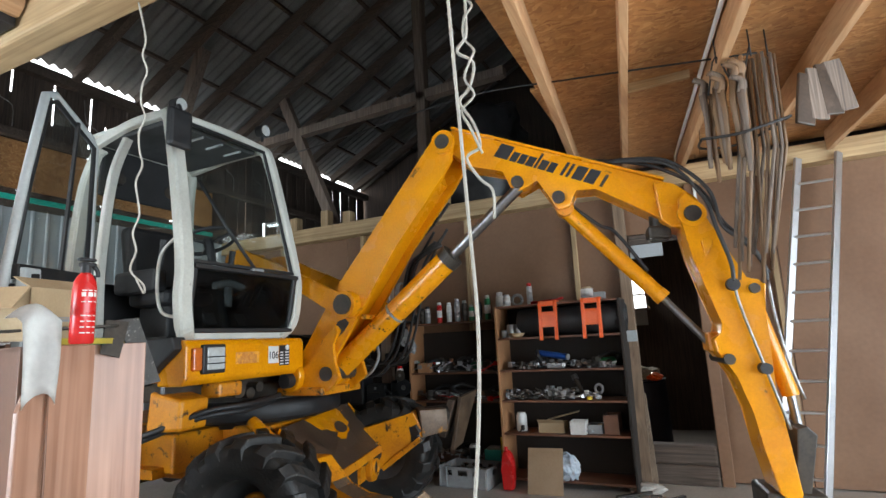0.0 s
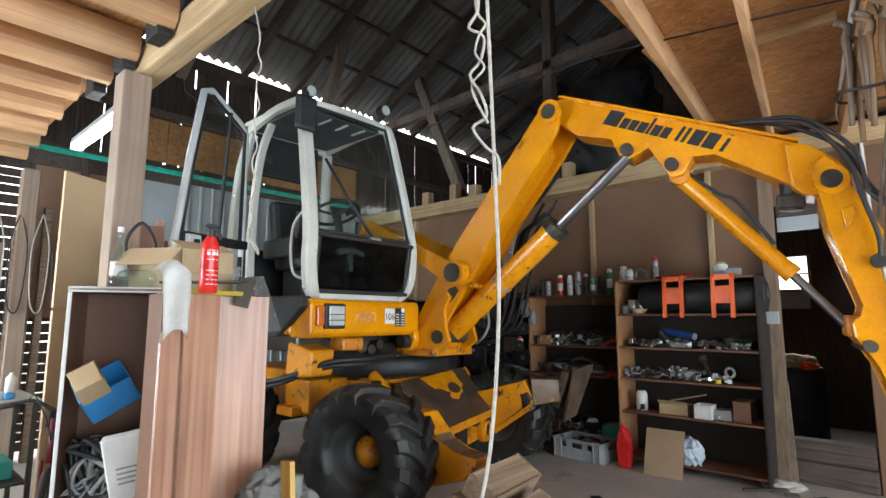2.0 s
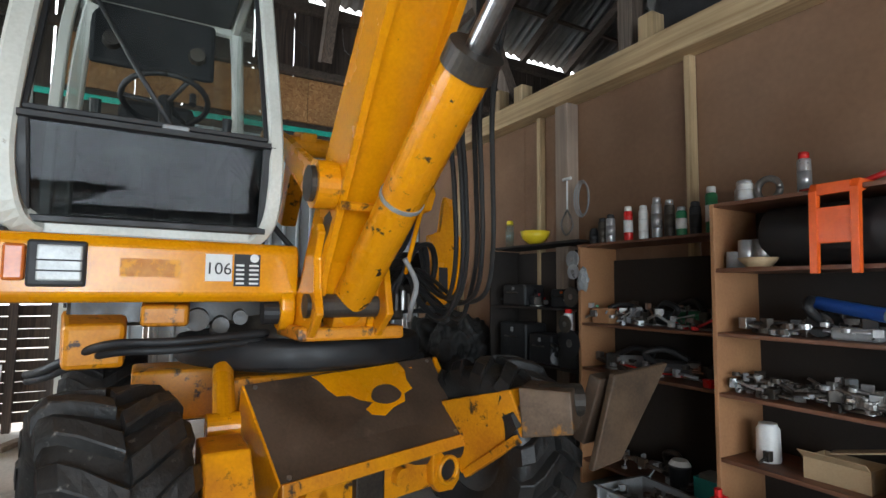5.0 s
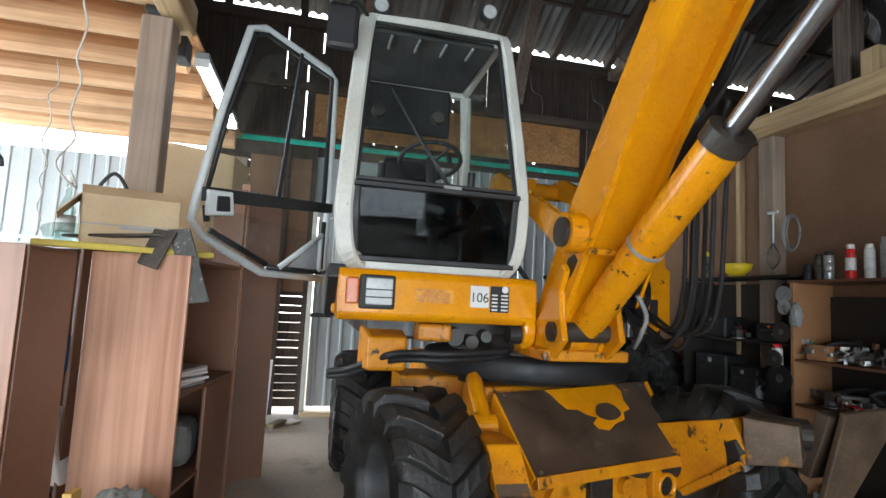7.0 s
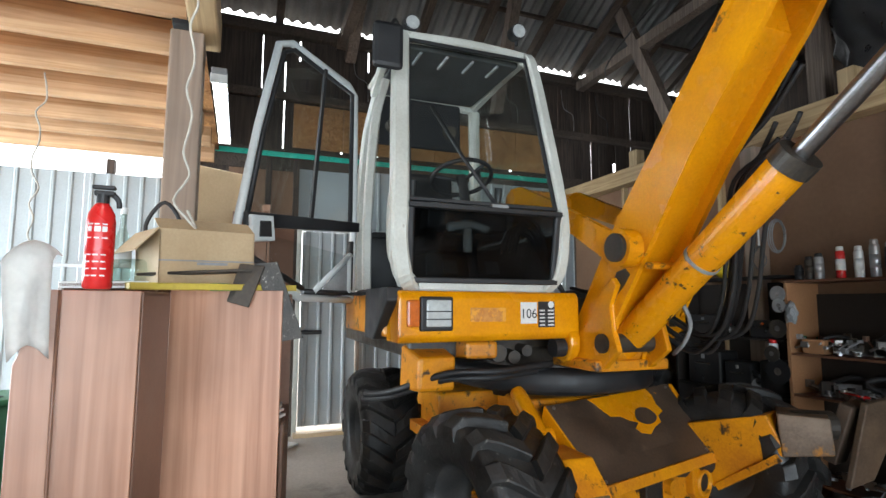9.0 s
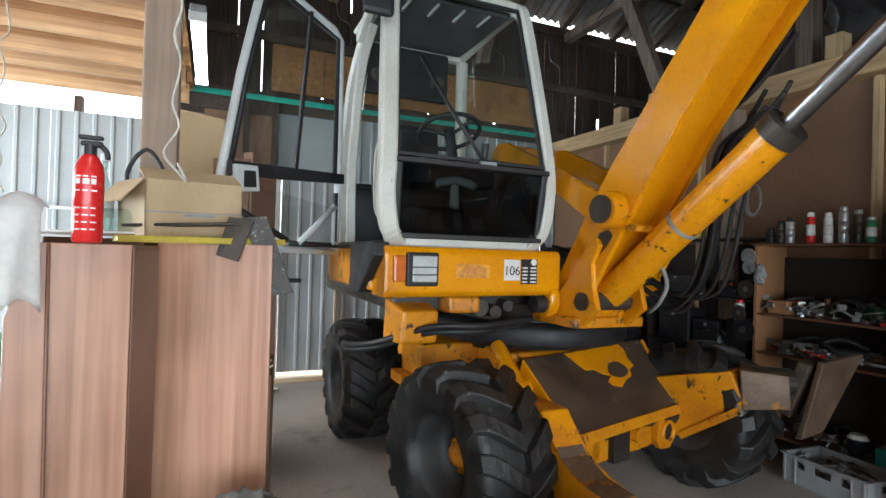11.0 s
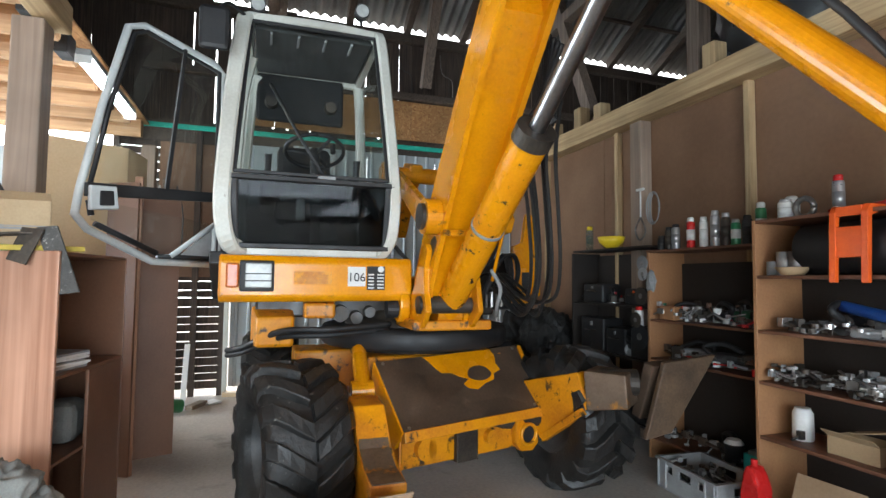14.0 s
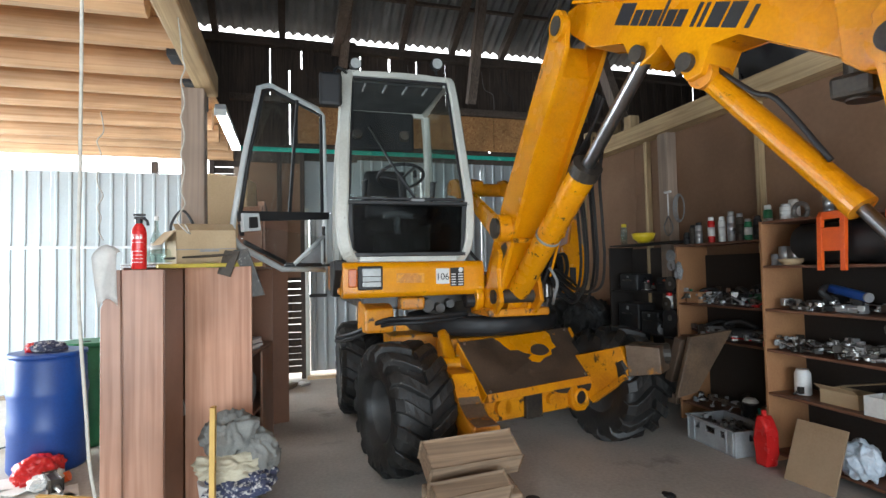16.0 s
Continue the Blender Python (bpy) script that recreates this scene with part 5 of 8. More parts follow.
sub("mirror_arm", btube([(-3.7, 2.88, 3.42), (-3.5, 2.78, 3.4), (-3.39, 2.72, 3.28)], 0.012, 8, smooth_steps=4), BLACK, mi_)
# muffler pipe and wires behind the cab

# ---- open door, hung on the centre pillar
H, D = Vector((-4.34, 2.71, 0)), Vector((0.575, -0.76, 0))


def on_door(u, z, off=0.0):
    return H + D * u + Vector((0.8, 0.6, 0)) * off + Vector((0, 0, z))


door = sub("cab_door", btube([on_door(*p) for p in ((0.02, 1.66), (0.0, 2.3), (0.02, 3.2), (0.1, 3.26), (0.68, 3.35), (0.79, 3.3), (0.94, 2.7), (1.06, 2.1), (1.08, 1.95), (1.0, 1.86), (0.55, 1.66), (0.02, 1.65))], 0.026, 10, smooth_steps=1), DOOR_GREY, cab, "open pale grey framed glass door")
sub("door_seal", btube([on_door(*p, 0.006) for p in ((0.05, 2.2), (0.055, 3.2), (0.66, 3.31), (0.75, 3.26), (0.9, 2.68), (1.0, 2.14))], 0.017, 8), BLACK, door)
sub("door_bar", quad_slab(on_door(0.0, 2.15, 0.02), on_door(1.04, 2.07, 0.02), on_door(1.04, 2.16, 0.02), on_door(0.0, 2.22, 0.02), 0.04, 0.006), BLACK, door)
sub("door_trim", quad_slab(on_door(0.3, 2.155, 0.026), on_door(1.0, 2.1, 0.026), on_door(1.0, 2.125, 0.026), on_door(0.3, 2.18, 0.026), 0.006), DOOR_GREY, door)
lt = sub("door_latch", quad_slab(on_door(0.84, 2.0, 0.04), on_door(1.02, 1.98, 0.04), on_door(1.03, 2.14, 0.04), on_door(0.86, 2.15, 0.04), 0.05, 0.008), DOOR_GREY, door, "pale latch plate")
sub("latch_body", quad_slab(on_door(0.87, 2.02, 0.065), on_door(0.97, 2.01, 0.065), on_door(0.97, 2.11, 0.065), on_door(0.88, 2.12, 0.065), 0.03, 0.008), BLACK, lt)
sub("door_mullion", quad_slab(on_door(0.46, 2.18, 0.01), on_door(0.49, 2.18, 0.01), on_door(0.38, 3.28, 0.01), on_door(0.355, 3.28, 0.01), 0.02), BLACK, door)
bm = bmesh.new()
for a, b in (((0.03, 2.08), (0.03, 1.72)), ((0.03, 1.7), (0.52, 1.7)), ((0.52, 1.72), (0.96, 1.9)), ((0.98, 1.95), (1.0, 2.05))):
    tube(bm, [on_door(*a, 0.004), on_door(*b, 0.004)], 0.02, 8)
sub("door_seal", bm, BLACK, door)
bm = bmesh.new()
for a, b in (((0.04, 1.98), (0.42, 1.70)), ((0.06, 1.98), (0.06, 1.70))):
    tube(bm, [on_door(*a, 0.01), on_door(*b, 0.01)], 0.02, 8)
sub("door_gusset", bm, DOOR_GREY, door)
sub("gusset_plate", quad_slab(on_door(0.05, 1.7, 0.006), on_door(0.36, 1.7, 0.006), on_door(0.06, 1.95, 0.006), on_door(0.05, 1.95, 0.006), 0.008), GREY, door)
for pts in (((0.05, 2.22), (1.0, 2.16), (0.74, 3.28), (0.06, 3.2)), ((0.05, 1.97), (0.5, 1.7), (0.98, 1.92), (1.0, 2.06))):
    o = sub("door_glass", quad_slab(*[on_door(*p) for p in pts], 0.004), GLASS, door)
    o.visible_shadow = False
sub("door_stay", btube([on_door(0.05, 1.69, 0.02), (-3.98, 2.72, 1.69)], 0.012, 8), BLACK, door)
# ---- boom
BY0, BY1 = 4.10, 4.42
low = [(-3.57, 1.27), (-3.24, 1.25), (-3.13, 1.53), (-2.50, 2.40), (-2.05, 2.91), (-1.94, 3.06), (-1.92, 3.23), (-1.97, 3.31), (-2.07, 3.31), (-3.09, 2.14), (-3.58, 1.45)]
boom = sub("lower_boom", side(bmesh.new(), low, BY0, 0.035, 0.006), YELLOW, label="yellow lower boom of welded plate")
sub("side_plate", side(bmesh.new(), low, BY1 - 0.035, 0.035, 0.006), YELLOW, boom)
web = [(-3.5, 1.3), (-3.3, 1.32), (-3.18, 1.6), (-2.55, 2.43), (-2.12, 2.93), (-2.16, 3.16), (-3.08, 2.1), (-3.53, 1.45)]
sub("web", side(bmesh.new(), web, BY0 + 0.034, BY1 - BY0 - 0.068, 0.0), YELLOW, boom)
sub("weld_strip", side(bmesh.new(), [(-2.86, 1.84), (-2.84, 1.825), (-2.82, 1.85), (-2.84, 1.865)], BY0 - 0.003, BY1 - BY0 + 0.006), YELLOW_WORN, boom)
el = (-2.0, 3.22)
for y0, y1 in ((4.07, 4.105), (4.415, 4.45)):
    b_ = sub("elbow_boss", bcyl((el[0], y0, el[1]), (el[0], y1, el[1]), 0.1, seg=28), YELLOW, boom)
    sub("pin", bcyl((el[0], y0 - 0.012 if y0 < 4.3 else y0, el[1]), (el[0], y1 + (0.012 if y0 > 4.3 else 0), el[1]), 0.062, seg=22), STEEL_DARK, b_)
sub("grease_smear", side(bmesh.new(), [(-3.02, 1.84), (-3.1, 1.82), (-3.17, 1.7), (-3.27, 1.66), (-3.33, 1.55), (-3.31, 1.5), (-3.22, 1.56), (-3.17, 1.55), (-3.1, 1.68), (-3.03, 1.74), (-2.98, 1.8)], BY0 - 0.002, 0.003), GRIME_SHADE, boom, "dark grease smeared below the link boss")
# base lug with the curved edge, and the lift-link pivot
bm = side(bmesh.new(), [(-3.6, 1.26), (-3.2, 1.22), (-3.06, 1.34), (-3.12, 1.46), (-3.14, 1.62), (-3.06, 1.74), (-3.1, 1.79), (-3.2, 1.72), (-3.34, 1.5), (-3.5, 1.4)], BY0 - 0.04, 0.04, 0.01)
sub("foot_lug", bm, YELLOW, boom, "curved yellow foot lug")
sub("foot_lug", side(bmesh.new(), [(-3.6, 1.26), (-3.2, 1.22), (-3.04, 1.34), (-3.12, 1.62), (-3.2, 1.72), (-3.5, 1.4)], BY1, 0.04, 0.01), YELLOW, boom)
sub("foot_pin", bcyl((-3.2, BY0 - 0.06, 1.38), (-3.2, BY1 + 0.06, 1.38), 0.06, seg=20), STEEL_DARK, boom)
sub("boom_base", bbox(-3.72, -3.22, 4.02, 4.6, 1.2, 1.27, 0.015), YELLOW_WORN, boom)
bm = bcyl((-2.97, 4.0, 1.955), (-2.97, 4.11, 1.955), 0.115, seg=30)
lug = sub("link_boss", bm, YELLOW, boom, "round yellow link boss")
sub("pin", bcyl((-2.97, 3.975, 1.955), (-2.97, 4.005, 1.955), 0.085, seg=26), STEEL_DARK, lug)
for yy in (4.03, 4.58):
    bm = side(bmesh.new(), [(-2.93, 1.87), (-2.88, 1.95), (-2.94, 2.05), (-3.08, 2.07), (-3.6, 2.33), (-4.15, 2.57), (-4.3, 2.58), (-4.36, 2.5), (-4.3, 2.42), (-4.2, 2.42), (-3.62, 2.2), (-3.14, 1.92), (-3.06, 1.86)], yy - 0.02, 0.05, 0.01)
    sub("lift_link", bm, YELLOW, label="yellow lift link running back beside the cab")
sub("link_shaft", bcyl((-4.29, 4.0, 2.48), (-4.29, 4.62, 2.48), 0.07, seg=18), YELLOW_WORN)
bm = side(bmesh.new(), [(-4.24, 2.46), (-4.2, 2.56), (-4.42, 2.62), (-4.62, 2.5), (-4.9, 2.0), (-4.75, 1.95), (-4.5, 2.3)], 4.25, 0.12, 0.015)
sub("lift_arm", bm, YELLOW_WORN)

# main ram under the boom
p0, p1, p2 = Vector((-3.32, 4.29, 1.34)), Vector((-2.13, 4.32, 2.27)), Vector((-1.455, 4.33, 2.80))
ram = sub("boom_ram", bcyl(p0, p1, 0.098, seg=32, caps=True), YELLOW_CHIP, label="yellow boom ram with chipped paint")
sub("gland", bcyl(p1 - (p1 - p0).normalized() * 0.01, p1 + (p1 - p0).normalized() * 0.075, 0.107, seg=30), STEEL_DARK, ram, "black gland nut")
sub("rod", bcyl(p1, p2, 0.045, seg=24), CHROME, ram, "bright chromed rod")
cl = p0.lerp(p1, 0.56)
sub("clamp", bcyl(cl, cl + (p1 - p0).normalized() * 0.02, 0.104, seg=30), GREY, ram)
sub("foot_eye", bcyl(p0 - Vector((0, 0.09, 0)), p0 + Vector((0, 0.09, 0)), 0.1, seg=24), YELLOW_WORN, ram)
sub("hose", btube([(-2.95, 4.47, 1.62), (-2.98, 4.55, 1.5), (-3.05, 4.56, 1.38), (-3.2, 4.62, 1.3)], 0.014, 8, smooth_steps=5), GREY, ram)
sub("hose", btube([(-2.2, 4.22, 2.22), (-2.45, 4.4, 2.05), (-2.75, 4.46, 1.85), (-3.0, 4.5, 1.55)], 0.012, 8, smooth_steps=5), YELLOW, ram)

# upper boom
before_upper = set(bpy.data.objects)
up = [(-2.06, 3.2), (-2.0, 3.09), (-1.8, 2.93), (-1.52, 2.87), (-1.47, 2.72), (-1.4, 2.68), (-1.31, 2.72), (-1.24, 2.77), (-1.16, 2.62), (-1.09, 2.5), (-1.0, 2.52), (-0.94, 2.66), (-0.78, 2.66), (-0.31, 2.37), (-0.24, 2.66), (-1.0, 2.97), (-1.64, 3.21), (-1.92, 3.28), (-2.02, 3.27)]
ub = sub("upper_boom", side(bmesh.new(), up, 4.19, 0.24, 0.008), YELLOW, label="yellow upper boom with dark maker's lettering")
sub("top_plate", quad_slab((-1.95, 4.16, 3.285), (-1.95, 4.46, 3.285), (-0.27, 4.46, 2.68), (-0.27, 4.16, 2.68), 0.02), YELLOW, ub)
for (x, z, r) in ((-1.405, 2.755, 0.06), (-1.08, 2.6, 0.06)):
    sub("pin", bcyl((x, 4.155, z), (x, 4.47, z), r * 0.85, seg=22), STEEL_DARK, ub)
# maker's lettering as plain dark bars
ta, tb = Vector((-1.57, 4.187, 3.06)), Vector((-0.64, 4.187, 2.69))
tdir = (tb - ta).normalized()
tup = Vector((-tdir.z, 0, tdir.x))
widths = [(0.0, 0.12, 0.13), (0.135, 0.06, 0.09), (0.205, 0.06, 0.09), (0.275, 0.065, 0.09), (0.35, 0.022, 0.14), (0.385, 0.065, 0.09), (0.46, 0.06, 0.09), (0.575, 0.025, 0.125), (0.62, 0.025, 0.125), (0.67, 0.085, 0.125), (0.77, 0.085, 0.125), (0.9, 0.025, 0.11)]
for s, w, h in widths:
    a = ta + tdir * s - tup * 0.06
    sk = tdir * (0.25 * h)
    sub("letter_bar", quad_slab(a, a + tdir * w, a + tdir * w + tup * h + sk, a + tup * h + sk, 0.002), BLACK, ub)
# offset joint at the boom's end and the dipper arm
oj = sub("offset_joint", side(bmesh.new(), [(-0.33, 2.36), (-0.26, 2.30), (-0.05, 2.28), (0.0, 2.40), (-0.06, 2.52), (-0.2, 2.64), (-0.27, 2.66), (-0.35, 2.66)], 4.15, 0.32, 0.012), YELLOW, label="yellow offset joint at the boom end")
sub("joint_pin", bcyl((-0.33, 4.31, 2.22), (-0.33, 4.31, 2.72), 0.065, seg=20), STEEL_DARK, oj)
sub("joint_lug", bbox(-0.42, -0.25, 4.22, 4.4, 2.23, 2.33, 0.02), STEEL_DARK, oj)
arm = [(-0.19, 2.31), (-0.15, 2.05), (0.0, 1.56), (-0.02, 1.49), (-0.08, 1.45), (-0.07, 1.36), (-0.02, 1.29), (0.05, 1.19), (0.12, 0.95), (0.145, 0.7), (0.2, 0.42), (0.29, 0.34), (0.34, 0.42), (0.31, 0.72), (0.27, 1.1), (0.28, 1.66), (0.31, 1.84), (0.26, 1.88), (0.18, 1.88), (0.02, 2.26), (-0.08, 2.49), (-0.14, 2.56), (-0.2, 2.5)]
am = sub("dipper_arm", side(bmesh.new(), arm, 4.1, 0.32, 0.012), YELLOW, label="yellow dipper arm, paint worn towards the end")
sub("hinge_pin", bcyl((-0.115, 4.06, 2.38), (-0.115, 4.56, 2.38), 0.06, seg=26), STEEL_DARK, am)
sub("hinge_boss", bcyl((-0.115, 4.085, 2.38), (-0.115, 4.52, 2.38), 0.1, seg=26), YELLOW, am)
sub("pin", bcyl((0.0, 4.075, 1.31), (0.0, 4.54, 1.31), 0.038, seg=20), STEEL_DARK, am)
sub("pin", bcyl((0.225, 4.075, 1.81), (0.225, 4.55, 1.81), 0.036, seg=20), STEEL_DARK, am)
sub("pin", bcyl((0.085, 4.05, 1.84), (0.085, 4.12, 1.84), 0.045, seg=20), RUBBER, am)
sub("stiffener", side(bmesh.new(), [(-0.08, 2.18), (-0.06, 2.05), (0.0, 2.16), (-0.02, 2.2)], 4.09, 0.012, 0.003), YELLOW, am)
sub("rod_lug", bbox(-0.1, 0.02, 4.2, 4.42, 1.36, 1.5, 0.02), YELLOW_WORN, am)
sub("quick_coupler", bbox(0.12, 0.5, 4.12, 4.5, 0.14, 0.42, 0.03), STEEL_DARK, am, "black quick coupler at the arm's end")
sub("coupler_hook", bbox(0.05, 0.16, 4.16, 4.46, 0.0, 0.2, 0.02), STEEL_DARK, am)
q0, q1, q2 = Vector((-1.04, 4.31, 2.52)), Vector((-0.36, 4.31, 1.77)), Vector((-0.07, 4.31, 1.42))
dr = sub("dipper_ram", bcyl(q0, q1, 0.062, seg=26), YELLOW, label="yellow dipper ram")
sub("rod", bcyl(q1, q2, 0.03, seg=18), CHROME, dr, "bright chromed rod")
sub("gland", bcyl(q1 - (q1 - q0).normalized() * 0.05, q1 + (q1 - q0).normalized() * 0.01, 0.067, seg=24), YELLOW_WORN, dr)
sub("eye", bcyl(q0 - Vector((0, 0.08, -0.01)), q0 + Vector((0, 0.08, 0.01)), 0.075, seg=20), YELLOW_WORN, dr)
sub("ram_pipe", btube([(-0.98, 4.3, 2.55), (-0.78, 4.28, 2.37), (-0.66, 4.27, 2.3), (-0.45, 4.28, 1.98)], 0.014, 8, smooth_steps=4), BLACK, dr)
r0, r1, r2 = Vector((0.26, 4.31, 1.76)), Vector((0.42, 4.31, 1.05)), Vector((0.44, 4.31, 0.8))
br_ = sub("bucket_ram", bcyl(r0, r1, 0.058, seg=24), YELLOW, label="yellow bucket ram")
sub("rod", bcyl(r1, r2, 0.03, seg=16), CHROME, br_)
sub("bucket_link", side(bmesh.new(), [(0.38, 0.84), (0.44, 0.86), (0.5, 0.8), (0.4, 0.38), (0.3, 0.36)], 4.16, 0.3, 0.01), STEEL_DARK, br_)
for dy, pts in ((4.07, [(0.09, 1.9), (0.11, 1.7), (0.19, 1.35), (0.25, 1.1), (0.31, 0.85)]), (4.06, [(0.31, 1.86), (0.32, 1.6), (0.36, 1.3), (0.42, 1.05)])):
    sub("steel_pipe", btube([(x, dy, z) for x, z in pts], 0.011, 8, smooth_steps=4), STEEL, am)
sub("pipe_clip", bcyl((0.21, 4.03, 1.25), (0.21, 4.1, 1.25), 0.04, seg=14), RUBBER, am)
for k, pts in enumerate(([(-0.75, 4.3, 2.9), (-0.45, 4.2, 2.86), (-0.2, 4.16, 2.78), (-0.02, 4.1, 2.5), (0.03, 4.06, 2.25), (0.09, 4.06, 2.0), (0.09, 4.06, 1.86)],
                         [(-0.8, 4.38, 2.93), (-0.5, 4.26, 2.9), (-0.22, 4.2, 2.84), (0.02, 4.13, 2.58), (0.07, 4.07, 2.28), (0.2, 4.06, 2.14), (0.3, 4.07, 1.98), (0.31, 4.08, 1.86)],
                         [(-0.9, 4.34, 2.96), (-0.5, 4.34, 2.9), (-0.25, 4.34, 2.82), (-0.02, 4.2, 2.6), (0.1, 4.12, 2.3), (0.24, 4.1, 2.14), (0.34, 4.12, 1.92)])):
    sub("hydraulic_hose", btube(pts, 0.015, 8, smooth_steps=6), RUBBER, label="black hydraulic hose along the arm")
for k in range(6):
    dx = 0.035 * k
    sub("hydraulic_hose", btube([(-2.1 - dx, 4.56, 2.72 + 0.03 * k), (-2.35 - dx, 4.6 + 0.035 * k, 2.45), (-2.75 - dx, 4.66 + 0.05 * k, 2.2), (-3.0 - 0.04 * k, 4.82 + 0.03 * k, 1.85), (-3.25 - 0.03 * k, 4.84 + 0.02 * k, 1.55 - 0.02 * k), (-3.6, 4.75, 1.45), (-3.95, 4.7, 1.5)], 0.014, 8, smooth_steps=6), RUBBER, label="black hydraulic hoses hanging behind the boom")
sub("hose_cap", bcyl((-3.02, 4.83, 1.86), (-3.0, 4.82, 1.95), 0.035, seg=12), YPLASTIC)
for k in range(4):
    sub("hydraulic_hose", btube([(-4.0 + 0.05 * k, 4.05, 1.75), (-3.85 + 0.06 * k, 4.02, 1.9 + 0.03 * k), (-3.72 + 0.05 * k, 4.08, 1.86), (-3.66, 4.2, 1.65), (-3.7, 4.4, 1.45)], 0.016, 8, smooth_steps=5), RUBBER)

# the upper boom and all on it is swung sideways on the elbow
SW = Matrix(((0.936, -0.189, 0, -0.035), (0.18, 0.982, 0, 0), (-0.045, 0, 0.953, 0.08), (0, 0, 0, 1)))
PIV = Matrix.Translation((-1.965, 4.31, 3.185))
for o in [o for o in bpy.data.objects if o not in before_upper and o.type == "MESH"]:
    o.data.transform(PIV @ SW @ PIV.inverted())
# loops of hoses hanging between the boom and the turret
rh = random.Random(21)
for k in range(9):
    a, b = rh.uniform(-0.08, 0.08), rh.uniform(-0.1, 0.1)
    low = 1.28 + 0.05 * (k % 4) + 0.02 * rh.random()
    sub("hydraulic_hose", btube([(-2.3 + a, 4.56, 2.55 + b), (-2.55 + a, 4.62 + b, 2.32), (-2.72 + a, 4.74 + b, 2.0), (-2.86 + a, 4.84 + b, 1.68), (-3.02 + a, 4.9 + b, 1.45), (-3.25, 4.93 + b, low), (-3.5, 4.9 + b, low + 0.12), (-3.7, 4.82 + a, 1.6), (-3.85, 4.78 + a, 1.46)], 0.013, 8, smooth_steps=6), RUBBER, label="black hydraulic hose looping to the turret")
for k in range(6):
    a = rh.uniform(-0.06, 0.06)
    sub("hydraulic_hose", btube([(-3.55, 4.62 + a, 1.36), (-3.45 + a, 4.72, 1.62 + a), (-3.5, 4.86 + a, 1.75), (-3.65, 4.98 + a, 1.6), (-3.75, 5.0, 1.38)], 0.014, 8, smooth_steps=5), RUBBER)
for k in range(5):
    sub("fitting", bcyl((-3.5 - 0.06 * k, 4.68 + 0.07 * k, 1.34), (-3.5 - 0.06 * k, 4.68 + 0.07 * k, 1.44 + 0.02 * (k % 2)), 0.018, seg=8), STEEL if k % 2 else STEEL_DARK)
# ---------------------------------------------------------------- lamps
def tube_light(x0, x1, y, z, name="fluorescent_lamp", label="lit white fluorescent batten hung under the loft"):
    t = empty(name, (x0 + x1) / 2, y, z, label, "lamp", group="fluorescent lamps")
    bm = bmesh.new()
    box(bm, x0 - 0.03, x1 + 0.03, y - 0.05, y + 0.05, z + 0.03, z + 0.08, 0.008)
    part("housing", bm, GREY, t)
    bm = bmesh.new()
    cyl(bm, (x0, y - 0.025, z), (x1, y - 0.025, z), 0.02, seg=12)
    cyl(bm, (x0, y + 0.025, z), (x1, y + 0.025, z), 0.02, seg=12)
    part("tube", bm, TUBE_GLOW, t)
    for x in (x0 - 0.02, x1 + 0.005):
        part("end_cap", bbox(x, x + 0.02, y - 0.055, y + 0.055, z - 0.03, z + 0.04, 0.005), WHITE, t)
    for x in (x0 + 0.2, x1 - 0.2):
        part("hanger", btube([(x, y, z + 0.08), (x + 0.02, y, 3.24)], 0.006, 6), CORD, t)
    return t


tube_light(-5.74, -4.28, 1.74, 3.16)
tube_light(-1.98, -0.46, 1.72, 3.14)

# ---------------------------------------------------------------- laminate cabinets
def upright(bm, pts, z0, z1, bevel=0.004):
    """A prism on a footprint of x, y pairs (anticlockwise)."""
    return prism(bm, pts, Matrix.Translation((0, 0, z0)), z1 - z0, bevel)


def board(p, q, t, z0, z1, bevel=0.003, top=None):
    """An upright board from p to q in plan, t thick on its left side; top: outline (along, height) instead of a plain rectangle."""
    p, q = Vector((*p, 0)), Vector((*q, 0))
    d = (q - p).normalized()
    n = Vector((-d.y, d.x, 0))
    m = Matrix(((d.x, 0, n.x, p.x), (d.y, 0, n.y, p.y), (0, 1, 0, 0), (0, 0, 0, 1)))
    l = (q - p).length
    return prism(bmesh.new(), (top or [(0, z0), (l, z0), (l, z1), (0, z1)]), m, t, bevel)


def mid(p, q, f):
    return (p[0] + (q[0] - p[0]) * f, p[1] + (q[1] - p[1]) * f)


c1 = empty("cabinet", -2.6, 1.58, 0, "brown striped laminate cabinet with a broken top corner", "cabinet", group="laminate cabinets")
P1, P2, P3, P4 = (-2.32, 1.335), (-2.42, 1.635), (-2.71, 1.69), (-2.62, 1.38)
l12 = math.hypot(P2[0] - P1[0], P2[1] - P1[1])
part("front_panel", board(P1, P2, 0.018, 0, 0, 0.003, [(0.0, 0.0), (l12, 0.0), (l12, 1.66), (0.075, 1.66), (0.06, 1.6), (0.03, 1.55), (0.012, 1.47), (0, 1.44)]), LAMINATE, c1, "striped laminate front, torn at one corner")
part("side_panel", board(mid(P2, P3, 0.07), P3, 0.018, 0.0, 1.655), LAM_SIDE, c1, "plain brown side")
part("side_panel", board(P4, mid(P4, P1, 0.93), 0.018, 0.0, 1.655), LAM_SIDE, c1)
part("back_panel", board(mid(P3, P4, 0.02), mid(P3, P4, 0.98), 0.01, 0.0, 1.65), SHELF_SHADE, c1)
part("top_panel", upright(bmesh.new(), [mid(P2, P3, 0.08), P3, P4, mid(P1, P4, 0.08)], 1.64, 1.66), LAM_SIDE, c1)

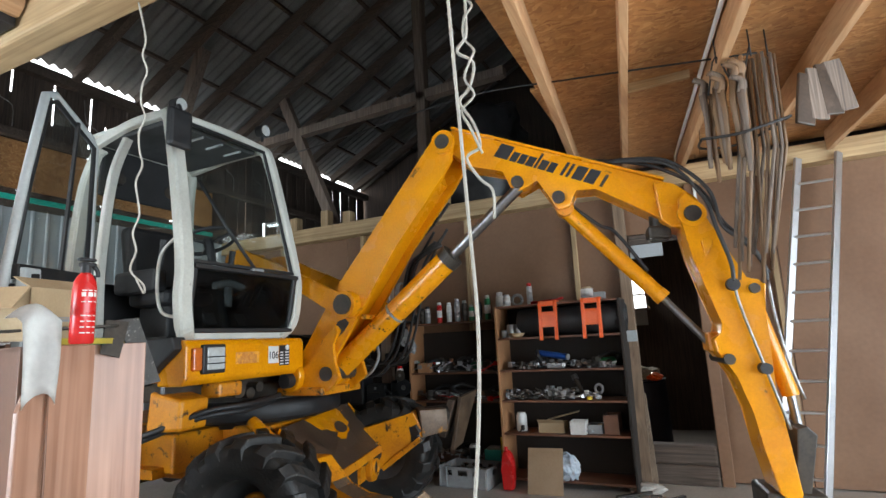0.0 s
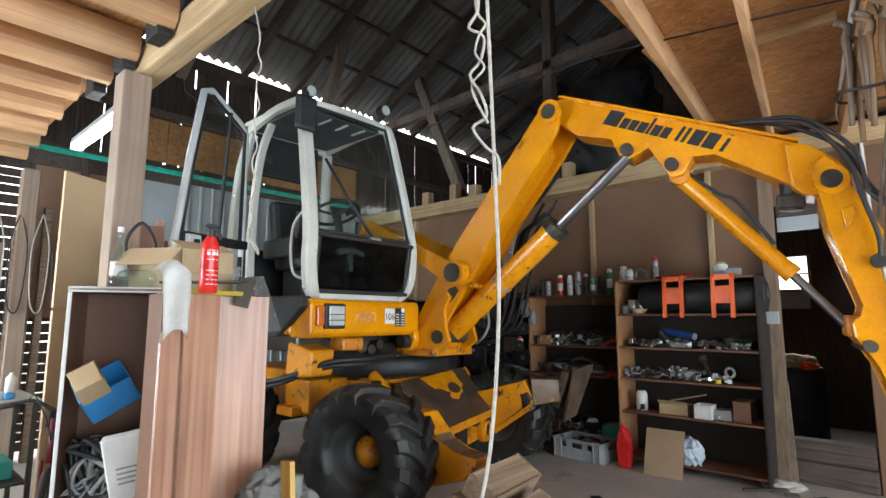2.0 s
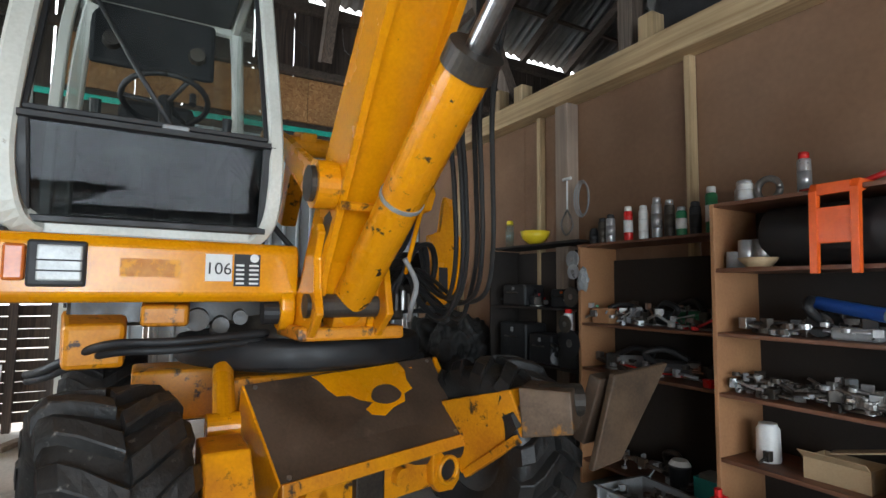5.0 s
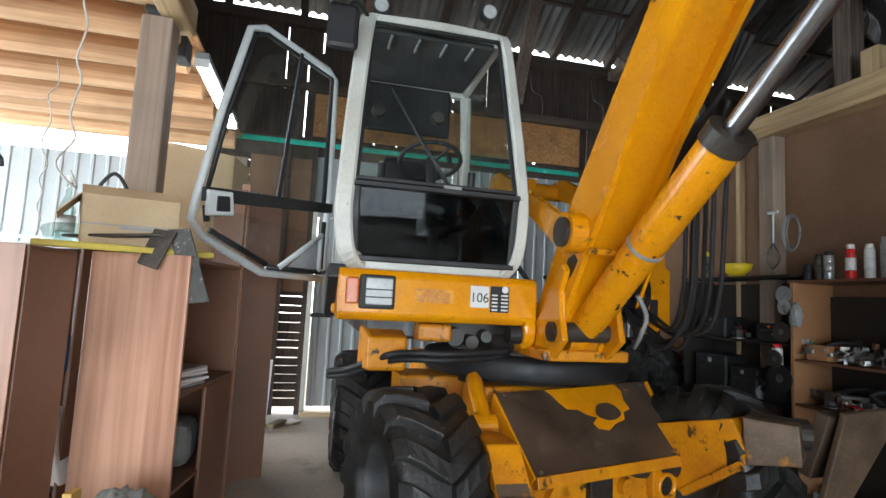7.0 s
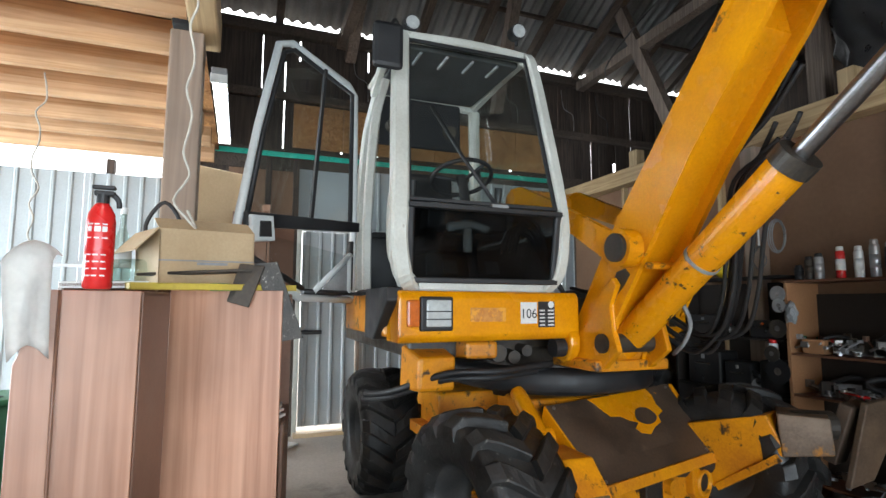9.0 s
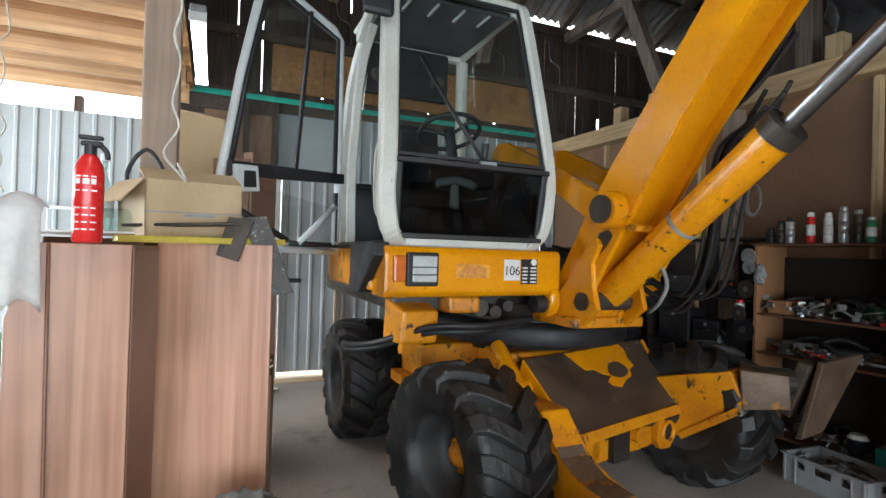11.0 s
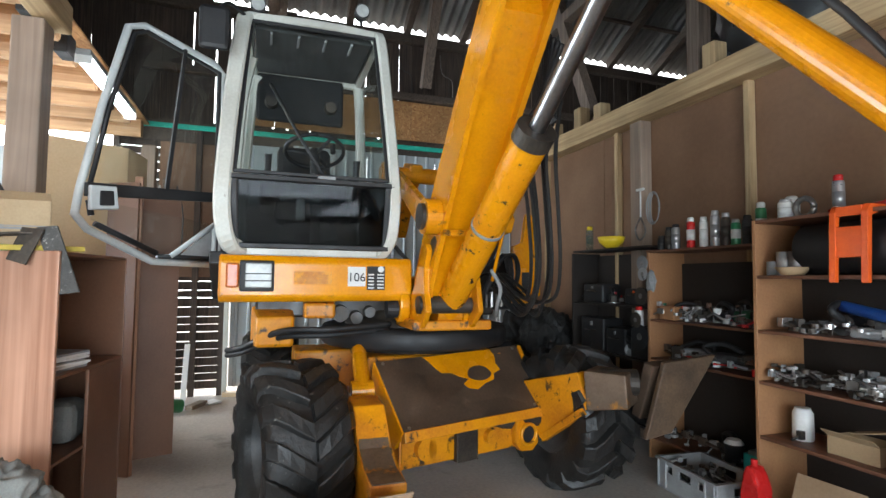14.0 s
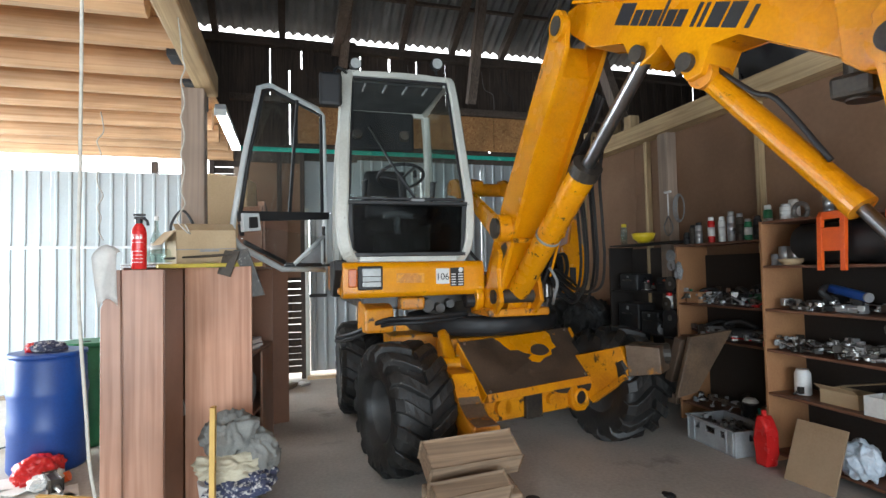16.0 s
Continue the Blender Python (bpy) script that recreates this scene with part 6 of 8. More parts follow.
c2 = empty("cabinet", -3.0, 2.0, 0, "tall brown laminate cabinet, open side stacked with papers", "cabinet", group="laminate cabinets")
Q1, Q2 = (-2.92, 1.665), (-2.785, 2.105)
Q3, Q4 = (-3.62, 2.22), (-3.70, 1.84)
part("front_panel", board(Q1, Q2, 0.018, 0.0, 1.675), LAMINATE, c2, "striped laminate front")
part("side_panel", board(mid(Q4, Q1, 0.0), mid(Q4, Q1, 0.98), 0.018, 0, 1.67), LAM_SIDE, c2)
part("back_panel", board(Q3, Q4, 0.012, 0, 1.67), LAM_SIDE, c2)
for z in (0.06, 0.62, 1.04, 1.655):
    part("shelf", upright(bmesh.new(), [mid(Q2, Q1, 0.03), mid(Q2, Q3, 0.97), mid(Q4, Q3, 0.1), mid(Q1, Q4, 0.05)], z, z + 0.018), LAM_SIDE, c2)
part("edge_panel", board(mid(Q2, Q3, 0.45), mid(Q2, Q3, 0.97), 0.018, 0.0, 1.04), LAM_SIDE, c2)
rp_ = random.Random(3)
c = mid(Q2, Q3, 0.3)
stack = empty("paper_stack", c[0], c[1], 1.06, "untidy stack of papers in the cabinet", "paper")
for k in range(7):
    c = mid(Q2, Q3, 0.3 + 0.03 * rp_.random())
    part("paper", box(bmesh.new(), -0.15, 0.15, -0.1, 0.1, 0, 0.012, 0.001, Matrix.Translation((c[0] - 0.02, c[1] - 0.14, 1.06 + 0.0125 * k)) @ pose(0, 0, 0, 0, 0, -20 + rp_.uniform(-12, 12))), PAPER if k % 3 else GREY, stack)
cloth_in = part("folded_sack", bbox(-3.4, -3.15, 1.92, 2.1, 0.64, 0.86, 0.05), CLOTH)
tagged(cloth_in, "dark folded sack lying in the cabinet", "sack")

c3 = empty("open_cabinet", -3.2, 1.55, 0, "open laminate cabinet full of cables and boxes", "cabinet")
R1, R2 = (-2.98, 1.61), (-3.21, 1.19)
dv = Vector((-0.9, 0.43)) * 0.4
R3, R4 = (R2[0] + dv.x, R2[1] + dv.y), (R1[0] + dv.x, R1[1] + dv.y)
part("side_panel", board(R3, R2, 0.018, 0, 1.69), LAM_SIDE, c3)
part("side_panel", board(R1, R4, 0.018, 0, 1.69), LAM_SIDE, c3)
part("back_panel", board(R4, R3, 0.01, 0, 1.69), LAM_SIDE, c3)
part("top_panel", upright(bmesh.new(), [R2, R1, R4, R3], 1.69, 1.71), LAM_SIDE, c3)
part("edge_strip", board(R2, R1, 0.012, 1.685, 1.715), WHITE, c3, "pale metal edge strip")
part("edge_strip", board(mid(R2, R1, 0.0), mid(R2, R1, 0.04), 0.012, 0.0, 1.685), WHITE, c3)
part("bottom_panel", upright(bmesh.new(), [R2, R1, R4, R3], 0.04, 0.06), LAM_SIDE, c3)


def pt(f, g, z):
    """A place inside the open cabinet: f along its front, g into it."""
    a = mid(R2, R1, f)
    return Vector((a[0] + dv.x * g, a[1] + dv.y * g, z))


bb = empty("plastic_box", *pt(0.6, 0.5, 0.85), "bright blue plastic box tipped on its side", "box")
mb = Matrix.Translation(pt(0.48, 0.3, 1.1)) @ pose(0, 0, 0, 30, -30, 75) @ Matrix.Scale(0.95, 4)
bm = bmesh.new()
for a in ((-0.13, 0.13, -0.1, -0.094, 0, 0.17), (-0.13, 0.13, 0.094, 0.1, 0, 0.17), (-0.13, -0.124, -0.1, 0.1, 0, 0.17), (0.124, 0.13, -0.1, 0.1, 0, 0.17), (-0.13, 0.13, -0.1, 0.1, 0, 0.006)):
    box(bm, *a, 0.0, mb)
part("body", bm, SKY_BLUE, bb)
part("carton_flap", box(bmesh.new(), -0.115, 0.02, -0.085, 0.085, 0.1, 0.26, 0.004, mb @ pose(0, 0, 0, 6, 0, 0)), CARDBOARD, bb, "brown carton in the box")
pb = empty("paper_bag", *pt(0.8, 0.2, 0.55), "white printed paper bag among the cables", "bag")
mb = Matrix.Translation(pt(0.8, 0.1, 0.62)) @ pose(0, 0, 0, 8, -10, 62) @ Matrix.Scale(1.3, 4)
part("bag_body", box(bmesh.new(), -0.09, 0.09, -0.03, 0.03, 0, 0.26, 0.012, mb), PAPER, pb)
for k in range(4):
    part("print_bar", box(bmesh.new(), -0.05, 0.04 - 0.01 * k, -0.034, -0.031, 0.13 - 0.02 * k, 0.137 - 0.02 * k, 0.0, mb), GREY, pb)
rc = random.Random(12)
for k in range(22):
    pts = [pt(rc.uniform(0.08, 0.85), rc.uniform(0.02, 0.5), rc.uniform(0.4, 0.92)) for _ in range(6)]
    o = part("cable", btube(pts, 0.008 + 0.004 * (k % 2), 6, smooth_steps=6), RUBBER if k % 3 else GREY)
    tagged(o, "tangled black cable in the open cabinet", "cable", "cables")
o = part("sack", box(bmesh.new(), -0.16, 0.16, -0.14, 0.14, 0, 0.3, 0.09, Matrix.Translation(pt(0.5, 0.55, 0.06)) @ pose(0, 0, 0, 0, 0, 64)), BEIGE)
tagged(o, "pale crumpled sack in the cabinet bottom", "sack")

# things on top of the cabinets
fe = empty("fire_extinguisher", -2.33, 1.527, 1.66, "red fire extinguisher with black head and white print", "extinguisher")
ex_, ey_ = -2.33, 1.527
bm = lathe(bmesh.new(), [(0.034, 0), (0.04, 0.008), (0.04, 0.205), (0.036, 0.232), (0.024, 0.255), (0.015, 0.268)], Matrix.Translation((ex_, ey_, 1.662)), 32)
cylb = part("cylinder", bm, RED, fe)
part("neck", bcyl((ex_, ey_, 1.925), (ex_, ey_, 1.955), 0.018, seg=16), BLACK, fe)
bm = box(bmesh.new(), ex_ - 0.015, ex_ + 0.015, ey_ - 0.024, ey_ + 0.034, 1.95, 1.967, 0.007)
box(bm, ex_ - 0.011, ex_ + 0.011, ey_ - 0.03, ey_ + 0.034, 1.971, 1.984, 0.005)
tube(bm, [(ex_, ey_ + 0.022, 1.96), (ex_, ey_ + 0.042, 1.94), (ex_, ey_ + 0.046, 1.915)], 0.008, 8, smooth_steps=3)
part("valve_head", bm, BLACK, fe)
for k in range(7):
    hh = 1.70 + 0.021 * k + (0.03 if k > 3 else 0)
    for j in range(3):
        a0 = 0.02 - 0.75 + 0.52 * j
        a1 = a0 + (0.34 if (k + j) % 3 else 0.42)
        bm = bmesh.new()
        n = 4
        lo = [bm.verts.new((ex_ + 0.0408 * math.cos(a0 + (a1 - a0) * i / n), ey_ + 0.0408 * math.sin(a0 + (a1 - a0) * i / n), hh)) for i in range(n + 1)]
        hi = [bm.verts.new((v.co.x, v.co.y, hh + (0.016 if k == 5 else 0.004))) for v in lo]
        for i in range(n):
            bm.faces.new((lo[i], lo[i + 1], hi[i + 1], hi[i]))
        part("print_bar", bm, WHITE, cylb)
bx = empty("cardboard_box", -3.1, 1.78, 1.68, "open brown cardboard box with a torn flap", "box")
mb = Matrix.Translation((-3.13, 1.735, 1.705)) @ pose(0, 0, 0, 1.5, 1.5, 22)
bm = bmesh.new()
w, d, h, t = 0.2, 0.19, 0.235, 0.006
for a in ((-d, d, -w, -w + t, 0, h), (-d, d, w - t, w, 0, h), (-d, -d + t, -w, w, 0, h), (d - t, d, -w, w, 0, h), (-d, d, -w, w, 0, t)):
    part("side" if a[5] > t else "bottom", box(bmesh.new(), *a, 0.0, mb), CARDBOARD, bx)
part("flap", box(bmesh.new(), 0, 0.1, -w, w, 0, 0.005, 0.0, mb @ pose(d, 0, h, 0, -150, 0)), CARDBOARD, bx)
part("flap", box(bmesh.new(), -0.13, 0, -d, d, 0, 0.005, 0.0, mb @ pose(0, -w, h, 0, 0, 90) @ pose(0, 0, 0, 0, -48, 0)), CARDBOARD, bx)
part("flap", box(bmesh.new(), -0.12, 0, -w, w, 0, 0.005, 0.0, mb @ pose(-d, 0, h, 0, -30, 0)), CARDBOARD, bx)
for k in range(2):
    part("print_bar", box(bmesh.new(), d, d + 0.001, -0.05, 0.08, 0.05 + 0.035 * k, 0.062 + 0.035 * k, 0.0, mb), GREY, bx)
part("tape", box(bmesh.new(), d, d + 0.0012, -w, w, 0.1, 0.106, 0.0, mb), GREY, bx)
sl = empty("spirit_level", -2.7, 1.8, 1.68, "bright yellow spirit level lying on the cabinets", "tool")
m, l = along((-2.62, 1.56, 1.682), (-2.94, 2.16, 1.69))
part("rail", box(bmesh.new(), -0.022, 0.022, -0.01, 0.01, 0, l, 0.003, m), surf("dusty_yellow_enamel", (0.5, 0.38, 0.05), (0.36, 0.27, 0.05), 8, (0.5, 0.7), bump=0.05), sl)
part("vial", box(bmesh.new(), -0.012, 0.012, -0.012, 0.012, l * 0.45, l * 0.55, 0.003, m), GREEN, sl)
for pts, mt in ((((-2.81, 2.03, 1.78), (-2.835, 1.93, 1.79), (-2.795, 1.885, 1.63), (-2.78, 1.97, 1.605)), STEEL_DARK), (((-2.815, 2.08, 1.80), (-2.84, 1.985, 1.79), (-2.80, 2.10, 1.46), (-2.785, 2.195, 1.475)), GRITTY), (((-2.83, 2.03, 1.765), (-2.97, 1.59, 1.745), (-2.93, 1.53, 1.745), (-2.80, 1.93, 1.765)), STEEL_DARK)):
    o = part("rubber_strip", quad_slab(*pts, 0.012, 0.003), mt)
    tagged(o, "gritty dark rubber strip hanging over the cabinet edge", "strip", "rubber strips")
BX, BY = -3.23, 1.42
bt = empty("glass_bottle", BX, BY, 1.711, "clear glass bottle with a white label", "bottle")
bm = lathe(bmesh.new(), [(0.036, 0), (0.04, 0.01), (0.04, 0.17), (0.03, 0.21), (0.014, 0.25), (0.013, 0.32), (0.016, 0.325)], Matrix.Translation((BX, BY, 1.711)), 24)
part("bottle_body", bm, BOTTLE, bt)
part("bottle_label", lathe(bmesh.new(), [(0.0405, 0.07), (0.0408, 0.07), (0.0408, 0.15), (0.0405, 0.15)], Matrix.Translation((BX, BY, 1.711)), 24), PAPER, bt)
part("cap", bcyl((BX, BY, 2.03), (BX, BY, 2.06), 0.016, seg=14), WHITE, bt)
o = part("dust_mask", box(bmesh.new(), -0.08, 0.08, -0.07, 0.07, 0, 0.18, 0.05, Matrix.Translation((-3.36, 1.58, 1.711))), BLACK)
tube_ = btube([(-3.36, 1.52, 1.84), (-3.36, 1.49, 2.0), (-3.36, 1.57, 2.12), (-3.36, 1.65, 2.0), (-3.36, 1.63, 1.86)], 0.01, 8, smooth_steps=5)
part("strap", tube_, BLACK, o)
tagged(o, "black rubber mask with a strap", "mask")
o = part("plastic_bag", box(bmesh.new(), -0.1, 0.1, -0.12, 0.12, 0, 0.1, 0.045, Matrix.Translation((-3.14, 1.5, 1.711)) @ pose(0, 0, 0, 0, 0, 64)), BOTTLE)
tagged(o, "clear crumpled plastic bag", "bag")
# white cloth hanging over the broken corner
bm = bmesh.new()
n, k = 6, 12
vs = []
for i in range(n + 1):
    row = []
    for j in range(k + 1):
        u, v = i / n, j / k
        wd = 0.13 - 0.03 * v
        yy = 1.36 + (u - 0.5) * wd + 0.02 * v
        zz = 1.755 + 0.05 * math.sin(3 * u) - max(0, v - 0.2) * 0.38
        xx = -2.38 + min(v, 0.25) * 0.34 + 0.012 * math.sin(6 * u + 4 * v) + 0.012
        row.append(bm.verts.new((xx, yy, zz)))
    vs.append(row)
for i in range(n):
    for j in range(k):
        bm.faces.new((vs[i][j], vs[i + 1][j], vs[i + 1][j + 1], vs[i][j + 1])).smooth = True
bmesh.ops.solidify(bm, geom=list(bm.faces), thickness=0.004)
tagged(part("white_rag", bm, PAPER), "white rag hanging over the cabinet corner", "rag")
tagged(part("brown_cord", btube([(-2.345, 1.43, 1.66), (-2.335, 1.435, 1.3), (-2.335, 1.44, 0.8), (-2.33, 1.445, 0.35), (-2.33, 1.455, 0.3), (-2.335, 1.435, 0.27)], 0.005, 6), LAM_SIDE), "thin brown cord hanging down the cabinet front", "cord")

# rags piled in a bucket with a yellow timber
bk = empty("bucket", -2.5, 1.98, 0, "white plastic bucket under the rags", "bucket")
part("bucket_body", lathe(bmesh.new(), [(0.13, 0), (0.17, 0.33), (0.175, 0.36), (0.165, 0.36)], Matrix.Translation((-2.5, 1.98, 0)), 28), WHITE, bk)


def rag(name, x, y, z, rx, ry, rz, seed, material, label):
    bm = bmesh.new()
    bmesh.ops.create_icosphere(bm, subdivisions=5, radius=1.0)
    for v in bm.verts:
        c = v.co.copy()
        q = c + 0.35 * Vector((noise.noise(c * 2 + Vector((seed, 0, 0))), noise.noise(c * 2 + Vector((0, seed, 3))), noise.noise(c * 2 + Vector((5, 0, seed)))))
        d = 0.95 + 0.3 * noise.noise(q * 1.6 + Vector((seed, 0, 0))) - 0.34 * abs(noise.noise(q * 2.6 + Vector((0, seed, 0)))) - 0.16 * abs(noise.noise(q * 6)) + 0.2
        v.co = Vector((x + c.x * rx * d, y + c.y * ry * d, z + max(c.z, -0.75) * rz * d))
    return tagged(part(name, bm, material, smooth=True), label, "rag", "rags")


rag("rag", -2.51, 2.0, 0.6, 0.13, 0.16, 0.15, 1.3, CLOTH, "crumpled grey cloth on top of the pile")
rag("rag", -2.5, 2.14, 0.47, 0.13, 0.14, 0.15, 4.3, CLOTH, "grey knitted cloth hanging down the pile")
rag("rag", -2.43, 2.0, 0.46, 0.15, 0.19, 0.08, 6.1, CLOTH_CREAM, "cream woollen cloth in the pile")
rag("rag", -2.42, 2.06, 0.36, 0.16, 0.2, 0.1, 9.4, CLOTH_NAVY, "navy cloth with a white print")
m, l = along((-2.17, 1.93, 0.0), (-2.25, 1.93, 0.86))
tagged(part("timber", box(bmesh.new(), -0.014, 0.014, -0.042, 0.042, 0, l, 0.003, m), YWOOD), "yellow timber batten leaning on the rags", "timber")

# ---------------------------------------------------------------- behind the cabinets
tc_ = empty("tall_cabinet", -4.7, 1.6, 0, "tall beige wardrobe cabinet behind the post", "cabinet")
F1, F2 = (-4.56, 1.42), (-4.86, 1.94)
part("door", board(F1, mid(F1, F2, 0.97), 0.02, 1.62, 2.64), BEIGE, tc_)
part("door", board(F1, mid(F1, F2, 0.97), 0.02, 0.05, 1.6), BEIGE, tc_)
part("body", upright(bmesh.new(), [(-4.6, 1.42), (-4.885, 1.93), (-5.3, 2.0), (-5.2, 1.66)], 0, 2.65), BEIGE, tc_)
for k, (p, q, h) in enumerate((((-4.6, 1.86), (-4.48, 2.1), 2.3), ((-4.52, 2.06), (-4.5, 2.12), 2.35))):
    o = part("wood_sheet", board(p, q, 0.02, 0, h), LAM_SIDE if k == 0 else LAMINATE)
    tagged(o, "brown laminate board leaning behind the cabinets", "board", "leaning boards")
wb = empty("work_table", -5.3, 1.35, 0, "small grey metal work table with oily tools", "table")
part("tabletop", bbox(-5.75, -5.0, 1.0, 1.5, 0.9, 0.93, 0.004), SHEET, wb)
for x in (-5.72, -5.06):
    for y in (1.02, 1.45):
        part("leg", bbox(x, x + 0.035, y, y + 0.035, 0, 0.9), STEEL_DARK, wb)
part("shelf", bbox(-5.7, -5.04, 1.04, 1.46, 0.3, 0.32), STEEL_DARK, wb)
for k, (x, y, m, h) in enumerate(((-5.2, 1.2, BLUE, 0.2), (-5.15, 1.32, SKY_BLUE, 0.05), (-5.35, 1.1, RED, 0.1), (-5.5, 1.25, TEAL, 0.12), (-5.6, 1.4, WHITE, 0.16))):
    o = part("bottle", lathe(bmesh.new(), [(0.035, 0), (0.04, 0.01), (0.038, h * 0.75), (0.015, h * 0.9), (0.015, h)], Matrix.Translation((x, y, 0.931)), 14), m)
    tagged(o, "small plastic bottle on the work table", "bottle", "table bottles")
o = part("tool_box", bbox(-5.6, -5.2, 1.1, 1.4, 0.321, 0.45, 0.01), TEAL)
tagged(o, "green toolbox on the table's lower shelf", "toolbox")
for k in range(5):
    o = part("timber_offcut", bbox(-7.3, -7.2, 1.3 + 0.13 * k, 1.37 + 0.13 * k, 0, 2.2 + 0.15 * k, 0.004), POST_WOOD if k % 2 else WEATHERED)
    tagged(o, "upright timber offcut against the slats", "timber", "timber offcuts")
for k in range(4):
    y = 1.4 + 0.2 * k
    o = part("wire_loop", btube([(-7.15, y, 2.7), (-7.12, y - 0.08, 2.3), (-7.12, y - 0.05, 1.7), (-7.12, y + 0.05, 1.65), (-7.13, y + 0.08, 2.3), (-7.15, y, 2.7)], 0.008, 6, smooth_steps=5), BLACK if k % 2 else CORD)
    tagged(o, "hank of cable hung on the slats", "cable", "hung cables")

# bicycle behind the cabinets
bi = empty("bicycle", -4.3, 1.3, 0, "maroon bicycle with black handlebar and cables", "bicycle")
d = Vector((-0.93, 0.3, 0)).normalized()
o0 = Vector((-3.87, 1.32, 0))


def bp_(a, z, s=0.0):
    return o0 + d * a + Vector((-d.y, d.x, 0)) * s + Vector((0, 0, z))


for a in (0.0, 0.98):
    ring = [bp_(a + 0.3 * math.cos(2 * math.pi * k / 32), 0.33 + 0.3 * math.sin(2 * math.pi * k / 32)) for k in range(33)]
    wv = part("bike_wheel", btube(ring, 0.022, 8), RUBBER, bi)
    bm = bmesh.new()
    for k in range(14):
        tube(bm, [bp_(a, 0.33), bp_(a + 0.28 * math.cos(2 * math.pi * k / 14), 0.33 + 0.28 * math.sin(2 * math.pi * k / 14))], 0.0015, 4)
    part("spokes", bm, STEEL, wv)
bm = bmesh.new()
for p, q, r in (((0.12, 0.85), (0.55, 0.35), 0.017), ((0.14, 0.78), (0.6, 0.72), 0.016), ((0.62, 0.8), (0.55, 0.35), 0.016), ((0.55, 0.35), (0.98, 0.33), 0.01), ((0.6, 0.7), (0.98, 0.33), 0.01), ((0.16, 0.92), (0.1, 0.66), 0.02)):
    tube(bm, [bp_(*p), bp_(*q)], r, 10)
part("frame", bm, MAROON, bi)
bm = bmesh.new()
for s in (-0.04, 0.04):
    tube(bm, [bp_(0.1, 0.68, s), bp_(0.03, 0.5, s), bp_(0, 0.33, s)], 0.011, 8)
part("fork", bm, MAROON, bi)
part("handlebar", btube([bp_(0.24, 1.0, -0.3), bp_(0.2, 1.03, -0.12), bp_(0.17, 0.97, 0), bp_(0.2, 1.03, 0.12), bp_(0.24, 1.0, 0.3)], 0.013, 8, smooth_steps=4), BLACK, bi)
for s in (-1, 1):
    part("grip", btube([bp_(0.22, 1.015, s * 0.2), bp_(0.25, 0.995, s * 0.32)], 0.018, 8), RUBBER, bi)
    part("brake_cable", btube([bp_(0.2, 1.02, s * 0.15), bp_(0.05, 1.08, s * 0.1), bp_(0.0, 0.95, s * 0.03), bp_(0.08, 0.8, 0)], 0.004, 6, smooth_steps=5), BLACK, bi)
part("saddle", box(bmesh.new(), -0.12, 0.12, -0.06, 0.06, 0, 0.05, 0.02, Matrix.Translation(bp_(0.64, 0.83)) @ pose(0, 0, 0, 0, 0, math.degrees(math.atan2(d.y, d.x)))), BLACK, bi)

# ---------------------------------------------------------------- barrels and floor clutter
def barrel(x, y, r, h, material, label):
    b = empty("barrel", x, y, 0, label, "barrel", "barrels")
    prof = [(r * 0.94, 0), (r, 0.03), (r * 0.985, h * 0.3), (r * 1.01, h * 0.34), (r * 1.01, h * 0.4), (r * 0.985, h * 0.44), (r * 0.985, h * 0.62), (r * 1.015, h * 0.66), (r * 1.015, h * 0.7), (r * 0.98, h * 0.74), (r * 0.96, h * 0.95), (r * 0.9, h)]
    part("barrel_body", lathe(bmesh.new(), prof, Matrix.Translation((x, y, 0)), 40), material, b)
    part("barrel_rim", lathe(bmesh.new(), [(r * 0.9, h - 0.02), (r * 0.98, h - 0.015), (r * 0.98, h + 0.02), (r * 0.9, h + 0.02)], Matrix.Translation((x, y, 0)), 40), material, b)
    part("bung", bcyl((x + 0.1, y, h), (x + 0.1, y, h + 0.025), 0.035, seg=14), BLACK, b)
    return b


barrel(-4.32, 0.34, 0.29, 0.97, BLUE, "blue plastic drum with rags on top")
barrel(-5.0, 0.44, 0.27, 0.97, GREEN, "green plastic drum behind the blue one")
rag("rag", -4.27, 0.36, 1.03, 0.1, 0.13, 0.05, 12.0, CLOTH_NAVY, "crumpled printed wrapper on the drum")
rag("rag", -4.29, 0.24, 1.02, 0.06, 0.06, 0.05, 2.0, RED, "red plastic scrap on the drum")
o = part("jerrycan", bbox(-5.4, -5.25, 0.66, 0.86, 0, 0.32, 0.03), YPLASTIC)
tagged(o, "yellow jerrycan on the floor", "jerrycan")
tagged(part("cable_coil", btube([(-7.2, 0.75, 0.9), (-7.2, 0.6, 1.0), (-7.2, 0.5, 0.8), (-7.2, 0.6, 0.62), (-7.2, 0.72, 0.75), (-7.2, 0.58, 0.95), (-7.2, 0.52, 0.7), (-7.2, 0.66, 0.6)], 0.012, 8, smooth_steps=6), RUBBER), "black cable coil hung on the metal wall", "cable")
rag("wrapper", -3.95, 0.42, 0.08, 0.18, 0.16, 0.12, 5.5, RED, "red and white torn packaging on the floor")
rag("wrapper", -3.82, 0.52, 0.05, 0.15, 0.1, 0.06, 7.5, PAPER, "white torn packaging on the floor")
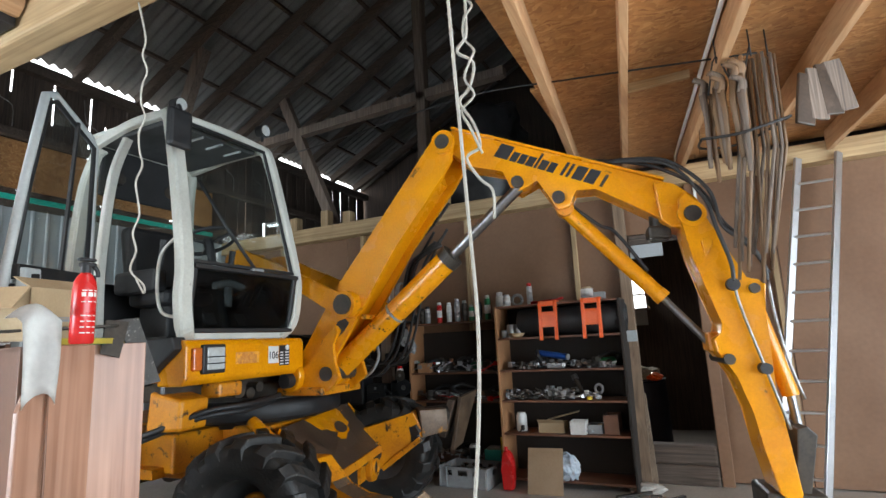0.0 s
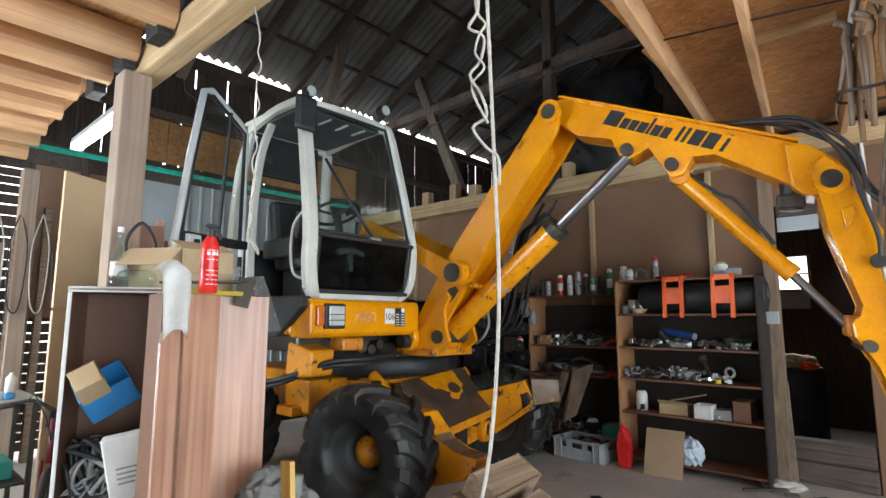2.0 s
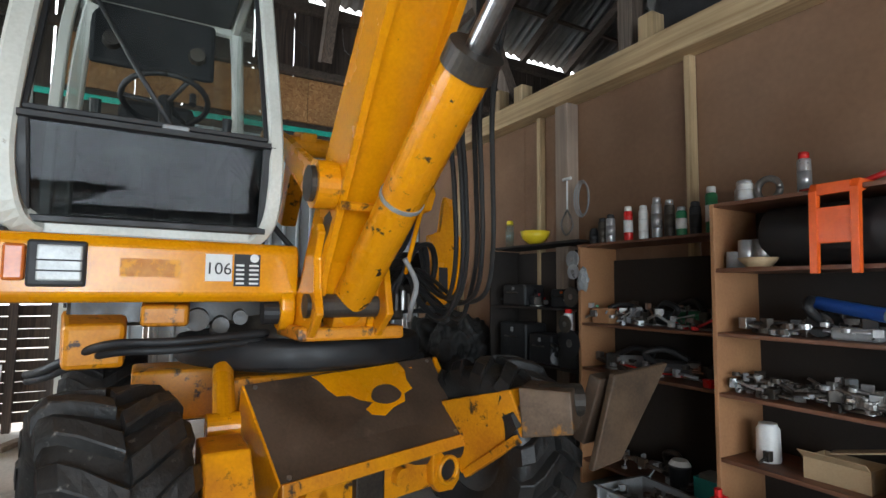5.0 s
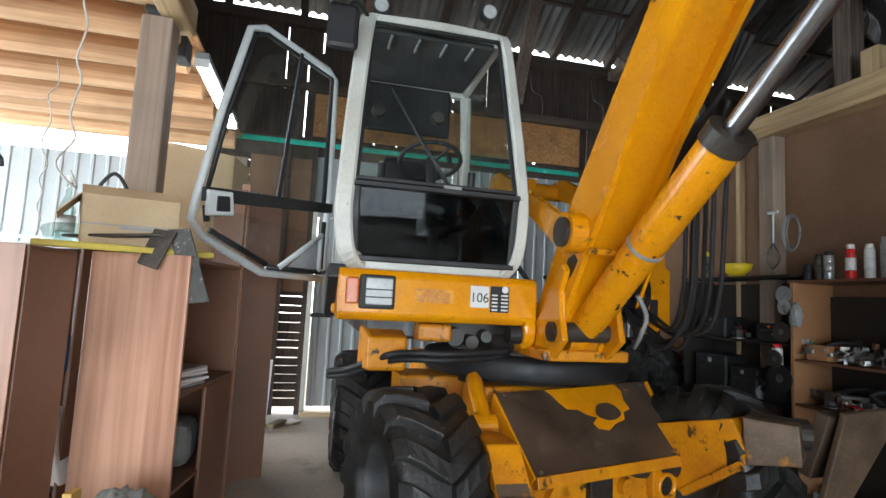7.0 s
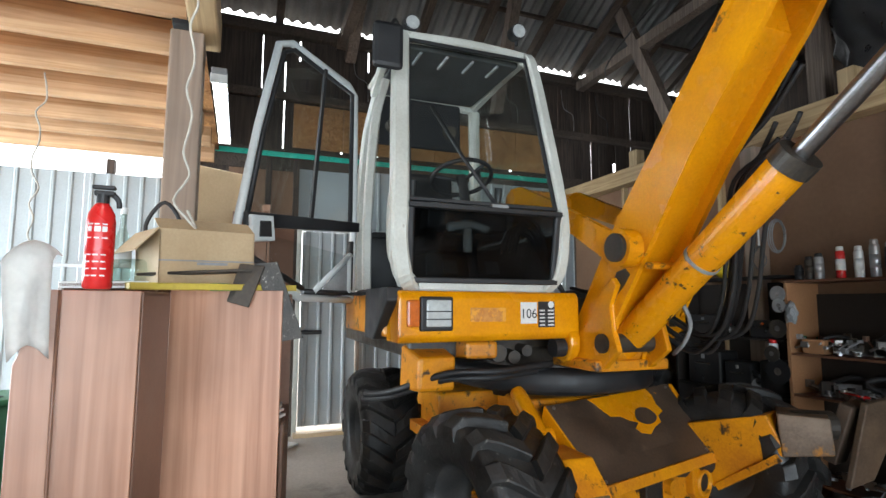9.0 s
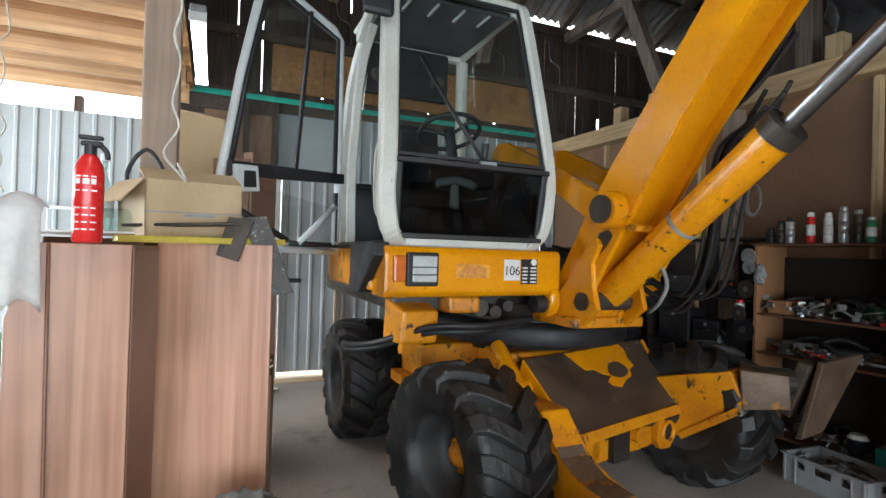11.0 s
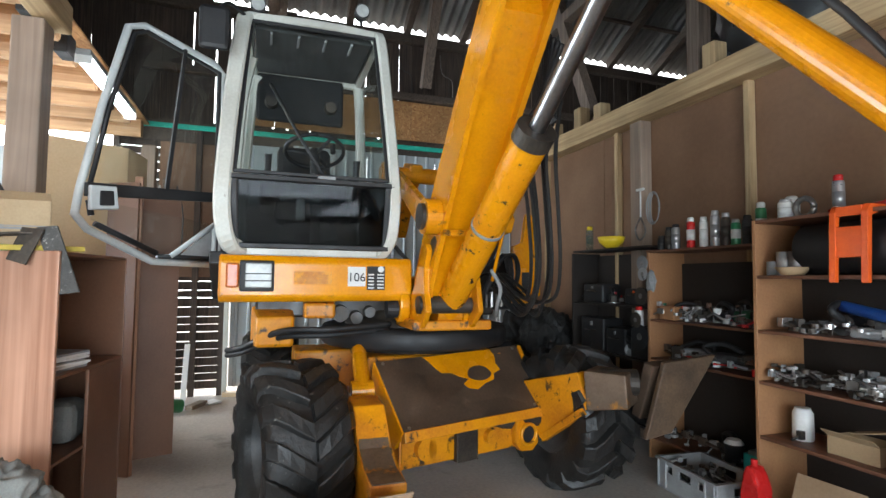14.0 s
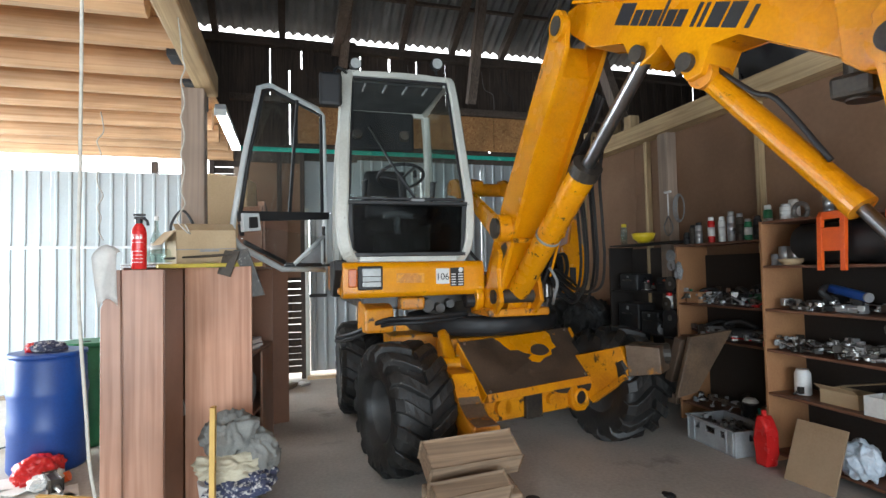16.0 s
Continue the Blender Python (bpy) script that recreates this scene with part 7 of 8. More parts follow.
for k, (x, y, w, dd, a) in enumerate(((-3.55, 0.72, 0.3, 0.2, 20), (-3.75, 0.38, 0.24, 0.16, -30), (-3.4, 0.85, 0.34, 0.05, 35), (-3.9, 0.2, 0.26, 0.18, 10))):
    o = part("paper_sheet", box(bmesh.new(), -w / 2, w / 2, -dd / 2, dd / 2, 0.012, 0.018, 0.0, Matrix.Translation((x, y, 0.004)) @ pose(0, 0, 0, 0, 0, a)), PAPER)
    tagged(o, "white paper sheet on the floor", "paper", "floor papers")
m, l = along((-3.45, 0.6, 0.03), (-3.22, 1.1, 0.03))
tagged(part("batten", box(bmesh.new(), -0.015, 0.015, -0.03, 0.03, 0, l, 0.003, m), YWOOD), "yellow batten on the floor", "timber")
dr_ = empty("power_drill", -3.6, 0.65, 0, "dark power tool with orange cap on the floor", "tool")
m, l = along((-3.78, 0.55, 0.07), (-3.45, 0.75, 0.06))
part("tool_body", box(bmesh.new(), -0.035, 0.035, -0.04, 0.04, 0, l * 0.6, 0.015, m), STEEL_DARK, dr_)
part("chuck", bcyl(m @ Vector((0, 0, l * 0.6)), m @ Vector((0, 0, l)), 0.022, 0.012, seg=12), STEEL, dr_)
part("cap", bcyl((-3.85, 0.6, 0.03), (-3.85, 0.66, 0.05), 0.04, seg=14), ORANGE, dr_)
tagged(part("floor_cable", btube([(-6.2, -0.5, 0.02), (-5.8, -0.4, 0.02), (-5.3, -0.2, 0.02), (-5.0, -0.25, 0.02), (-4.7, -0.5, 0.02), (-4.2, -0.7, 0.02)], 0.008, 6, smooth_steps=5), RUBBER), "black cable lying on the floor", "cable")

# timber blocks under the left stabiliser leg
for k, (p, q, r, h, m) in enumerate((((-2.06, 3.12, 0.585), (-2.1, 3.7, 0.59), (-1.88, 3.1, 0.475), 0.13, BLOCK_WOOD), ((-1.8, 3.1, 0.435), (-1.83, 3.55, 0.445), (-1.7, 3.1, 0.38), 0.09, BLOCK_WOOD), ((-2.3, 3.2, 0.4), (-2.3, 3.66, 0.4), (-1.8, 3.2, 0.31), 0.14, BLOCK_WOOD), ((-2.36, 3.18, 0.22), (-2.36, 3.68, 0.22), (-1.76, 3.18, 0.22), 0.22, BLOCK_WOOD))):
    p, q, r = Vector(p), Vector(q), Vector(r)
    u, v = (q - p), (r - p)
    n = v.cross(u).normalized()
    ex, ey = u.normalized(), n.cross(u.normalized())
    mx = Matrix(((ex.x, ey.x, n.x, p.x), (ex.y, ey.y, n.y, p.y), (ex.z, ey.z, n.z, p.z), (0, 0, 0, 1)))
    d = v.dot(ey)
    o = part("timber_block", box(bmesh.new(), 0, u.length, min(d, 0), max(d, 0), -h, 0, 0.012, mx), m)
    tagged(o, "weathered timber block stacked under the stabiliser leg", "timber", "timber blocks")
o = part("oil_cap", bcyl((-2.36, 3.98, 0.0), (-2.36, 3.98, 0.015), 0.05, seg=16), BLACK)
tagged(o, "black cap lying on the floor", "cap")

# ---------------------------------------------------------------- shelves on the partition
def can(x, y, z, r, h, material, label, group, cap=None, name="spray_can", neck=True, band=None):
    b = empty(name, x, y, z, label, "can", group)
    part("can_body", lathe(bmesh.new(), [(r * 0.92, 0), (r, 0.006), (r, h * 0.8), (r * 0.9, h * 0.85), (r * 0.5, h * 0.88)] if neck else [(r, 0), (r, h)], Matrix.Translation((x, y, z)), 18), material, b)
    if neck:
        part("can_cap", lathe(bmesh.new(), [(r * 0.78, h * 0.84), (r * 0.78, h * 0.97), (r * 0.6, h), (r * 0.1, h)], Matrix.Translation((x, y, z)), 16), cap or WHITE, b)
        part("label_band", lathe(bmesh.new(), [(r + 0.0006, h * 0.25), (r + 0.001, h * 0.25), (r + 0.001, h * 0.6), (r + 0.0006, h * 0.6)], Matrix.Translation((x, y, z)), 18), band or (PAPER if material in (RED, GREEN) else material), b)
    return b


sr = empty("shelf_unit", -1.74, 6.3, 0, "red-brown open shelf unit crammed with tools", "shelf", "shelf units")
X0, X1, Y0, Y1 = -2.38, -1.03, 6.12, 6.55
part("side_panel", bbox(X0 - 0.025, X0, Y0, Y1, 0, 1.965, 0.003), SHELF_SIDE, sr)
# right side and back carry the interior's shade in their colour
part("side_panel", bbox(X1, X1 + 0.025, Y0, Y1, 0, 1.965, 0.003), SHELF_SHADE, sr)
part("back_panel", bbox(X0, X1, Y1 - 0.012, Y1 - 0.002, 0.05, 1.95), SHELF_SHADE, sr)
RT = (0.08, 0.545, 0.895, 1.225, 1.58, 1.945)
for k, z in enumerate(RT):
    part("shelf", bbox(X0, X1, Y0 + 0.005, Y1 - 0.012, z, z + 0.022, 0.003), SHELF_WOOD, sr)
sl_ = empty("shelf_unit", -3.05, 6.5, 0, "dark open shelf unit with spray cans on top", "shelf", "shelf units")
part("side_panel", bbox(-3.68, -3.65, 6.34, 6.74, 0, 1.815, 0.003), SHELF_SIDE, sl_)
part("side_panel", bbox(-2.435, -2.41, 6.34, 6.74, 0, 1.815, 0.003), SHELF_SHADE, sl_)
part("back_panel", bbox(-3.69, -2.435, 6.71, 6.72, 0.05, 1.72), SHELF_SHADE, sl_)
LT = (0.17, 0.86, 1.2, 1.815)
for z in LT:
    part("shelf", bbox(-3.7 if z > 1.7 else -3.65, -2.435, 6.345, 6.715, z, z + 0.02, 0.003), SHELF_WOOD, sl_)
s3 = empty("shelf_unit", -4.4, 6.5, 0, "dark low shelf unit behind the excavator", "shelf", "shelf units")
part("side_panel", bbox(-5.0, -4.97, 6.4, 6.76, 0, 1.86, 0.003), SHELF_SHADE, s3)
part("back_panel", bbox(-4.97, -3.76, 6.735, 6.745, 0.05, 1.84), SHELF_SHADE, s3)
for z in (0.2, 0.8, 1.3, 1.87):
    part("shelf", bbox(-4.97, -3.745, 6.4, 6.735, z, z + 0.02, 0.003), SHELF_SHADE, s3)

# spray cans and bottles in a row
row = [(-3.58, 0.13, 0.035, BLACK, BLACK), (-3.5, 0.2, 0.035, STEEL_DARK, BLACK), (-3.43, 0.22, 0.035, SILVER, BLACK), (-3.28, 0.26, 0.033, RED, WHITE), (-3.16, 0.25, 0.033, WHITE, WHITE), (-3.06, 0.29, 0.034, SILVER, SILVER), (-2.97, 0.26, 0.034, STEEL_DARK, SILVER), (-2.89, 0.2, 0.034, GREEN, SILVER), (-2.8, 0.22, 0.035, BLACK, BLACK), (-2.7, 0.3, 0.036, GREEN, WHITE)]
for x, h, r, m, c in row:
    can(-3.26 + (x + 3.28) * 1.14, 6.44, 1.836, r, h, m, {RED: "red spray can", WHITE: "white plastic bottle", GREEN: "green bottle with a white cap", SILVER: "silver spray can", BLUE: "blue tin"}.get(m, "dark spray can") + " on the shelf top", "spray cans", c)
can(-2.5, 6.62, 1.836, 0.05, 0.34, PAPER, "white bottle with a pump on the shelf top", "spray cans", WHITE)
can(-4.82, 6.52, 1.892, 0.04, 0.27, BOTTLE, "clear bottle with a yellow cap", "spray cans", YPLASTIC)
o = part("bowl", lathe(bmesh.new(), [(0.05, 0), (0.12, 0.06), (0.14, 0.12), (0.13, 0.12), (0.11, 0.06), (0.04, 0.012)], Matrix.Translation((-4.38, 6.48, 1.892)), 26), YPLASTIC)
tagged(o, "bright yellow bowl on the shelf", "bowl")
wk = empty("paint_mixer", -4.12, 6.66, 2.0, "white stirring tool hung on the post", "tool")
part("shaft", bcyl((-4.12, 6.64, 2.2), (-4.12, 6.64, 2.47), 0.008, seg=8), WHITE, wk)
part("handle", bcyl((-4.17, 6.64, 2.48), (-4.07, 6.64, 2.48), 0.015, seg=8), WHITE, wk)
part("loop", btube([(-4.12, 6.64, 2.2), (-4.20, 6.64, 2.08), (-4.14, 6.64, 1.97), (-4.05, 6.64, 2.05), (-4.12, 6.64, 2.2)], 0.008, 6, smooth_steps=6), STEEL, wk)
for k in range(3):
    pts = [(-3.92 + (0.06 + 0.015 * k) * math.cos(2 * math.pi * i / 20), 6.64 - 0.01 * k, 2.27 + (0.14 + 0.01 * k) * math.sin(2 * math.pi * i / 20)) for i in range(21)]
    tagged(part("cable_loop", btube(pts, 0.006, 6), GREY), "grey cable coil hung on the wall", "cable", "wall cables")
# top of the big unit
can(-2.06, 6.45, 1.968, 0.034, 0.27, SILVER, "silver spray can with a red cap", "spray cans", RED)
can(-2.3, 6.3, 1.968, 0.045, 0.14, WHITE, "small white tin with a purple band", "spray cans", SILVER)
pts = [(-2.17 + 0.06 * math.cos(2 * math.pi * i / 24), 6.3, 2.035 + 0.06 * math.sin(2 * math.pi * i / 24)) for i in range(25)]
tagged(part("tape_roll", btube(pts, 0.018, 8), STEEL), "roll of silver wire standing on the shelf unit", "tape")
can(-1.38, 6.4, 1.968, 0.07, 0.16, WHITE, "white paint tin with a brown rim", "spray cans", CARDBOARD)
o = part("tool_bar", btube([(-2.0, 6.28, 1.99), (-1.7, 6.26, 2.0), (-1.62, 6.25, 2.02)], 0.014, 8), RED)
tagged(o, "red and black long tool on top of the unit", "tool")
o = part("wire_basket", bbox(-1.28, -1.16, 6.2, 6.3, 1.968, 2.05, 0.01), GREY)
tagged(o, "grey open tin on top of the unit", "tin")
# black case with two orange clamps on the top tier
bl_ = empty("black_tube", -1.6, 6.3, 1.6, "thick black pipe lying on the upper tier", "pipe")
part("pipe_body", lathe(bmesh.new(), [(0.15, 0), (0.155, 0.01), (0.155, 1.12), (0.15, 1.13), (0.12, 1.13), (0.12, 1.0)], Matrix.Translation((-2.15, 6.3, 1.765)) @ pose(0, 0, 0, 0, 90, 0), 32), BLACK, bl_)
for x in (-1.77, -1.3):
    oc = empty("orange_clamp", x, 6.1, 1.6, "bright orange plastic clamp hung over the shelf edge", "clamp", "orange clamps")
    bm = bmesh.new()
    for dx in (-0.085, 0.085):
        pts = [(6.24, 1.99), (6.11, 1.99), (6.085, 1.95), (6.07, 1.56), (6.1, 1.56), (6.115, 1.93), (6.24, 1.965)]
        prism(bm, pts, Matrix(((0, 0, 1, x + dx - 0.018), (1, 0, 0, 0), (0, 1, 0, 0), (0, 0, 0, 1))), 0.036, 0.004)
    box(bm, x - 0.07, x + 0.07, 6.085, 6.105, 1.7, 1.87, 0.004)
    box(bm, x - 0.07, x + 0.07, 6.09, 6.115, 1.93, 1.985, 0.004)
    part("clamp_body", bm, ORANGE, oc)
for k, (x, h, m) in enumerate(((-2.31, 0.09, GREY), (-2.24, 0.15, SILVER), (-2.16, 0.15, STEEL))):
    can(x, 6.2, 1.603, 0.045, h, m, "small metal tin on the upper tier", "tins", name="tin", neck=False)
o = part("dish", lathe(bmesh.new(), [(0.06, 0), (0.1, 0.05), (0.095, 0.05), (0.055, 0.008)], Matrix.Translation((-2.17, 6.18, 1.603)), 20), CARDBOARD)
tagged(o, "shallow brown dish on the upper tier", "dish")

rs = random.Random(31)


def clutter(x0, x1, y0, y1, z, n, hmax, mats_, label, group, name="hand_tool", lean=10):
    """Small hand tools strewn on a tier: shafts, heads and jaws."""
    for k in range(n):
        x, y = rs.uniform(x0, x1), rs.uniform(y0, y1)
        l = rs.uniform(0.09, 0.22)
        a = rs.uniform(0, math.pi)
        dx, dy = math.cos(a) * l / 2, math.sin(a) * l / 2 * 0.6
        h0 = z + 0.012 + rs.random() * hmax
        h1 = z + 0.012 + rs.random() * hmax
        r = rs.uniform(0.007, 0.014)
        p = (min(max(x - dx, x0), x1), min(max(y - dy, y0), y1), h0)
        q = (min(max(x + dx, x0), x1), min(max(y + dy, y0), y1), h1)
        bm = btube([p, q], r, 6, flat=0.6)
        box(bm, -r * 2.2, r * 2.2, -r * 1.2, r * 1.2, -r * 2, r * 2, 0.003, Matrix.Translation(q) @ pose(0, 0, 0, 0, 0, math.degrees(a)))
        if k % 2:
            cyl(bm, (p[0], p[1], p[2] - r), (p[0], p[1], p[2] + r), r * 2.0, seg=10)
        tagged(part(name, bm, mats_[k % len(mats_)]), label, "tool", group)


clutter(X0 + 0.05, -1.55, 6.16, 6.4, 0.917, 46, 0.1, (STEEL, SILVER, STEEL, STEEL_DARK, STEEL_DARK, STEEL, GREY), "steel spanner in a heap on the middle tier", "spanners", "spanner")
clutter(X0 + 0.05, -1.2, 6.18, 6.42, 1.247, 24, 0.07, (STEEL_DARK, SILVER, BLACK, STEEL), "dark hand tool on the tier", "hand tools")
clutter(-3.62, -2.5, 6.38, 6.62, 1.22, 26, 0.14, (SILVER, STEEL_DARK, GREEN, STEEL, LAM_SIDE, GREY, STEEL_DARK, RUST_PLATE), "greasy machine part on the shelf", "machine parts", "machine_part")
clutter(-3.62, -2.5, 6.38, 6.62, 0.88, 18, 0.08, (STEEL, STEEL_DARK, LAM_SIDE, CARDBOARD), "dark hand tool on the lower shelf", "hand tools")
clutter(-3.6, -2.5, 6.38, 6.6, 0.19, 12, 0.1, (BLACK, GREY, STEEL_DARK), "small tool on the bottom shelf", "hand tools")
clutter(-4.9, -3.82, 6.43, 6.68, 1.32, 16, 0.1, (BLACK, STEEL_DARK, RED, GREY, GREY), "small dark tool on the back shelf", "hand tools")
clutter(X0 + 0.05, -1.2, 6.18, 6.45, 0.567, 14, 0.06, (STEEL_DARK, GREY, CARDBOARD, BLACK), "small part on the lower tier", "hand tools")
clutter(-3.62, -2.5, 6.36, 6.5, 1.22, 22, 0.1, (STEEL, STEEL_DARK, SILVER, RED, GREY, RUST_PLATE, STEEL), "small greasy machine part on the shelf", "machine parts", "machine_part")
clutter(X0 + 0.05, -1.1, 6.15, 6.3, 1.247, 20, 0.05, (STEEL, GREY, RUST_PLATE, STEEL_DARK, SILVER), "small hand tool on the tier", "hand tools")
clutter(X0 + 0.05, -1.3, 6.14, 6.28, 0.917, 34, 0.07, (SILVER, STEEL, STEEL_DARK, STEEL, PAPER, STEEL_DARK, GREY), "bright steel spanner in a heap on the middle tier", "spanners", "spanner")
clutter(-3.6, -2.5, 6.36, 6.5, 0.88, 16, 0.07, (STEEL, RED, STEEL_DARK, GREY, RUST_PLATE), "hand tool on the lower shelf", "hand tools")
clutter(-3.55, -2.75, 6.36, 6.5, 0.19, 10, 0.12, (RUST_PLATE, GREY, STEEL_DARK, GREY), "small bottle and tool on the bottom shelf", "hand tools")
cg = empty("caulking_gun", -1.78, 6.28, 1.3, "blue caulking gun lying on the tier", "tool")
part("barrel_tube", bcyl((-1.95, 6.3, 1.42), (-1.62, 6.2, 1.37), 0.033, seg=16), BLUE, cg)
part("end_cap", bcyl((-1.62, 6.2, 1.37), (-1.605, 6.195, 1.368), 0.034, seg=16), SILVER, cg)
part("grip", bbox(-1.86, -1.66, 6.2, 6.28, 1.248, 1.31, 0.015), GREY, cg)
fl = empty("torch", -1.55, 6.3, 0.92, "steel torch leaning on the tier", "tool")
part("torch_body", bcyl((-1.48, 6.25, 0.93), (-1.58, 6.35, 1.12), 0.022, seg=14), STEEL_DARK, fl)
part("torch_head", bcyl((-1.58, 6.35, 1.12), (-1.6, 6.37, 1.16), 0.035, seg=14), STEEL, fl)
pts = [(-1.33 + 0.04 * math.cos(2 * math.pi * i / 20), 6.3, 1.02 + 0.045 * math.sin(2 * math.pi * i / 20)) for i in range(21)]
tagged(part("tape_roll", btube(pts, 0.014, 8), SILVER), "small roll of tape", "tape")
o = part("yellow_cap", bcyl((-1.42, 6.2, 0.918), (-1.42, 6.2, 0.95), 0.03, seg=14), YPLASTIC)
tagged(o, "yellow plastic cap on the tier", "cap")
o = part("jar", lathe(bmesh.new(), [(0.055, 0), (0.06, 0.01), (0.058, 0.17), (0.045, 0.19), (0.045, 0.2)], Matrix.Translation((-2.22, 6.3, 0.568)), 20), WHITE)
tagged(o, "white plastic jar on the lower tier", "jar")


def carton(x0, x1, y0, y1, z0, z1, material, label, name="carton", flap=True):
    b = empty(name, (x0 + x1) / 2, (y0 + y1) / 2, z0, label, "box", "cartons")
    t = 0.004
    bm = bmesh.new()
    for a in ((x0, x1, y0, y0 + t, z0, z1), (x0, x1, y1 - t, y1, z0, z1), (x0, x0 + t, y0 + t, y1 - t, z0, z1), (x1 - t, x1, y0 + t, y1 - t, z0, z1), (x0 + t, x1 - t, y0 + t, y1 - t, z0, z0 + t)):
        box(bm, *a)
    part("carton_body", bm, material, b)
    if flap:
        part("carton_flap", box(bmesh.new(), 0, x1 - x0, -0.07, 0, 0, t, 0.0, Matrix.Translation((x0, y0, z1)) @ pose(0, 0, 0, -35, 0, 0)), material, b)
    return b


carton(-2.0, -1.72, 6.2, 6.4, 0.568, 0.67, CARDBOARD, "brown shallow carton on the lower tier")
carton(-1.64, -1.48, 6.14, 6.32, 0.568, 0.7, PAPER, "white carton on the lower tier", flap=False)
carton(-1.47, -1.32, 6.2, 6.4, 0.568, 0.66, GREY, "grey carton on the lower tier", flap=False)
carton(-1.3, -1.15, 6.2, 6.45, 0.568, 0.76, LAM_SIDE, "dark carton on the lower tier", flap=False)
o = part("cardboard_flap", box(bmesh.new(), 0, 0.36, -0.05, 0.05, 0, 0.006, 0.0, Matrix.Translation((-1.92, 6.3, 0.69)) @ pose(0, 0, 0, 0, -14, 8)), CARDBOARD)
tagged(o, "bent brown cardboard strip on the carton", "cardboard")
o = part("fibreboard_sheet", box(bmesh.new(), 0, 0.37, -0.008, 0.008, 0, 0.46, 0.003, Matrix.Translation((-2.09, 5.92, 0)) @ pose(0, 0, 0, -22, 0, 4)), surf("plain_fibreboard", (0.36, 0.25, 0.155), (0.28, 0.19, 0.11), 3, (0.6, 0.8), bump=0.04))
tagged(o, "brown fibreboard offcut leaning on the shelf unit", "board")
rag("plastic_sack", -1.72, 6.2, 0.22, 0.12, 0.1, 0.14, 15.5, surf("white_plastic_film", (0.62, 0.66, 0.7), (0.4, 0.5, 0.6), 5, (0.25, 0.4), bump=0.1), "white and blue plastic sack behind the board")
cn = empty("red_canister", -2.31, 6.04, 0, "red plastic canister with a cap", "canister")
bm = bmesh.new()
prism(bm, [(-0.06, 0), (0.055, 0), (0.062, 0.1), (0.06, 0.27), (0.045, 0.35), (0.012, 0.4), (-0.03, 0.4), (-0.055, 0.33), (-0.064, 0.2)], Matrix.Translation((-2.31, 6.06, 0.01)) @ XZ, 0.12, 0.022)
part("canister_body", bm, RED, cn)
part("cap", bcyl((-2.32, 6.0, 0.4), (-2.32, 6.0, 0.445), 0.02, seg=12), RED, cn)
tb_ = empty("teal_basket", -2.6, 6.42, 0.19, "small teal plastic basket with a yellow ruler", "basket")
bm = bmesh.new()
for a in ((-2.72, -2.5, 6.36, 6.366, 0.19, 0.33), (-2.72, -2.5, 6.5, 6.506, 0.19, 0.33), (-2.72, -2.714, 6.36, 6.506, 0.19, 0.33), (-2.506, -2.5, 6.36, 6.506, 0.19, 0.33), (-2.72, -2.5, 6.36, 6.506, 0.19, 0.2)):
    box(bm, *a)
part("basket_body", bm, TEAL, tb_)
part("ruler", bbox(-2.505, -2.49, 6.34, 6.346, 0.2, 0.48), YPLASTIC, tb_)
part("basket_fill", bbox(-2.7, -2.52, 6.37, 6.5, 0.2, 0.36, 0.02), CLOTH, tb_)
o = part("pot", lathe(bmesh.new(), [(0.06, 0), (0.07, 0.13), (0.075, 0.14), (0.05, 0.15)], Matrix.Translation((-2.88, 6.45, 0.191)), 20), BLACK)
part("pot_lid", bcyl((-2.88, 6.45, 0.34), (-2.88, 6.45, 0.37), 0.07, 0.05, seg=20), WHITE, o, "white lid")
tagged(o, "black pot with a white lid", "pot")
o = part("angle_piece", bbox(-3.58, -3.4, 6.38, 6.5, 1.222, 1.34, 0.01), SHELF_SIDE)
tagged(o, "orange wooden angle piece on the shelf", "wood")

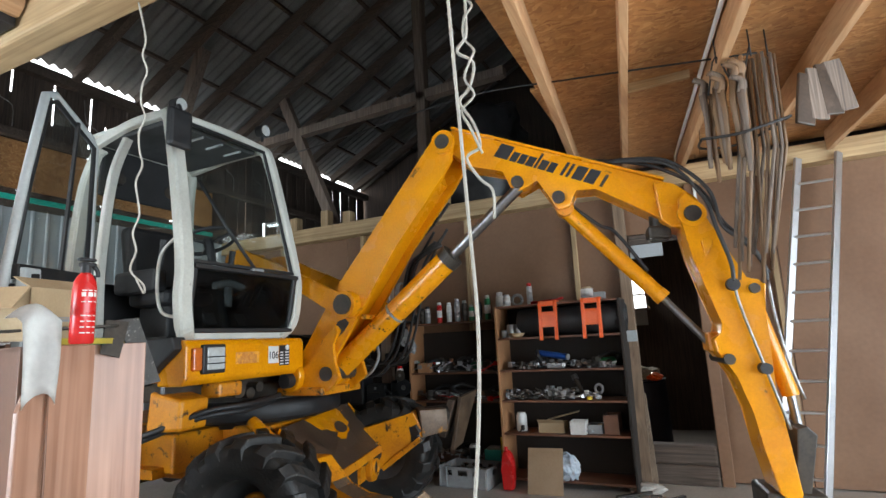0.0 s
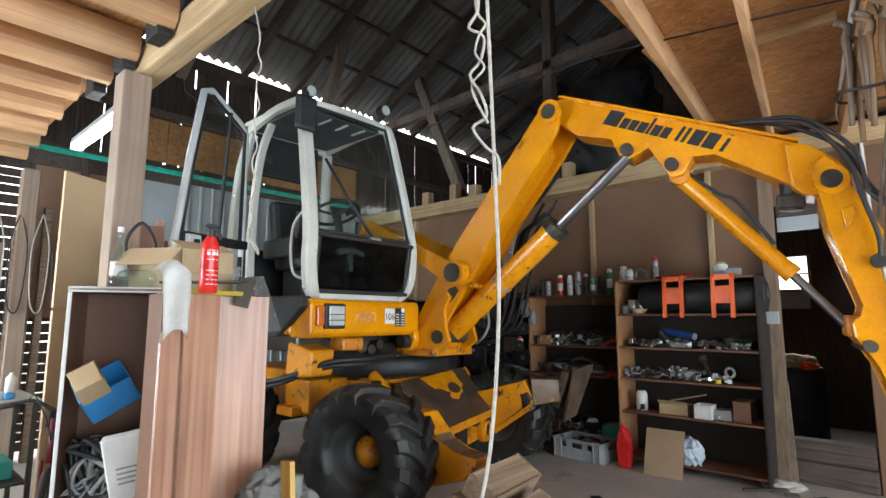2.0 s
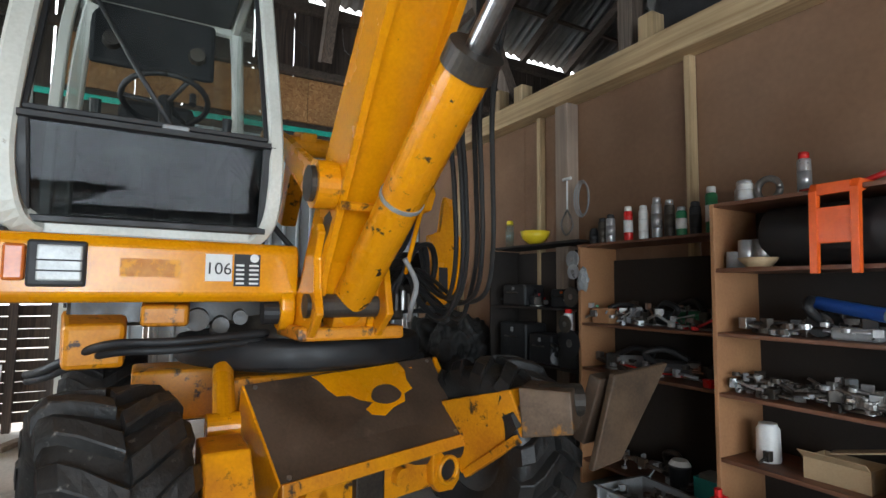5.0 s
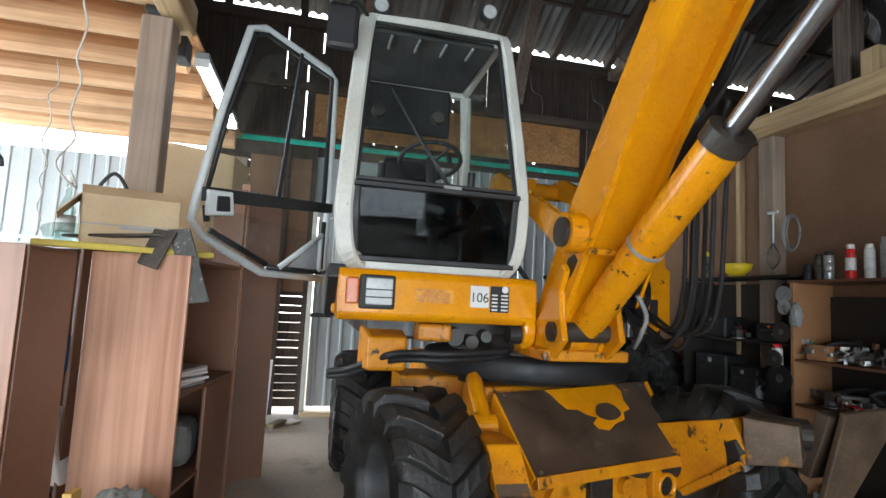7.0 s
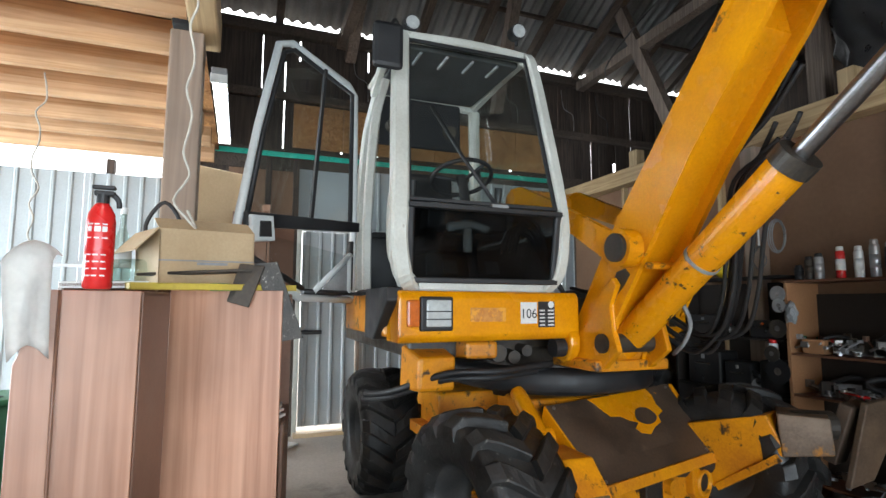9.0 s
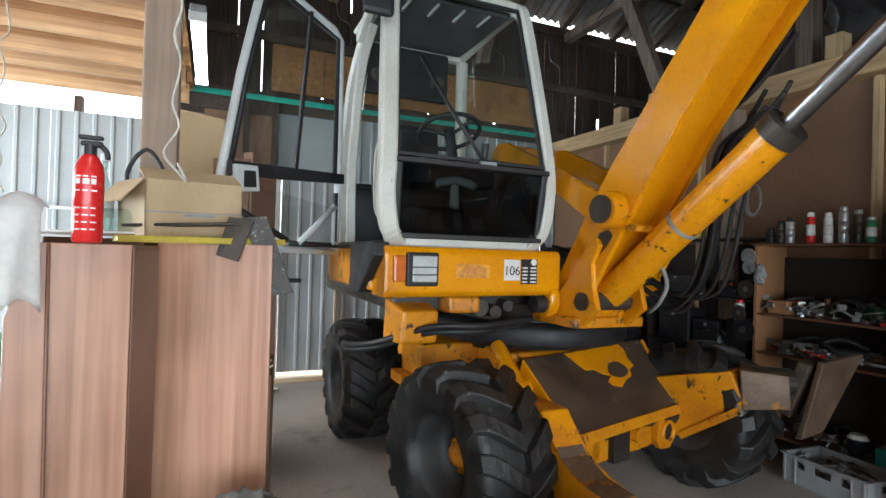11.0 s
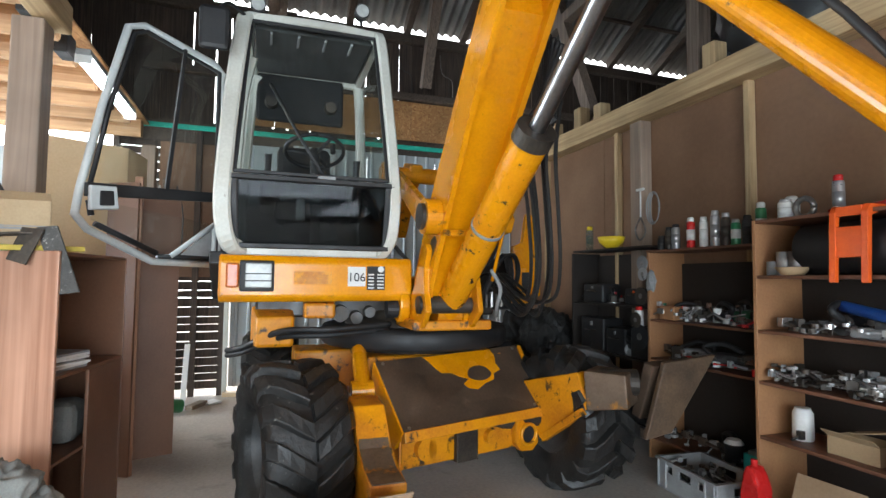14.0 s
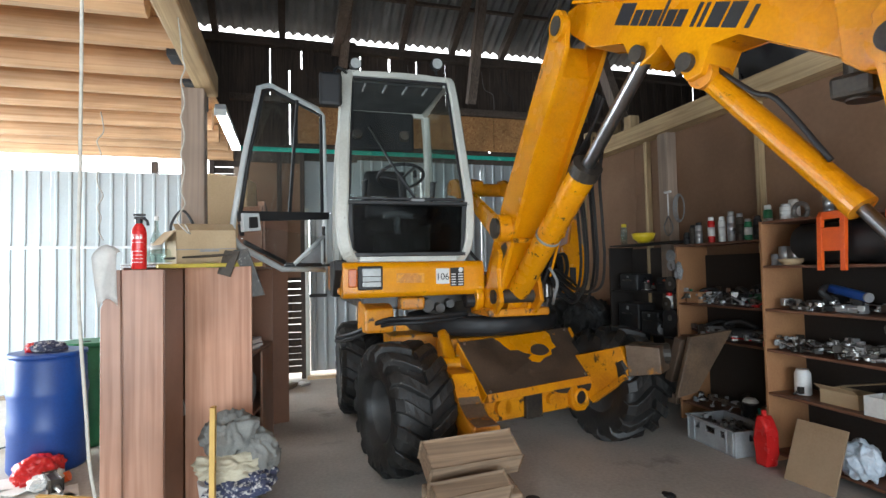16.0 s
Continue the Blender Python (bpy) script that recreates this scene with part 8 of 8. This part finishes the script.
# grey stacking crate with its real handholds
cr_ = empty("plastic_crate", -2.8, 6.13, 0, "grey plastic stacking crate full of metal scraps", "crate")
mx = Matrix.Translation((-2.81, 6.125, 0)) @ pose(0, 0, 0, 0, 0, -4)
w, d, h, t = 0.3, 0.2, 0.21, 0.012
part("base", box(bmesh.new(), -w, w, -d, d, 0.004, 0.02, 0.0, mx), GREY, cr_)
for s in (-1, 1):
    bm = bmesh.new()
    y0, y1 = (s * d - t, s * d) if s > 0 else (-d, -d + t)
    for a in ((-w, w, y0, y1, 0.02, 0.13), (-w, w, y0, y1, 0.185, h), (-w, -0.2, y0, y1, 0.13, 0.185), (-0.13, -0.06, y0, y1, 0.13, 0.185), (0.06, 0.13, y0, y1, 0.13, 0.185), (0.2, w, y0, y1, 0.13, 0.185)):
        box(bm, *a, 0.0, mx)
    for k in (-0.28, -0.2, 0.2, 0.28):
        box(bm, k - 0.006, k + 0.006, y0 - 0.012 * (s < 0), y1 + 0.012 * (s > 0), 0.02, h, 0.0, mx)
    box(bm, -w - 0.01, w + 0.01, y0 - 0.014 * (s < 0), y1 + 0.014 * (s > 0), h, h + 0.012, 0.0, mx)
    part("long_side", bm, surf("crate_grey", (0.36, 0.37, 0.37), (0.25, 0.25, 0.25), 6, (0.45, 0.65), bump=0.05) if s < 0 else GREY, cr_)
    x0, x1 = (w - t, w) if s > 0 else (-w, -w + t)
    bm = bmesh.new()
    for a in ((x0, x1, -d + t, d - t, 0.02, 0.13), (x0, x1, -d + t, d - t, 0.185, h), (x0, x1, -d + t, -0.06, 0.13, 0.185), (x0, x1, 0.06, d - t, 0.13, 0.185)):
        box(bm, *a, 0.0, mx)
    box(bm, x0 - 0.012 * (s < 0), x1 + 0.012 * (s > 0), -d, d, h, h + 0.012, 0.0, mx)
    part("short_side", bm, GREY, cr_)
clutter(-3.06, -2.56, 5.98, 6.26, 0.08, 18, 0.12, (STEEL, GREY, STEEL_DARK, RUST_PLATE), "metal scrap in the crate", "scraps", "metal_scrap")
for x, y, z, a, b, c, s in ((-5.5, 6.3, 0.34, 0.42, 0.36, 0.44, 31.0), (-6.1, 6.25, 0.3, 0.4, 0.4, 0.4, 33.0), (-5.55, 6.38, 0.86, 0.36, 0.28, 0.34, 35.0), (-6.2, 6.4, 0.78, 0.34, 0.3, 0.36, 37.0)):
    tagged(rag("sack", x, y, z, a, b, c, s, SACK, ""), "black crumpled sack piled by the plank wall", "sack", "sacks")
def power_tool(x, y, z, turn, s, material, label):
    """A hand machine lying on its tier: motor barrel, gear head, grip and guard."""
    b = empty("power_tool", x, y, z, label, "tool", "power tools")
    m = Matrix.Translation((x, y, z)) @ pose(0, 0, 0, 0, 0, turn) @ Matrix.Scale(s, 4)
    part("motor_body", bcyl(m @ Vector((-0.1, 0, 0.05)), m @ Vector((0.07, 0, 0.055)), 0.05 * s, 0.042 * s, seg=14), material, b)
    part("gear_head", box(bmesh.new(), 0.06, 0.13, -0.035, 0.035, 0.01, 0.095, 0.012, m), STEEL_DARK, b)
    part("grip", btube([m @ Vector((-0.09, 0, 0.07)), m @ Vector((-0.16, 0.02, 0.12)), m @ Vector((-0.05, 0.03, 0.15)), m @ Vector((0.07, 0.0, 0.1))], 0.018 * s, 8, smooth_steps=4), BLACK, b)
    part("guard", bcyl(m @ Vector((0.1, 0, 0.004)), m @ Vector((0.1, 0, 0.014)), 0.065 * s, seg=18), STEEL, b)


for k, (x, z) in enumerate(((-3.3, 1.222), (-3.02, 1.222), (-2.78, 1.222), (-2.56, 1.222), (-3.35, 0.882), (-2.95, 0.882), (-2.62, 0.882), (-2.95, 0.192), (-1.95, 1.249), (-1.25, 1.249), (-4.6, 0.822), (-4.2, 0.822), (-4.45, 1.322))):
    power_tool(x, 6.52 if x < -2.4 else 6.38, z, (35, 160, -20, 100, 210)[k % 5], 1.0 + 0.12 * (k % 3), (STEEL_DARK, BLACK, GREEN, BLACK, GREY, BLACK, STEEL_DARK)[k % 7], "dark greasy power tool lying on the shelf")
# discs and gloves hung on the shelf side
for k, (x, y, z, r, m) in enumerate(((-3.73, 6.33, 1.72, 0.07, GREY), (-3.72, 6.325, 1.62, 0.06, SILVER), (-3.74, 6.32, 1.42, 0.08, STEEL_DARK), (-3.76, 6.32, 1.05, 0.11, BLACK), (-3.8, 6.31, 1.2, 0.07, STEEL_DARK))):
    o = part("grinding_disc", bcyl((x, y - 0.006, z), (x, y + 0.004, z), r, seg=26), m)
    part("hub_ring", bcyl((x, y - 0.009, z), (x, y - 0.005, z), r * 0.3, seg=16), STEEL, o)
    tagged(o, "grinding disc hung on the shelf edge", "disc", "discs")
rag("glove", -3.62, 6.33, 1.55, 0.05, 0.03, 0.09, 3.3, GREY, "grey work glove hung by the shelf")
can(-3.84, 6.38, 1.08, 0.04, 0.24, WHITE, "white spray bottle hung by the shelf", "spray cans", RED)

# ---------------------------------------------------------------- doorway side and east bay
for k, (x, y, h, a, m) in enumerate(((-1.02, 6.5, 1.6, -4, DOOR_WOOD), (-0.96, 6.42, 1.45, -6, DOOR_WOOD), (-0.9, 6.45, 0.95, -9, WEATHERED))):
    o = part("plank", box(bmesh.new(), -0.055, 0.055, -0.013, 0.013, 0, h, 0.003, Matrix.Translation((x, y, 0)) @ pose(0, 0, 0, a, -3 if k == 2 else 0, 0)), m)
    tagged(o, "worn plank leaning beside the doorway", "timber", "leaning planks")
o = part("metal_plate", bbox(-1.06, -0.9, 6.44, 6.46, 1.5, 1.62, 0.004), SHEET)
tagged(o, "pale blue metal plate fixed by the doorway", "plate")
o = part("hose_coil", btube([(-1.02, 6.5, 1.62), (-1.02, 6.4, 1.75), (-1.02, 6.42, 1.88), (-1.02, 6.55, 1.9), (-1.02, 6.6, 1.75), (-1.02, 6.5, 1.65)], 0.03, 10, smooth_steps=6), RUBBER)
tagged(o, "black hose coil hung on the unit's end", "hose")
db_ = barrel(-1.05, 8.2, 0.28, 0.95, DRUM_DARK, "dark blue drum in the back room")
rag("rag", -1.05, 8.15, 1.02, 0.2, 0.2, 0.1, 21.0, CLOTH_CREAM, "pale rag on the drum in the back room")
rag("rag", -0.9, 8.0, 1.0, 0.09, 0.09, 0.05, 23.0, ORANGE, "orange cloth on the drum")
rag("stone", -0.95, 6.3, 0.03, 0.16, 0.1, 0.06, 28.0, CONCRETE, "grey stone by the threshold")
for k in range(3):
    m, l = along((-0.9 + 0.1 * k, 6.2 - 0.1 * k, 0.03), (-1.2 + 0.3 * k, 5.95 + 0.1 * k, 0.03))
    o = part("iron_bar", box(bmesh.new(), -0.015, 0.015, -0.01, 0.01, 0, l, 0.003, m), STEEL_DARK)
    tagged(o, "short iron bar on the floor", "bar", "iron bars")
for k, (x, y, a) in enumerate(((-0.55, 5.6, 10), (-2.1, 4.9, 50), (-1.6, 3.6, 80), (-0.2, 5.2, 30))):
    rag("floor_scrap", x, y, 0.012, 0.05, 0.035, 0.015, 30 + k, BLACK if k % 2 else PAPER, "small scrap on the concrete floor")
# ladder leaning in the east bay
ld = empty("ladder", 0.5, 6.3, 0, "aluminium ladder leaning on the partition", "ladder")
for s in (-0.0, 0.34):
    m, l = along((0.16 + s, 6.05 - s * 0.2, 0.0), (0.82 + s, 6.56, 3.25))
    part("stile", box(bmesh.new(), -0.012, 0.012, -0.035, 0.035, 0, l, 0.003, m), ALU, ld)
for k in range(11):
    f = (k + 1) / 12
    a = Vector((0.16, 6.05, 0.0)).lerp(Vector((0.82, 6.56, 3.25)), f)
    part("rung", bcyl(a, a + Vector((0.34, -0.068 * (1 - f), 0)), 0.014, seg=10), ALU, ld)
tagged(part("conduit", btube([(0.12, 3.2, 3.48), (-0.3, 6.4, 3.46), (-0.3, 6.6, 3.44), (-0.16, 6.66, 3.2), (-0.14, 6.66, 2.4), (-0.13, 6.66, 1.3)], 0.016, 8), WHITE), "pale conduit pipe running down the partition", "pipe")
# bundle of old wooden handles and rods under the loft
hb = empty("hung_bundle", 0.25, 4.55, 3.3, "bundle of old wooden handles and rods hung from the loft", "bundle")
rb = random.Random(5)
for k in range(9):
    x, y = 0.03 + 0.034 * k + rb.uniform(-0.03, 0.03), 4.5 + rb.uniform(-0.12, 0.12)
    z1 = 3.3 + rb.uniform(-0.07, 0.05)
    bm = btube([(x, y, z1 - 0.6), (x + rb.uniform(-0.02, 0.02), y, z1 - 0.25), (x + 0.01, y, z1 - 0.08)], [0.014, 0.018, 0.026], 8, smooth_steps=0)
    tube(bm, [(x + 0.01, y, z1 - 0.1), (x + 0.03, y, z1 - 0.02), (x - 0.03, y, z1 + 0.03)], 0.034, 8, smooth_steps=3, flat=0.5)
    part("wooden_handle", bm, HANDLE_WOOD if k % 3 else TRUSS_WOOD, hb)
for k in range(12):
    x, y = 0.22 + 0.024 * k, 4.55 + rb.uniform(-0.06, 0.06)
    part("rod", btube([(x, y, 3.42), (x - 0.02 + rb.uniform(-0.01, 0.01), y, 2.8), (x - 0.12 + rb.uniform(-0.03, 0.03), y + 0.1, 1.95 + rb.uniform(0, 0.25))], 0.011, 8), HANDLE_WOOD if k % 2 else TRUSS_WOOD, hb)
part("tie_wire", btube([(0.0, 4.4, 2.88), (0.2, 4.36, 2.86), (0.45, 4.42, 2.92), (0.5, 4.6, 2.98), (0.25, 4.7, 2.9), (0.0, 4.6, 2.88), (0.0, 4.4, 2.88)], 0.009, 6, smooth_steps=5), RUBBER, hb)
part("tie_wire", btube([(0.08, 4.5, 3.2), (0.15, 4.48, 3.45), (0.25, 4.5, 3.2), (0.35, 4.5, 3.48)], 0.006, 6, smooth_steps=4), RUBBER, hb)
for k in range(4):
    part("wide_blade", box(bmesh.new(), -0.06, 0.06, -0.012, 0.012, 0, 0.34, 0.006, Matrix.Translation((0.58 + 0.09 * k, 4.55 + 0.05 * k, 2.9 + 0.03 * k)) @ pose(0, 0, 0, 0, 12 - 8 * k, 30)), TRUSS_WOOD if k % 2 else RUST_PLATE, hb)

for x, y in ((0.15, 4.48), (0.35, 4.5), (0.45, 4.56)):
    part("tie_wire", btube([(x, y, 3.4), (x, y, 3.59)], 0.005, 6), RUBBER, hb)
hb.location += Vector((-0.12, -0.45, -0.09))

# ---------------------------------------------------------------- cords and wires
tagged(part("hanging_cable", btube([(-0.870, 1.705, 3.19), (-0.860, 1.720, 2.6), (-0.840, 1.725, 2.0), (-0.830, 1.725, 1.6), (-0.870, 1.735, 1.2), (-0.930, 1.735, 0.95), (-1.070, 1.755, 0.6), (-1.270, 1.765, 0.25), (-1.390, 1.785, 0.02)], 0.0058, 8, smooth_steps=6), CORD), "white cable hanging from the loft beam to the floor", "cable")
rw = random.Random(9)
pts = [(-0.6 + rw.uniform(-0.006, 0.006), 1.58 + rw.uniform(-0.006, 0.006), 2.62 - 0.05 * k) for k in range(0, 6)]
pts += [(-0.65, 1.56, 2.33), (-0.58, 1.6, 2.3), (-0.62, 1.62, 2.24), (-0.66, 1.58, 2.2), (-0.6, 1.6, 2.14), (-0.58, 1.62, 2.08), (-0.64, 1.58, 2.05), (-0.6, 1.64, 2.0), (-0.55, 1.68, 1.97), (-0.56, 1.7, 1.9)]
pts = [(-0.715 + 0.5 * (x + 0.6), 1.49 + 0.5 * (y - 1.59), z) for x, y, z in pts]
tagged(part("twisted_cord", btube(pts, 0.0042, 6, smooth_steps=4), CORD), "twisted white cord knotted at the end", "cord")
pts = [(-0.6 + 0.03 * math.sin(k * 1.9), 1.595 + 0.03 * math.cos(k * 1.9), 2.62 - 0.04 * k) for k in range(0, 11)] + [(-0.66, 1.6, 2.18), (-0.6, 1.55, 2.12), (-0.57, 1.62, 2.06)]
pts = [(-0.715 + 0.5 * (x + 0.6), 1.49 + 0.5 * (y - 1.59), z) for x, y, z in pts]
tagged(part("twisted_cord", btube(pts, 0.0035, 6, smooth_steps=4), CORD), "thin white cord twisted round the other", "cord")
pts = [(-2.4, 1.72, 3.2)] + [(-2.38 + 0.012 * math.sin(k * 2.2), 1.75 + 0.012 * math.cos(k * 2.2), 3.1 - 0.075 * k) for k in range(1, 15)] + [(-2.36, 1.72, 1.96), (-2.33, 1.76, 1.9), (-2.37, 1.79, 1.87), (-2.38, 1.76, 1.93)]
tagged(part("twisted_cord", btube(pts, 0.0042, 6, smooth_steps=4), CORD), "thin white wire hanging before the cab", "cord")
tagged(part("thread", btube([(-0.715, 1.485, 3.3), (-0.715, 1.485, 2.6)], 0.0015, 5), RUBBER), "thin dark thread holding the twisted cords", "cord")
for x, y in ((-4.0, -0.05), (-4.9, 0.55)):
    pts = [(x, y, 3.28)] + [(x + rw.uniform(-0.02, 0.02), y + rw.uniform(-0.03, 0.03), 3.2 - 0.11 * k) for k in range(1, 12)]
    tagged(part("twisted_cord", btube(pts, 0.006, 6, smooth_steps=4), CORD), "frayed cord hanging from the joists", "cord")
tagged(part("loft_cable", btube([(-5.9, 6.3, 4.6), (-4.6, 5.3, 4.05), (-3.2, 4.6, 3.75), (-1.8, 4.2, 3.62), (-0.9, 4.0, 3.44), (0.3, 4.3, 3.44)], 0.007, 6, smooth_steps=6), RUBBER), "thin black cable strung across to the loft", "cable")
tp = bmesh.new()
bmesh.ops.create_icosphere(tp, subdivisions=4, radius=1.0)
for v in tp.verts:
    c = v.co.copy()
    dd = 1 + 0.35 * noise.noise(c * 1.6) + 0.15 * noise.noise(c * 5)
    v.co = Vector((-2.75 + c.x * 0.75 * dd, 7.1 + c.y * 0.3 * dd, 4.1 + max(c.z, -0.85) * 0.8 * dd))
tagged(part("tarpaulin", tp, TARP, smooth=True), "black tarpaulin heaped above the partition", "tarpaulin")
for k, (x, h) in enumerate(((-5.3, 0.35), (-4.9, 0.25), (-3.3, 0.3), (-2.2, 0.22), (-5.9, 0.3))):
    o = part("beam_block", bbox(x, x + 0.14, PY - 0.17, PY - 0.03, 3.412, 3.412 + h * 0.7, 0.01), PINE_Z)
    tagged(o, "short pine block standing on the wall beam", "timber", "beam blocks")
for k in range(9):
    y = 2.6 + 0.55 * k + 0.1 * (k % 3)
    o = part("wall_wire", btube([(-7.3, y, 5.0), (-7.28, y + 0.03, 4.7), (-7.26, y + 0.18, 4.6), (-7.27, y + 0.2, 4.35)], 0.006, 6, smooth_steps=3), STEEL if k % 2 else RUBBER)
    tagged(o, "bent wire hook hung high on the back wall", "wire", "wall wires")

# dark cases and small gear on the low shelf unit
for k, (x, z, w, h, d) in enumerate(((-4.85, 0.822, 0.4, 0.34, 0.26), (-4.4, 0.822, 0.3, 0.26, 0.24), (-4.02, 0.822, 0.24, 0.3, 0.24), (-4.8, 1.322, 0.34, 0.2, 0.24), (-4.1, 1.322, 0.28, 0.16, 0.22), (-4.7, 0.222, 0.5, 0.4, 0.28), (-4.1, 0.222, 0.3, 0.36, 0.28))):
    cs = tagged(part("tool_case", bbox(x, x + w, 6.42, 6.42 + d, z, z + h, 0.02), BLACK), "black plastic tool case on the dark shelf", "case", "tool cases")
    part("handle", btube([(x + w * 0.3, 6.42, z + h * 0.6), (x + w * 0.3, 6.39, z + h * 0.62), (x + w * 0.7, 6.39, z + h * 0.62), (x + w * 0.7, 6.42, z + h * 0.6)], 0.008, 6), STEEL_DARK, cs)
    part("latch", bbox(x + w * 0.45, x + w * 0.55, 6.412, 6.422, z + h * 0.75, z + h * 0.88, 0.003), ORANGE if k == 4 else GREY, cs)

# brown panel and small litter by the metal door
tagged(part("laminate_sheet", board((-4.88, 1.98), (-5.0, 2.34), 0.02, 0, 2.25), LAM_SIDE), "tall brown laminate sheet leaning behind the cabinets", "sheet")
o = part("paint_tin", lathe(bmesh.new(), [(0.07, 0), (0.075, 0.01), (0.075, 0.17), (0.08, 0.18), (0.07, 0.18)], Matrix.Translation((-6.5, 2.22, 0.08)) @ pose(0, 0, 0, 80, 0, 30), 22), GREEN)
tagged(o, "green paint tin lying on the floor", "tin")
o = part("metal_plate", box(bmesh.new(), -0.12, 0.12, -0.08, 0.08, 0, 0.02, 0.004, pose(-6.9, 2.5, 0.008, 6, -4, 30)), WHITE)
tagged(o, "pale metal plate on the floor by the door", "plate")
o = part("pale_batten", quad_slab((-6.6, 2.18, 0.0), (-6.6, 2.24, 0.0), (-6.75, 2.26, 0.75), (-6.75, 2.2, 0.75), 0.02, 0.002), WHITE)
tagged(o, "pale batten leaning beside the door", "timber")
o = part("offcut", box(bmesh.new(), -0.16, 0.16, -0.05, 0.05, 0, 0.05, 0.006, pose(-6.75, 2.35, 0.0, 0, 0, -25)), WEATHERED)
tagged(o, "short timber offcut on the floor by the door", "timber")
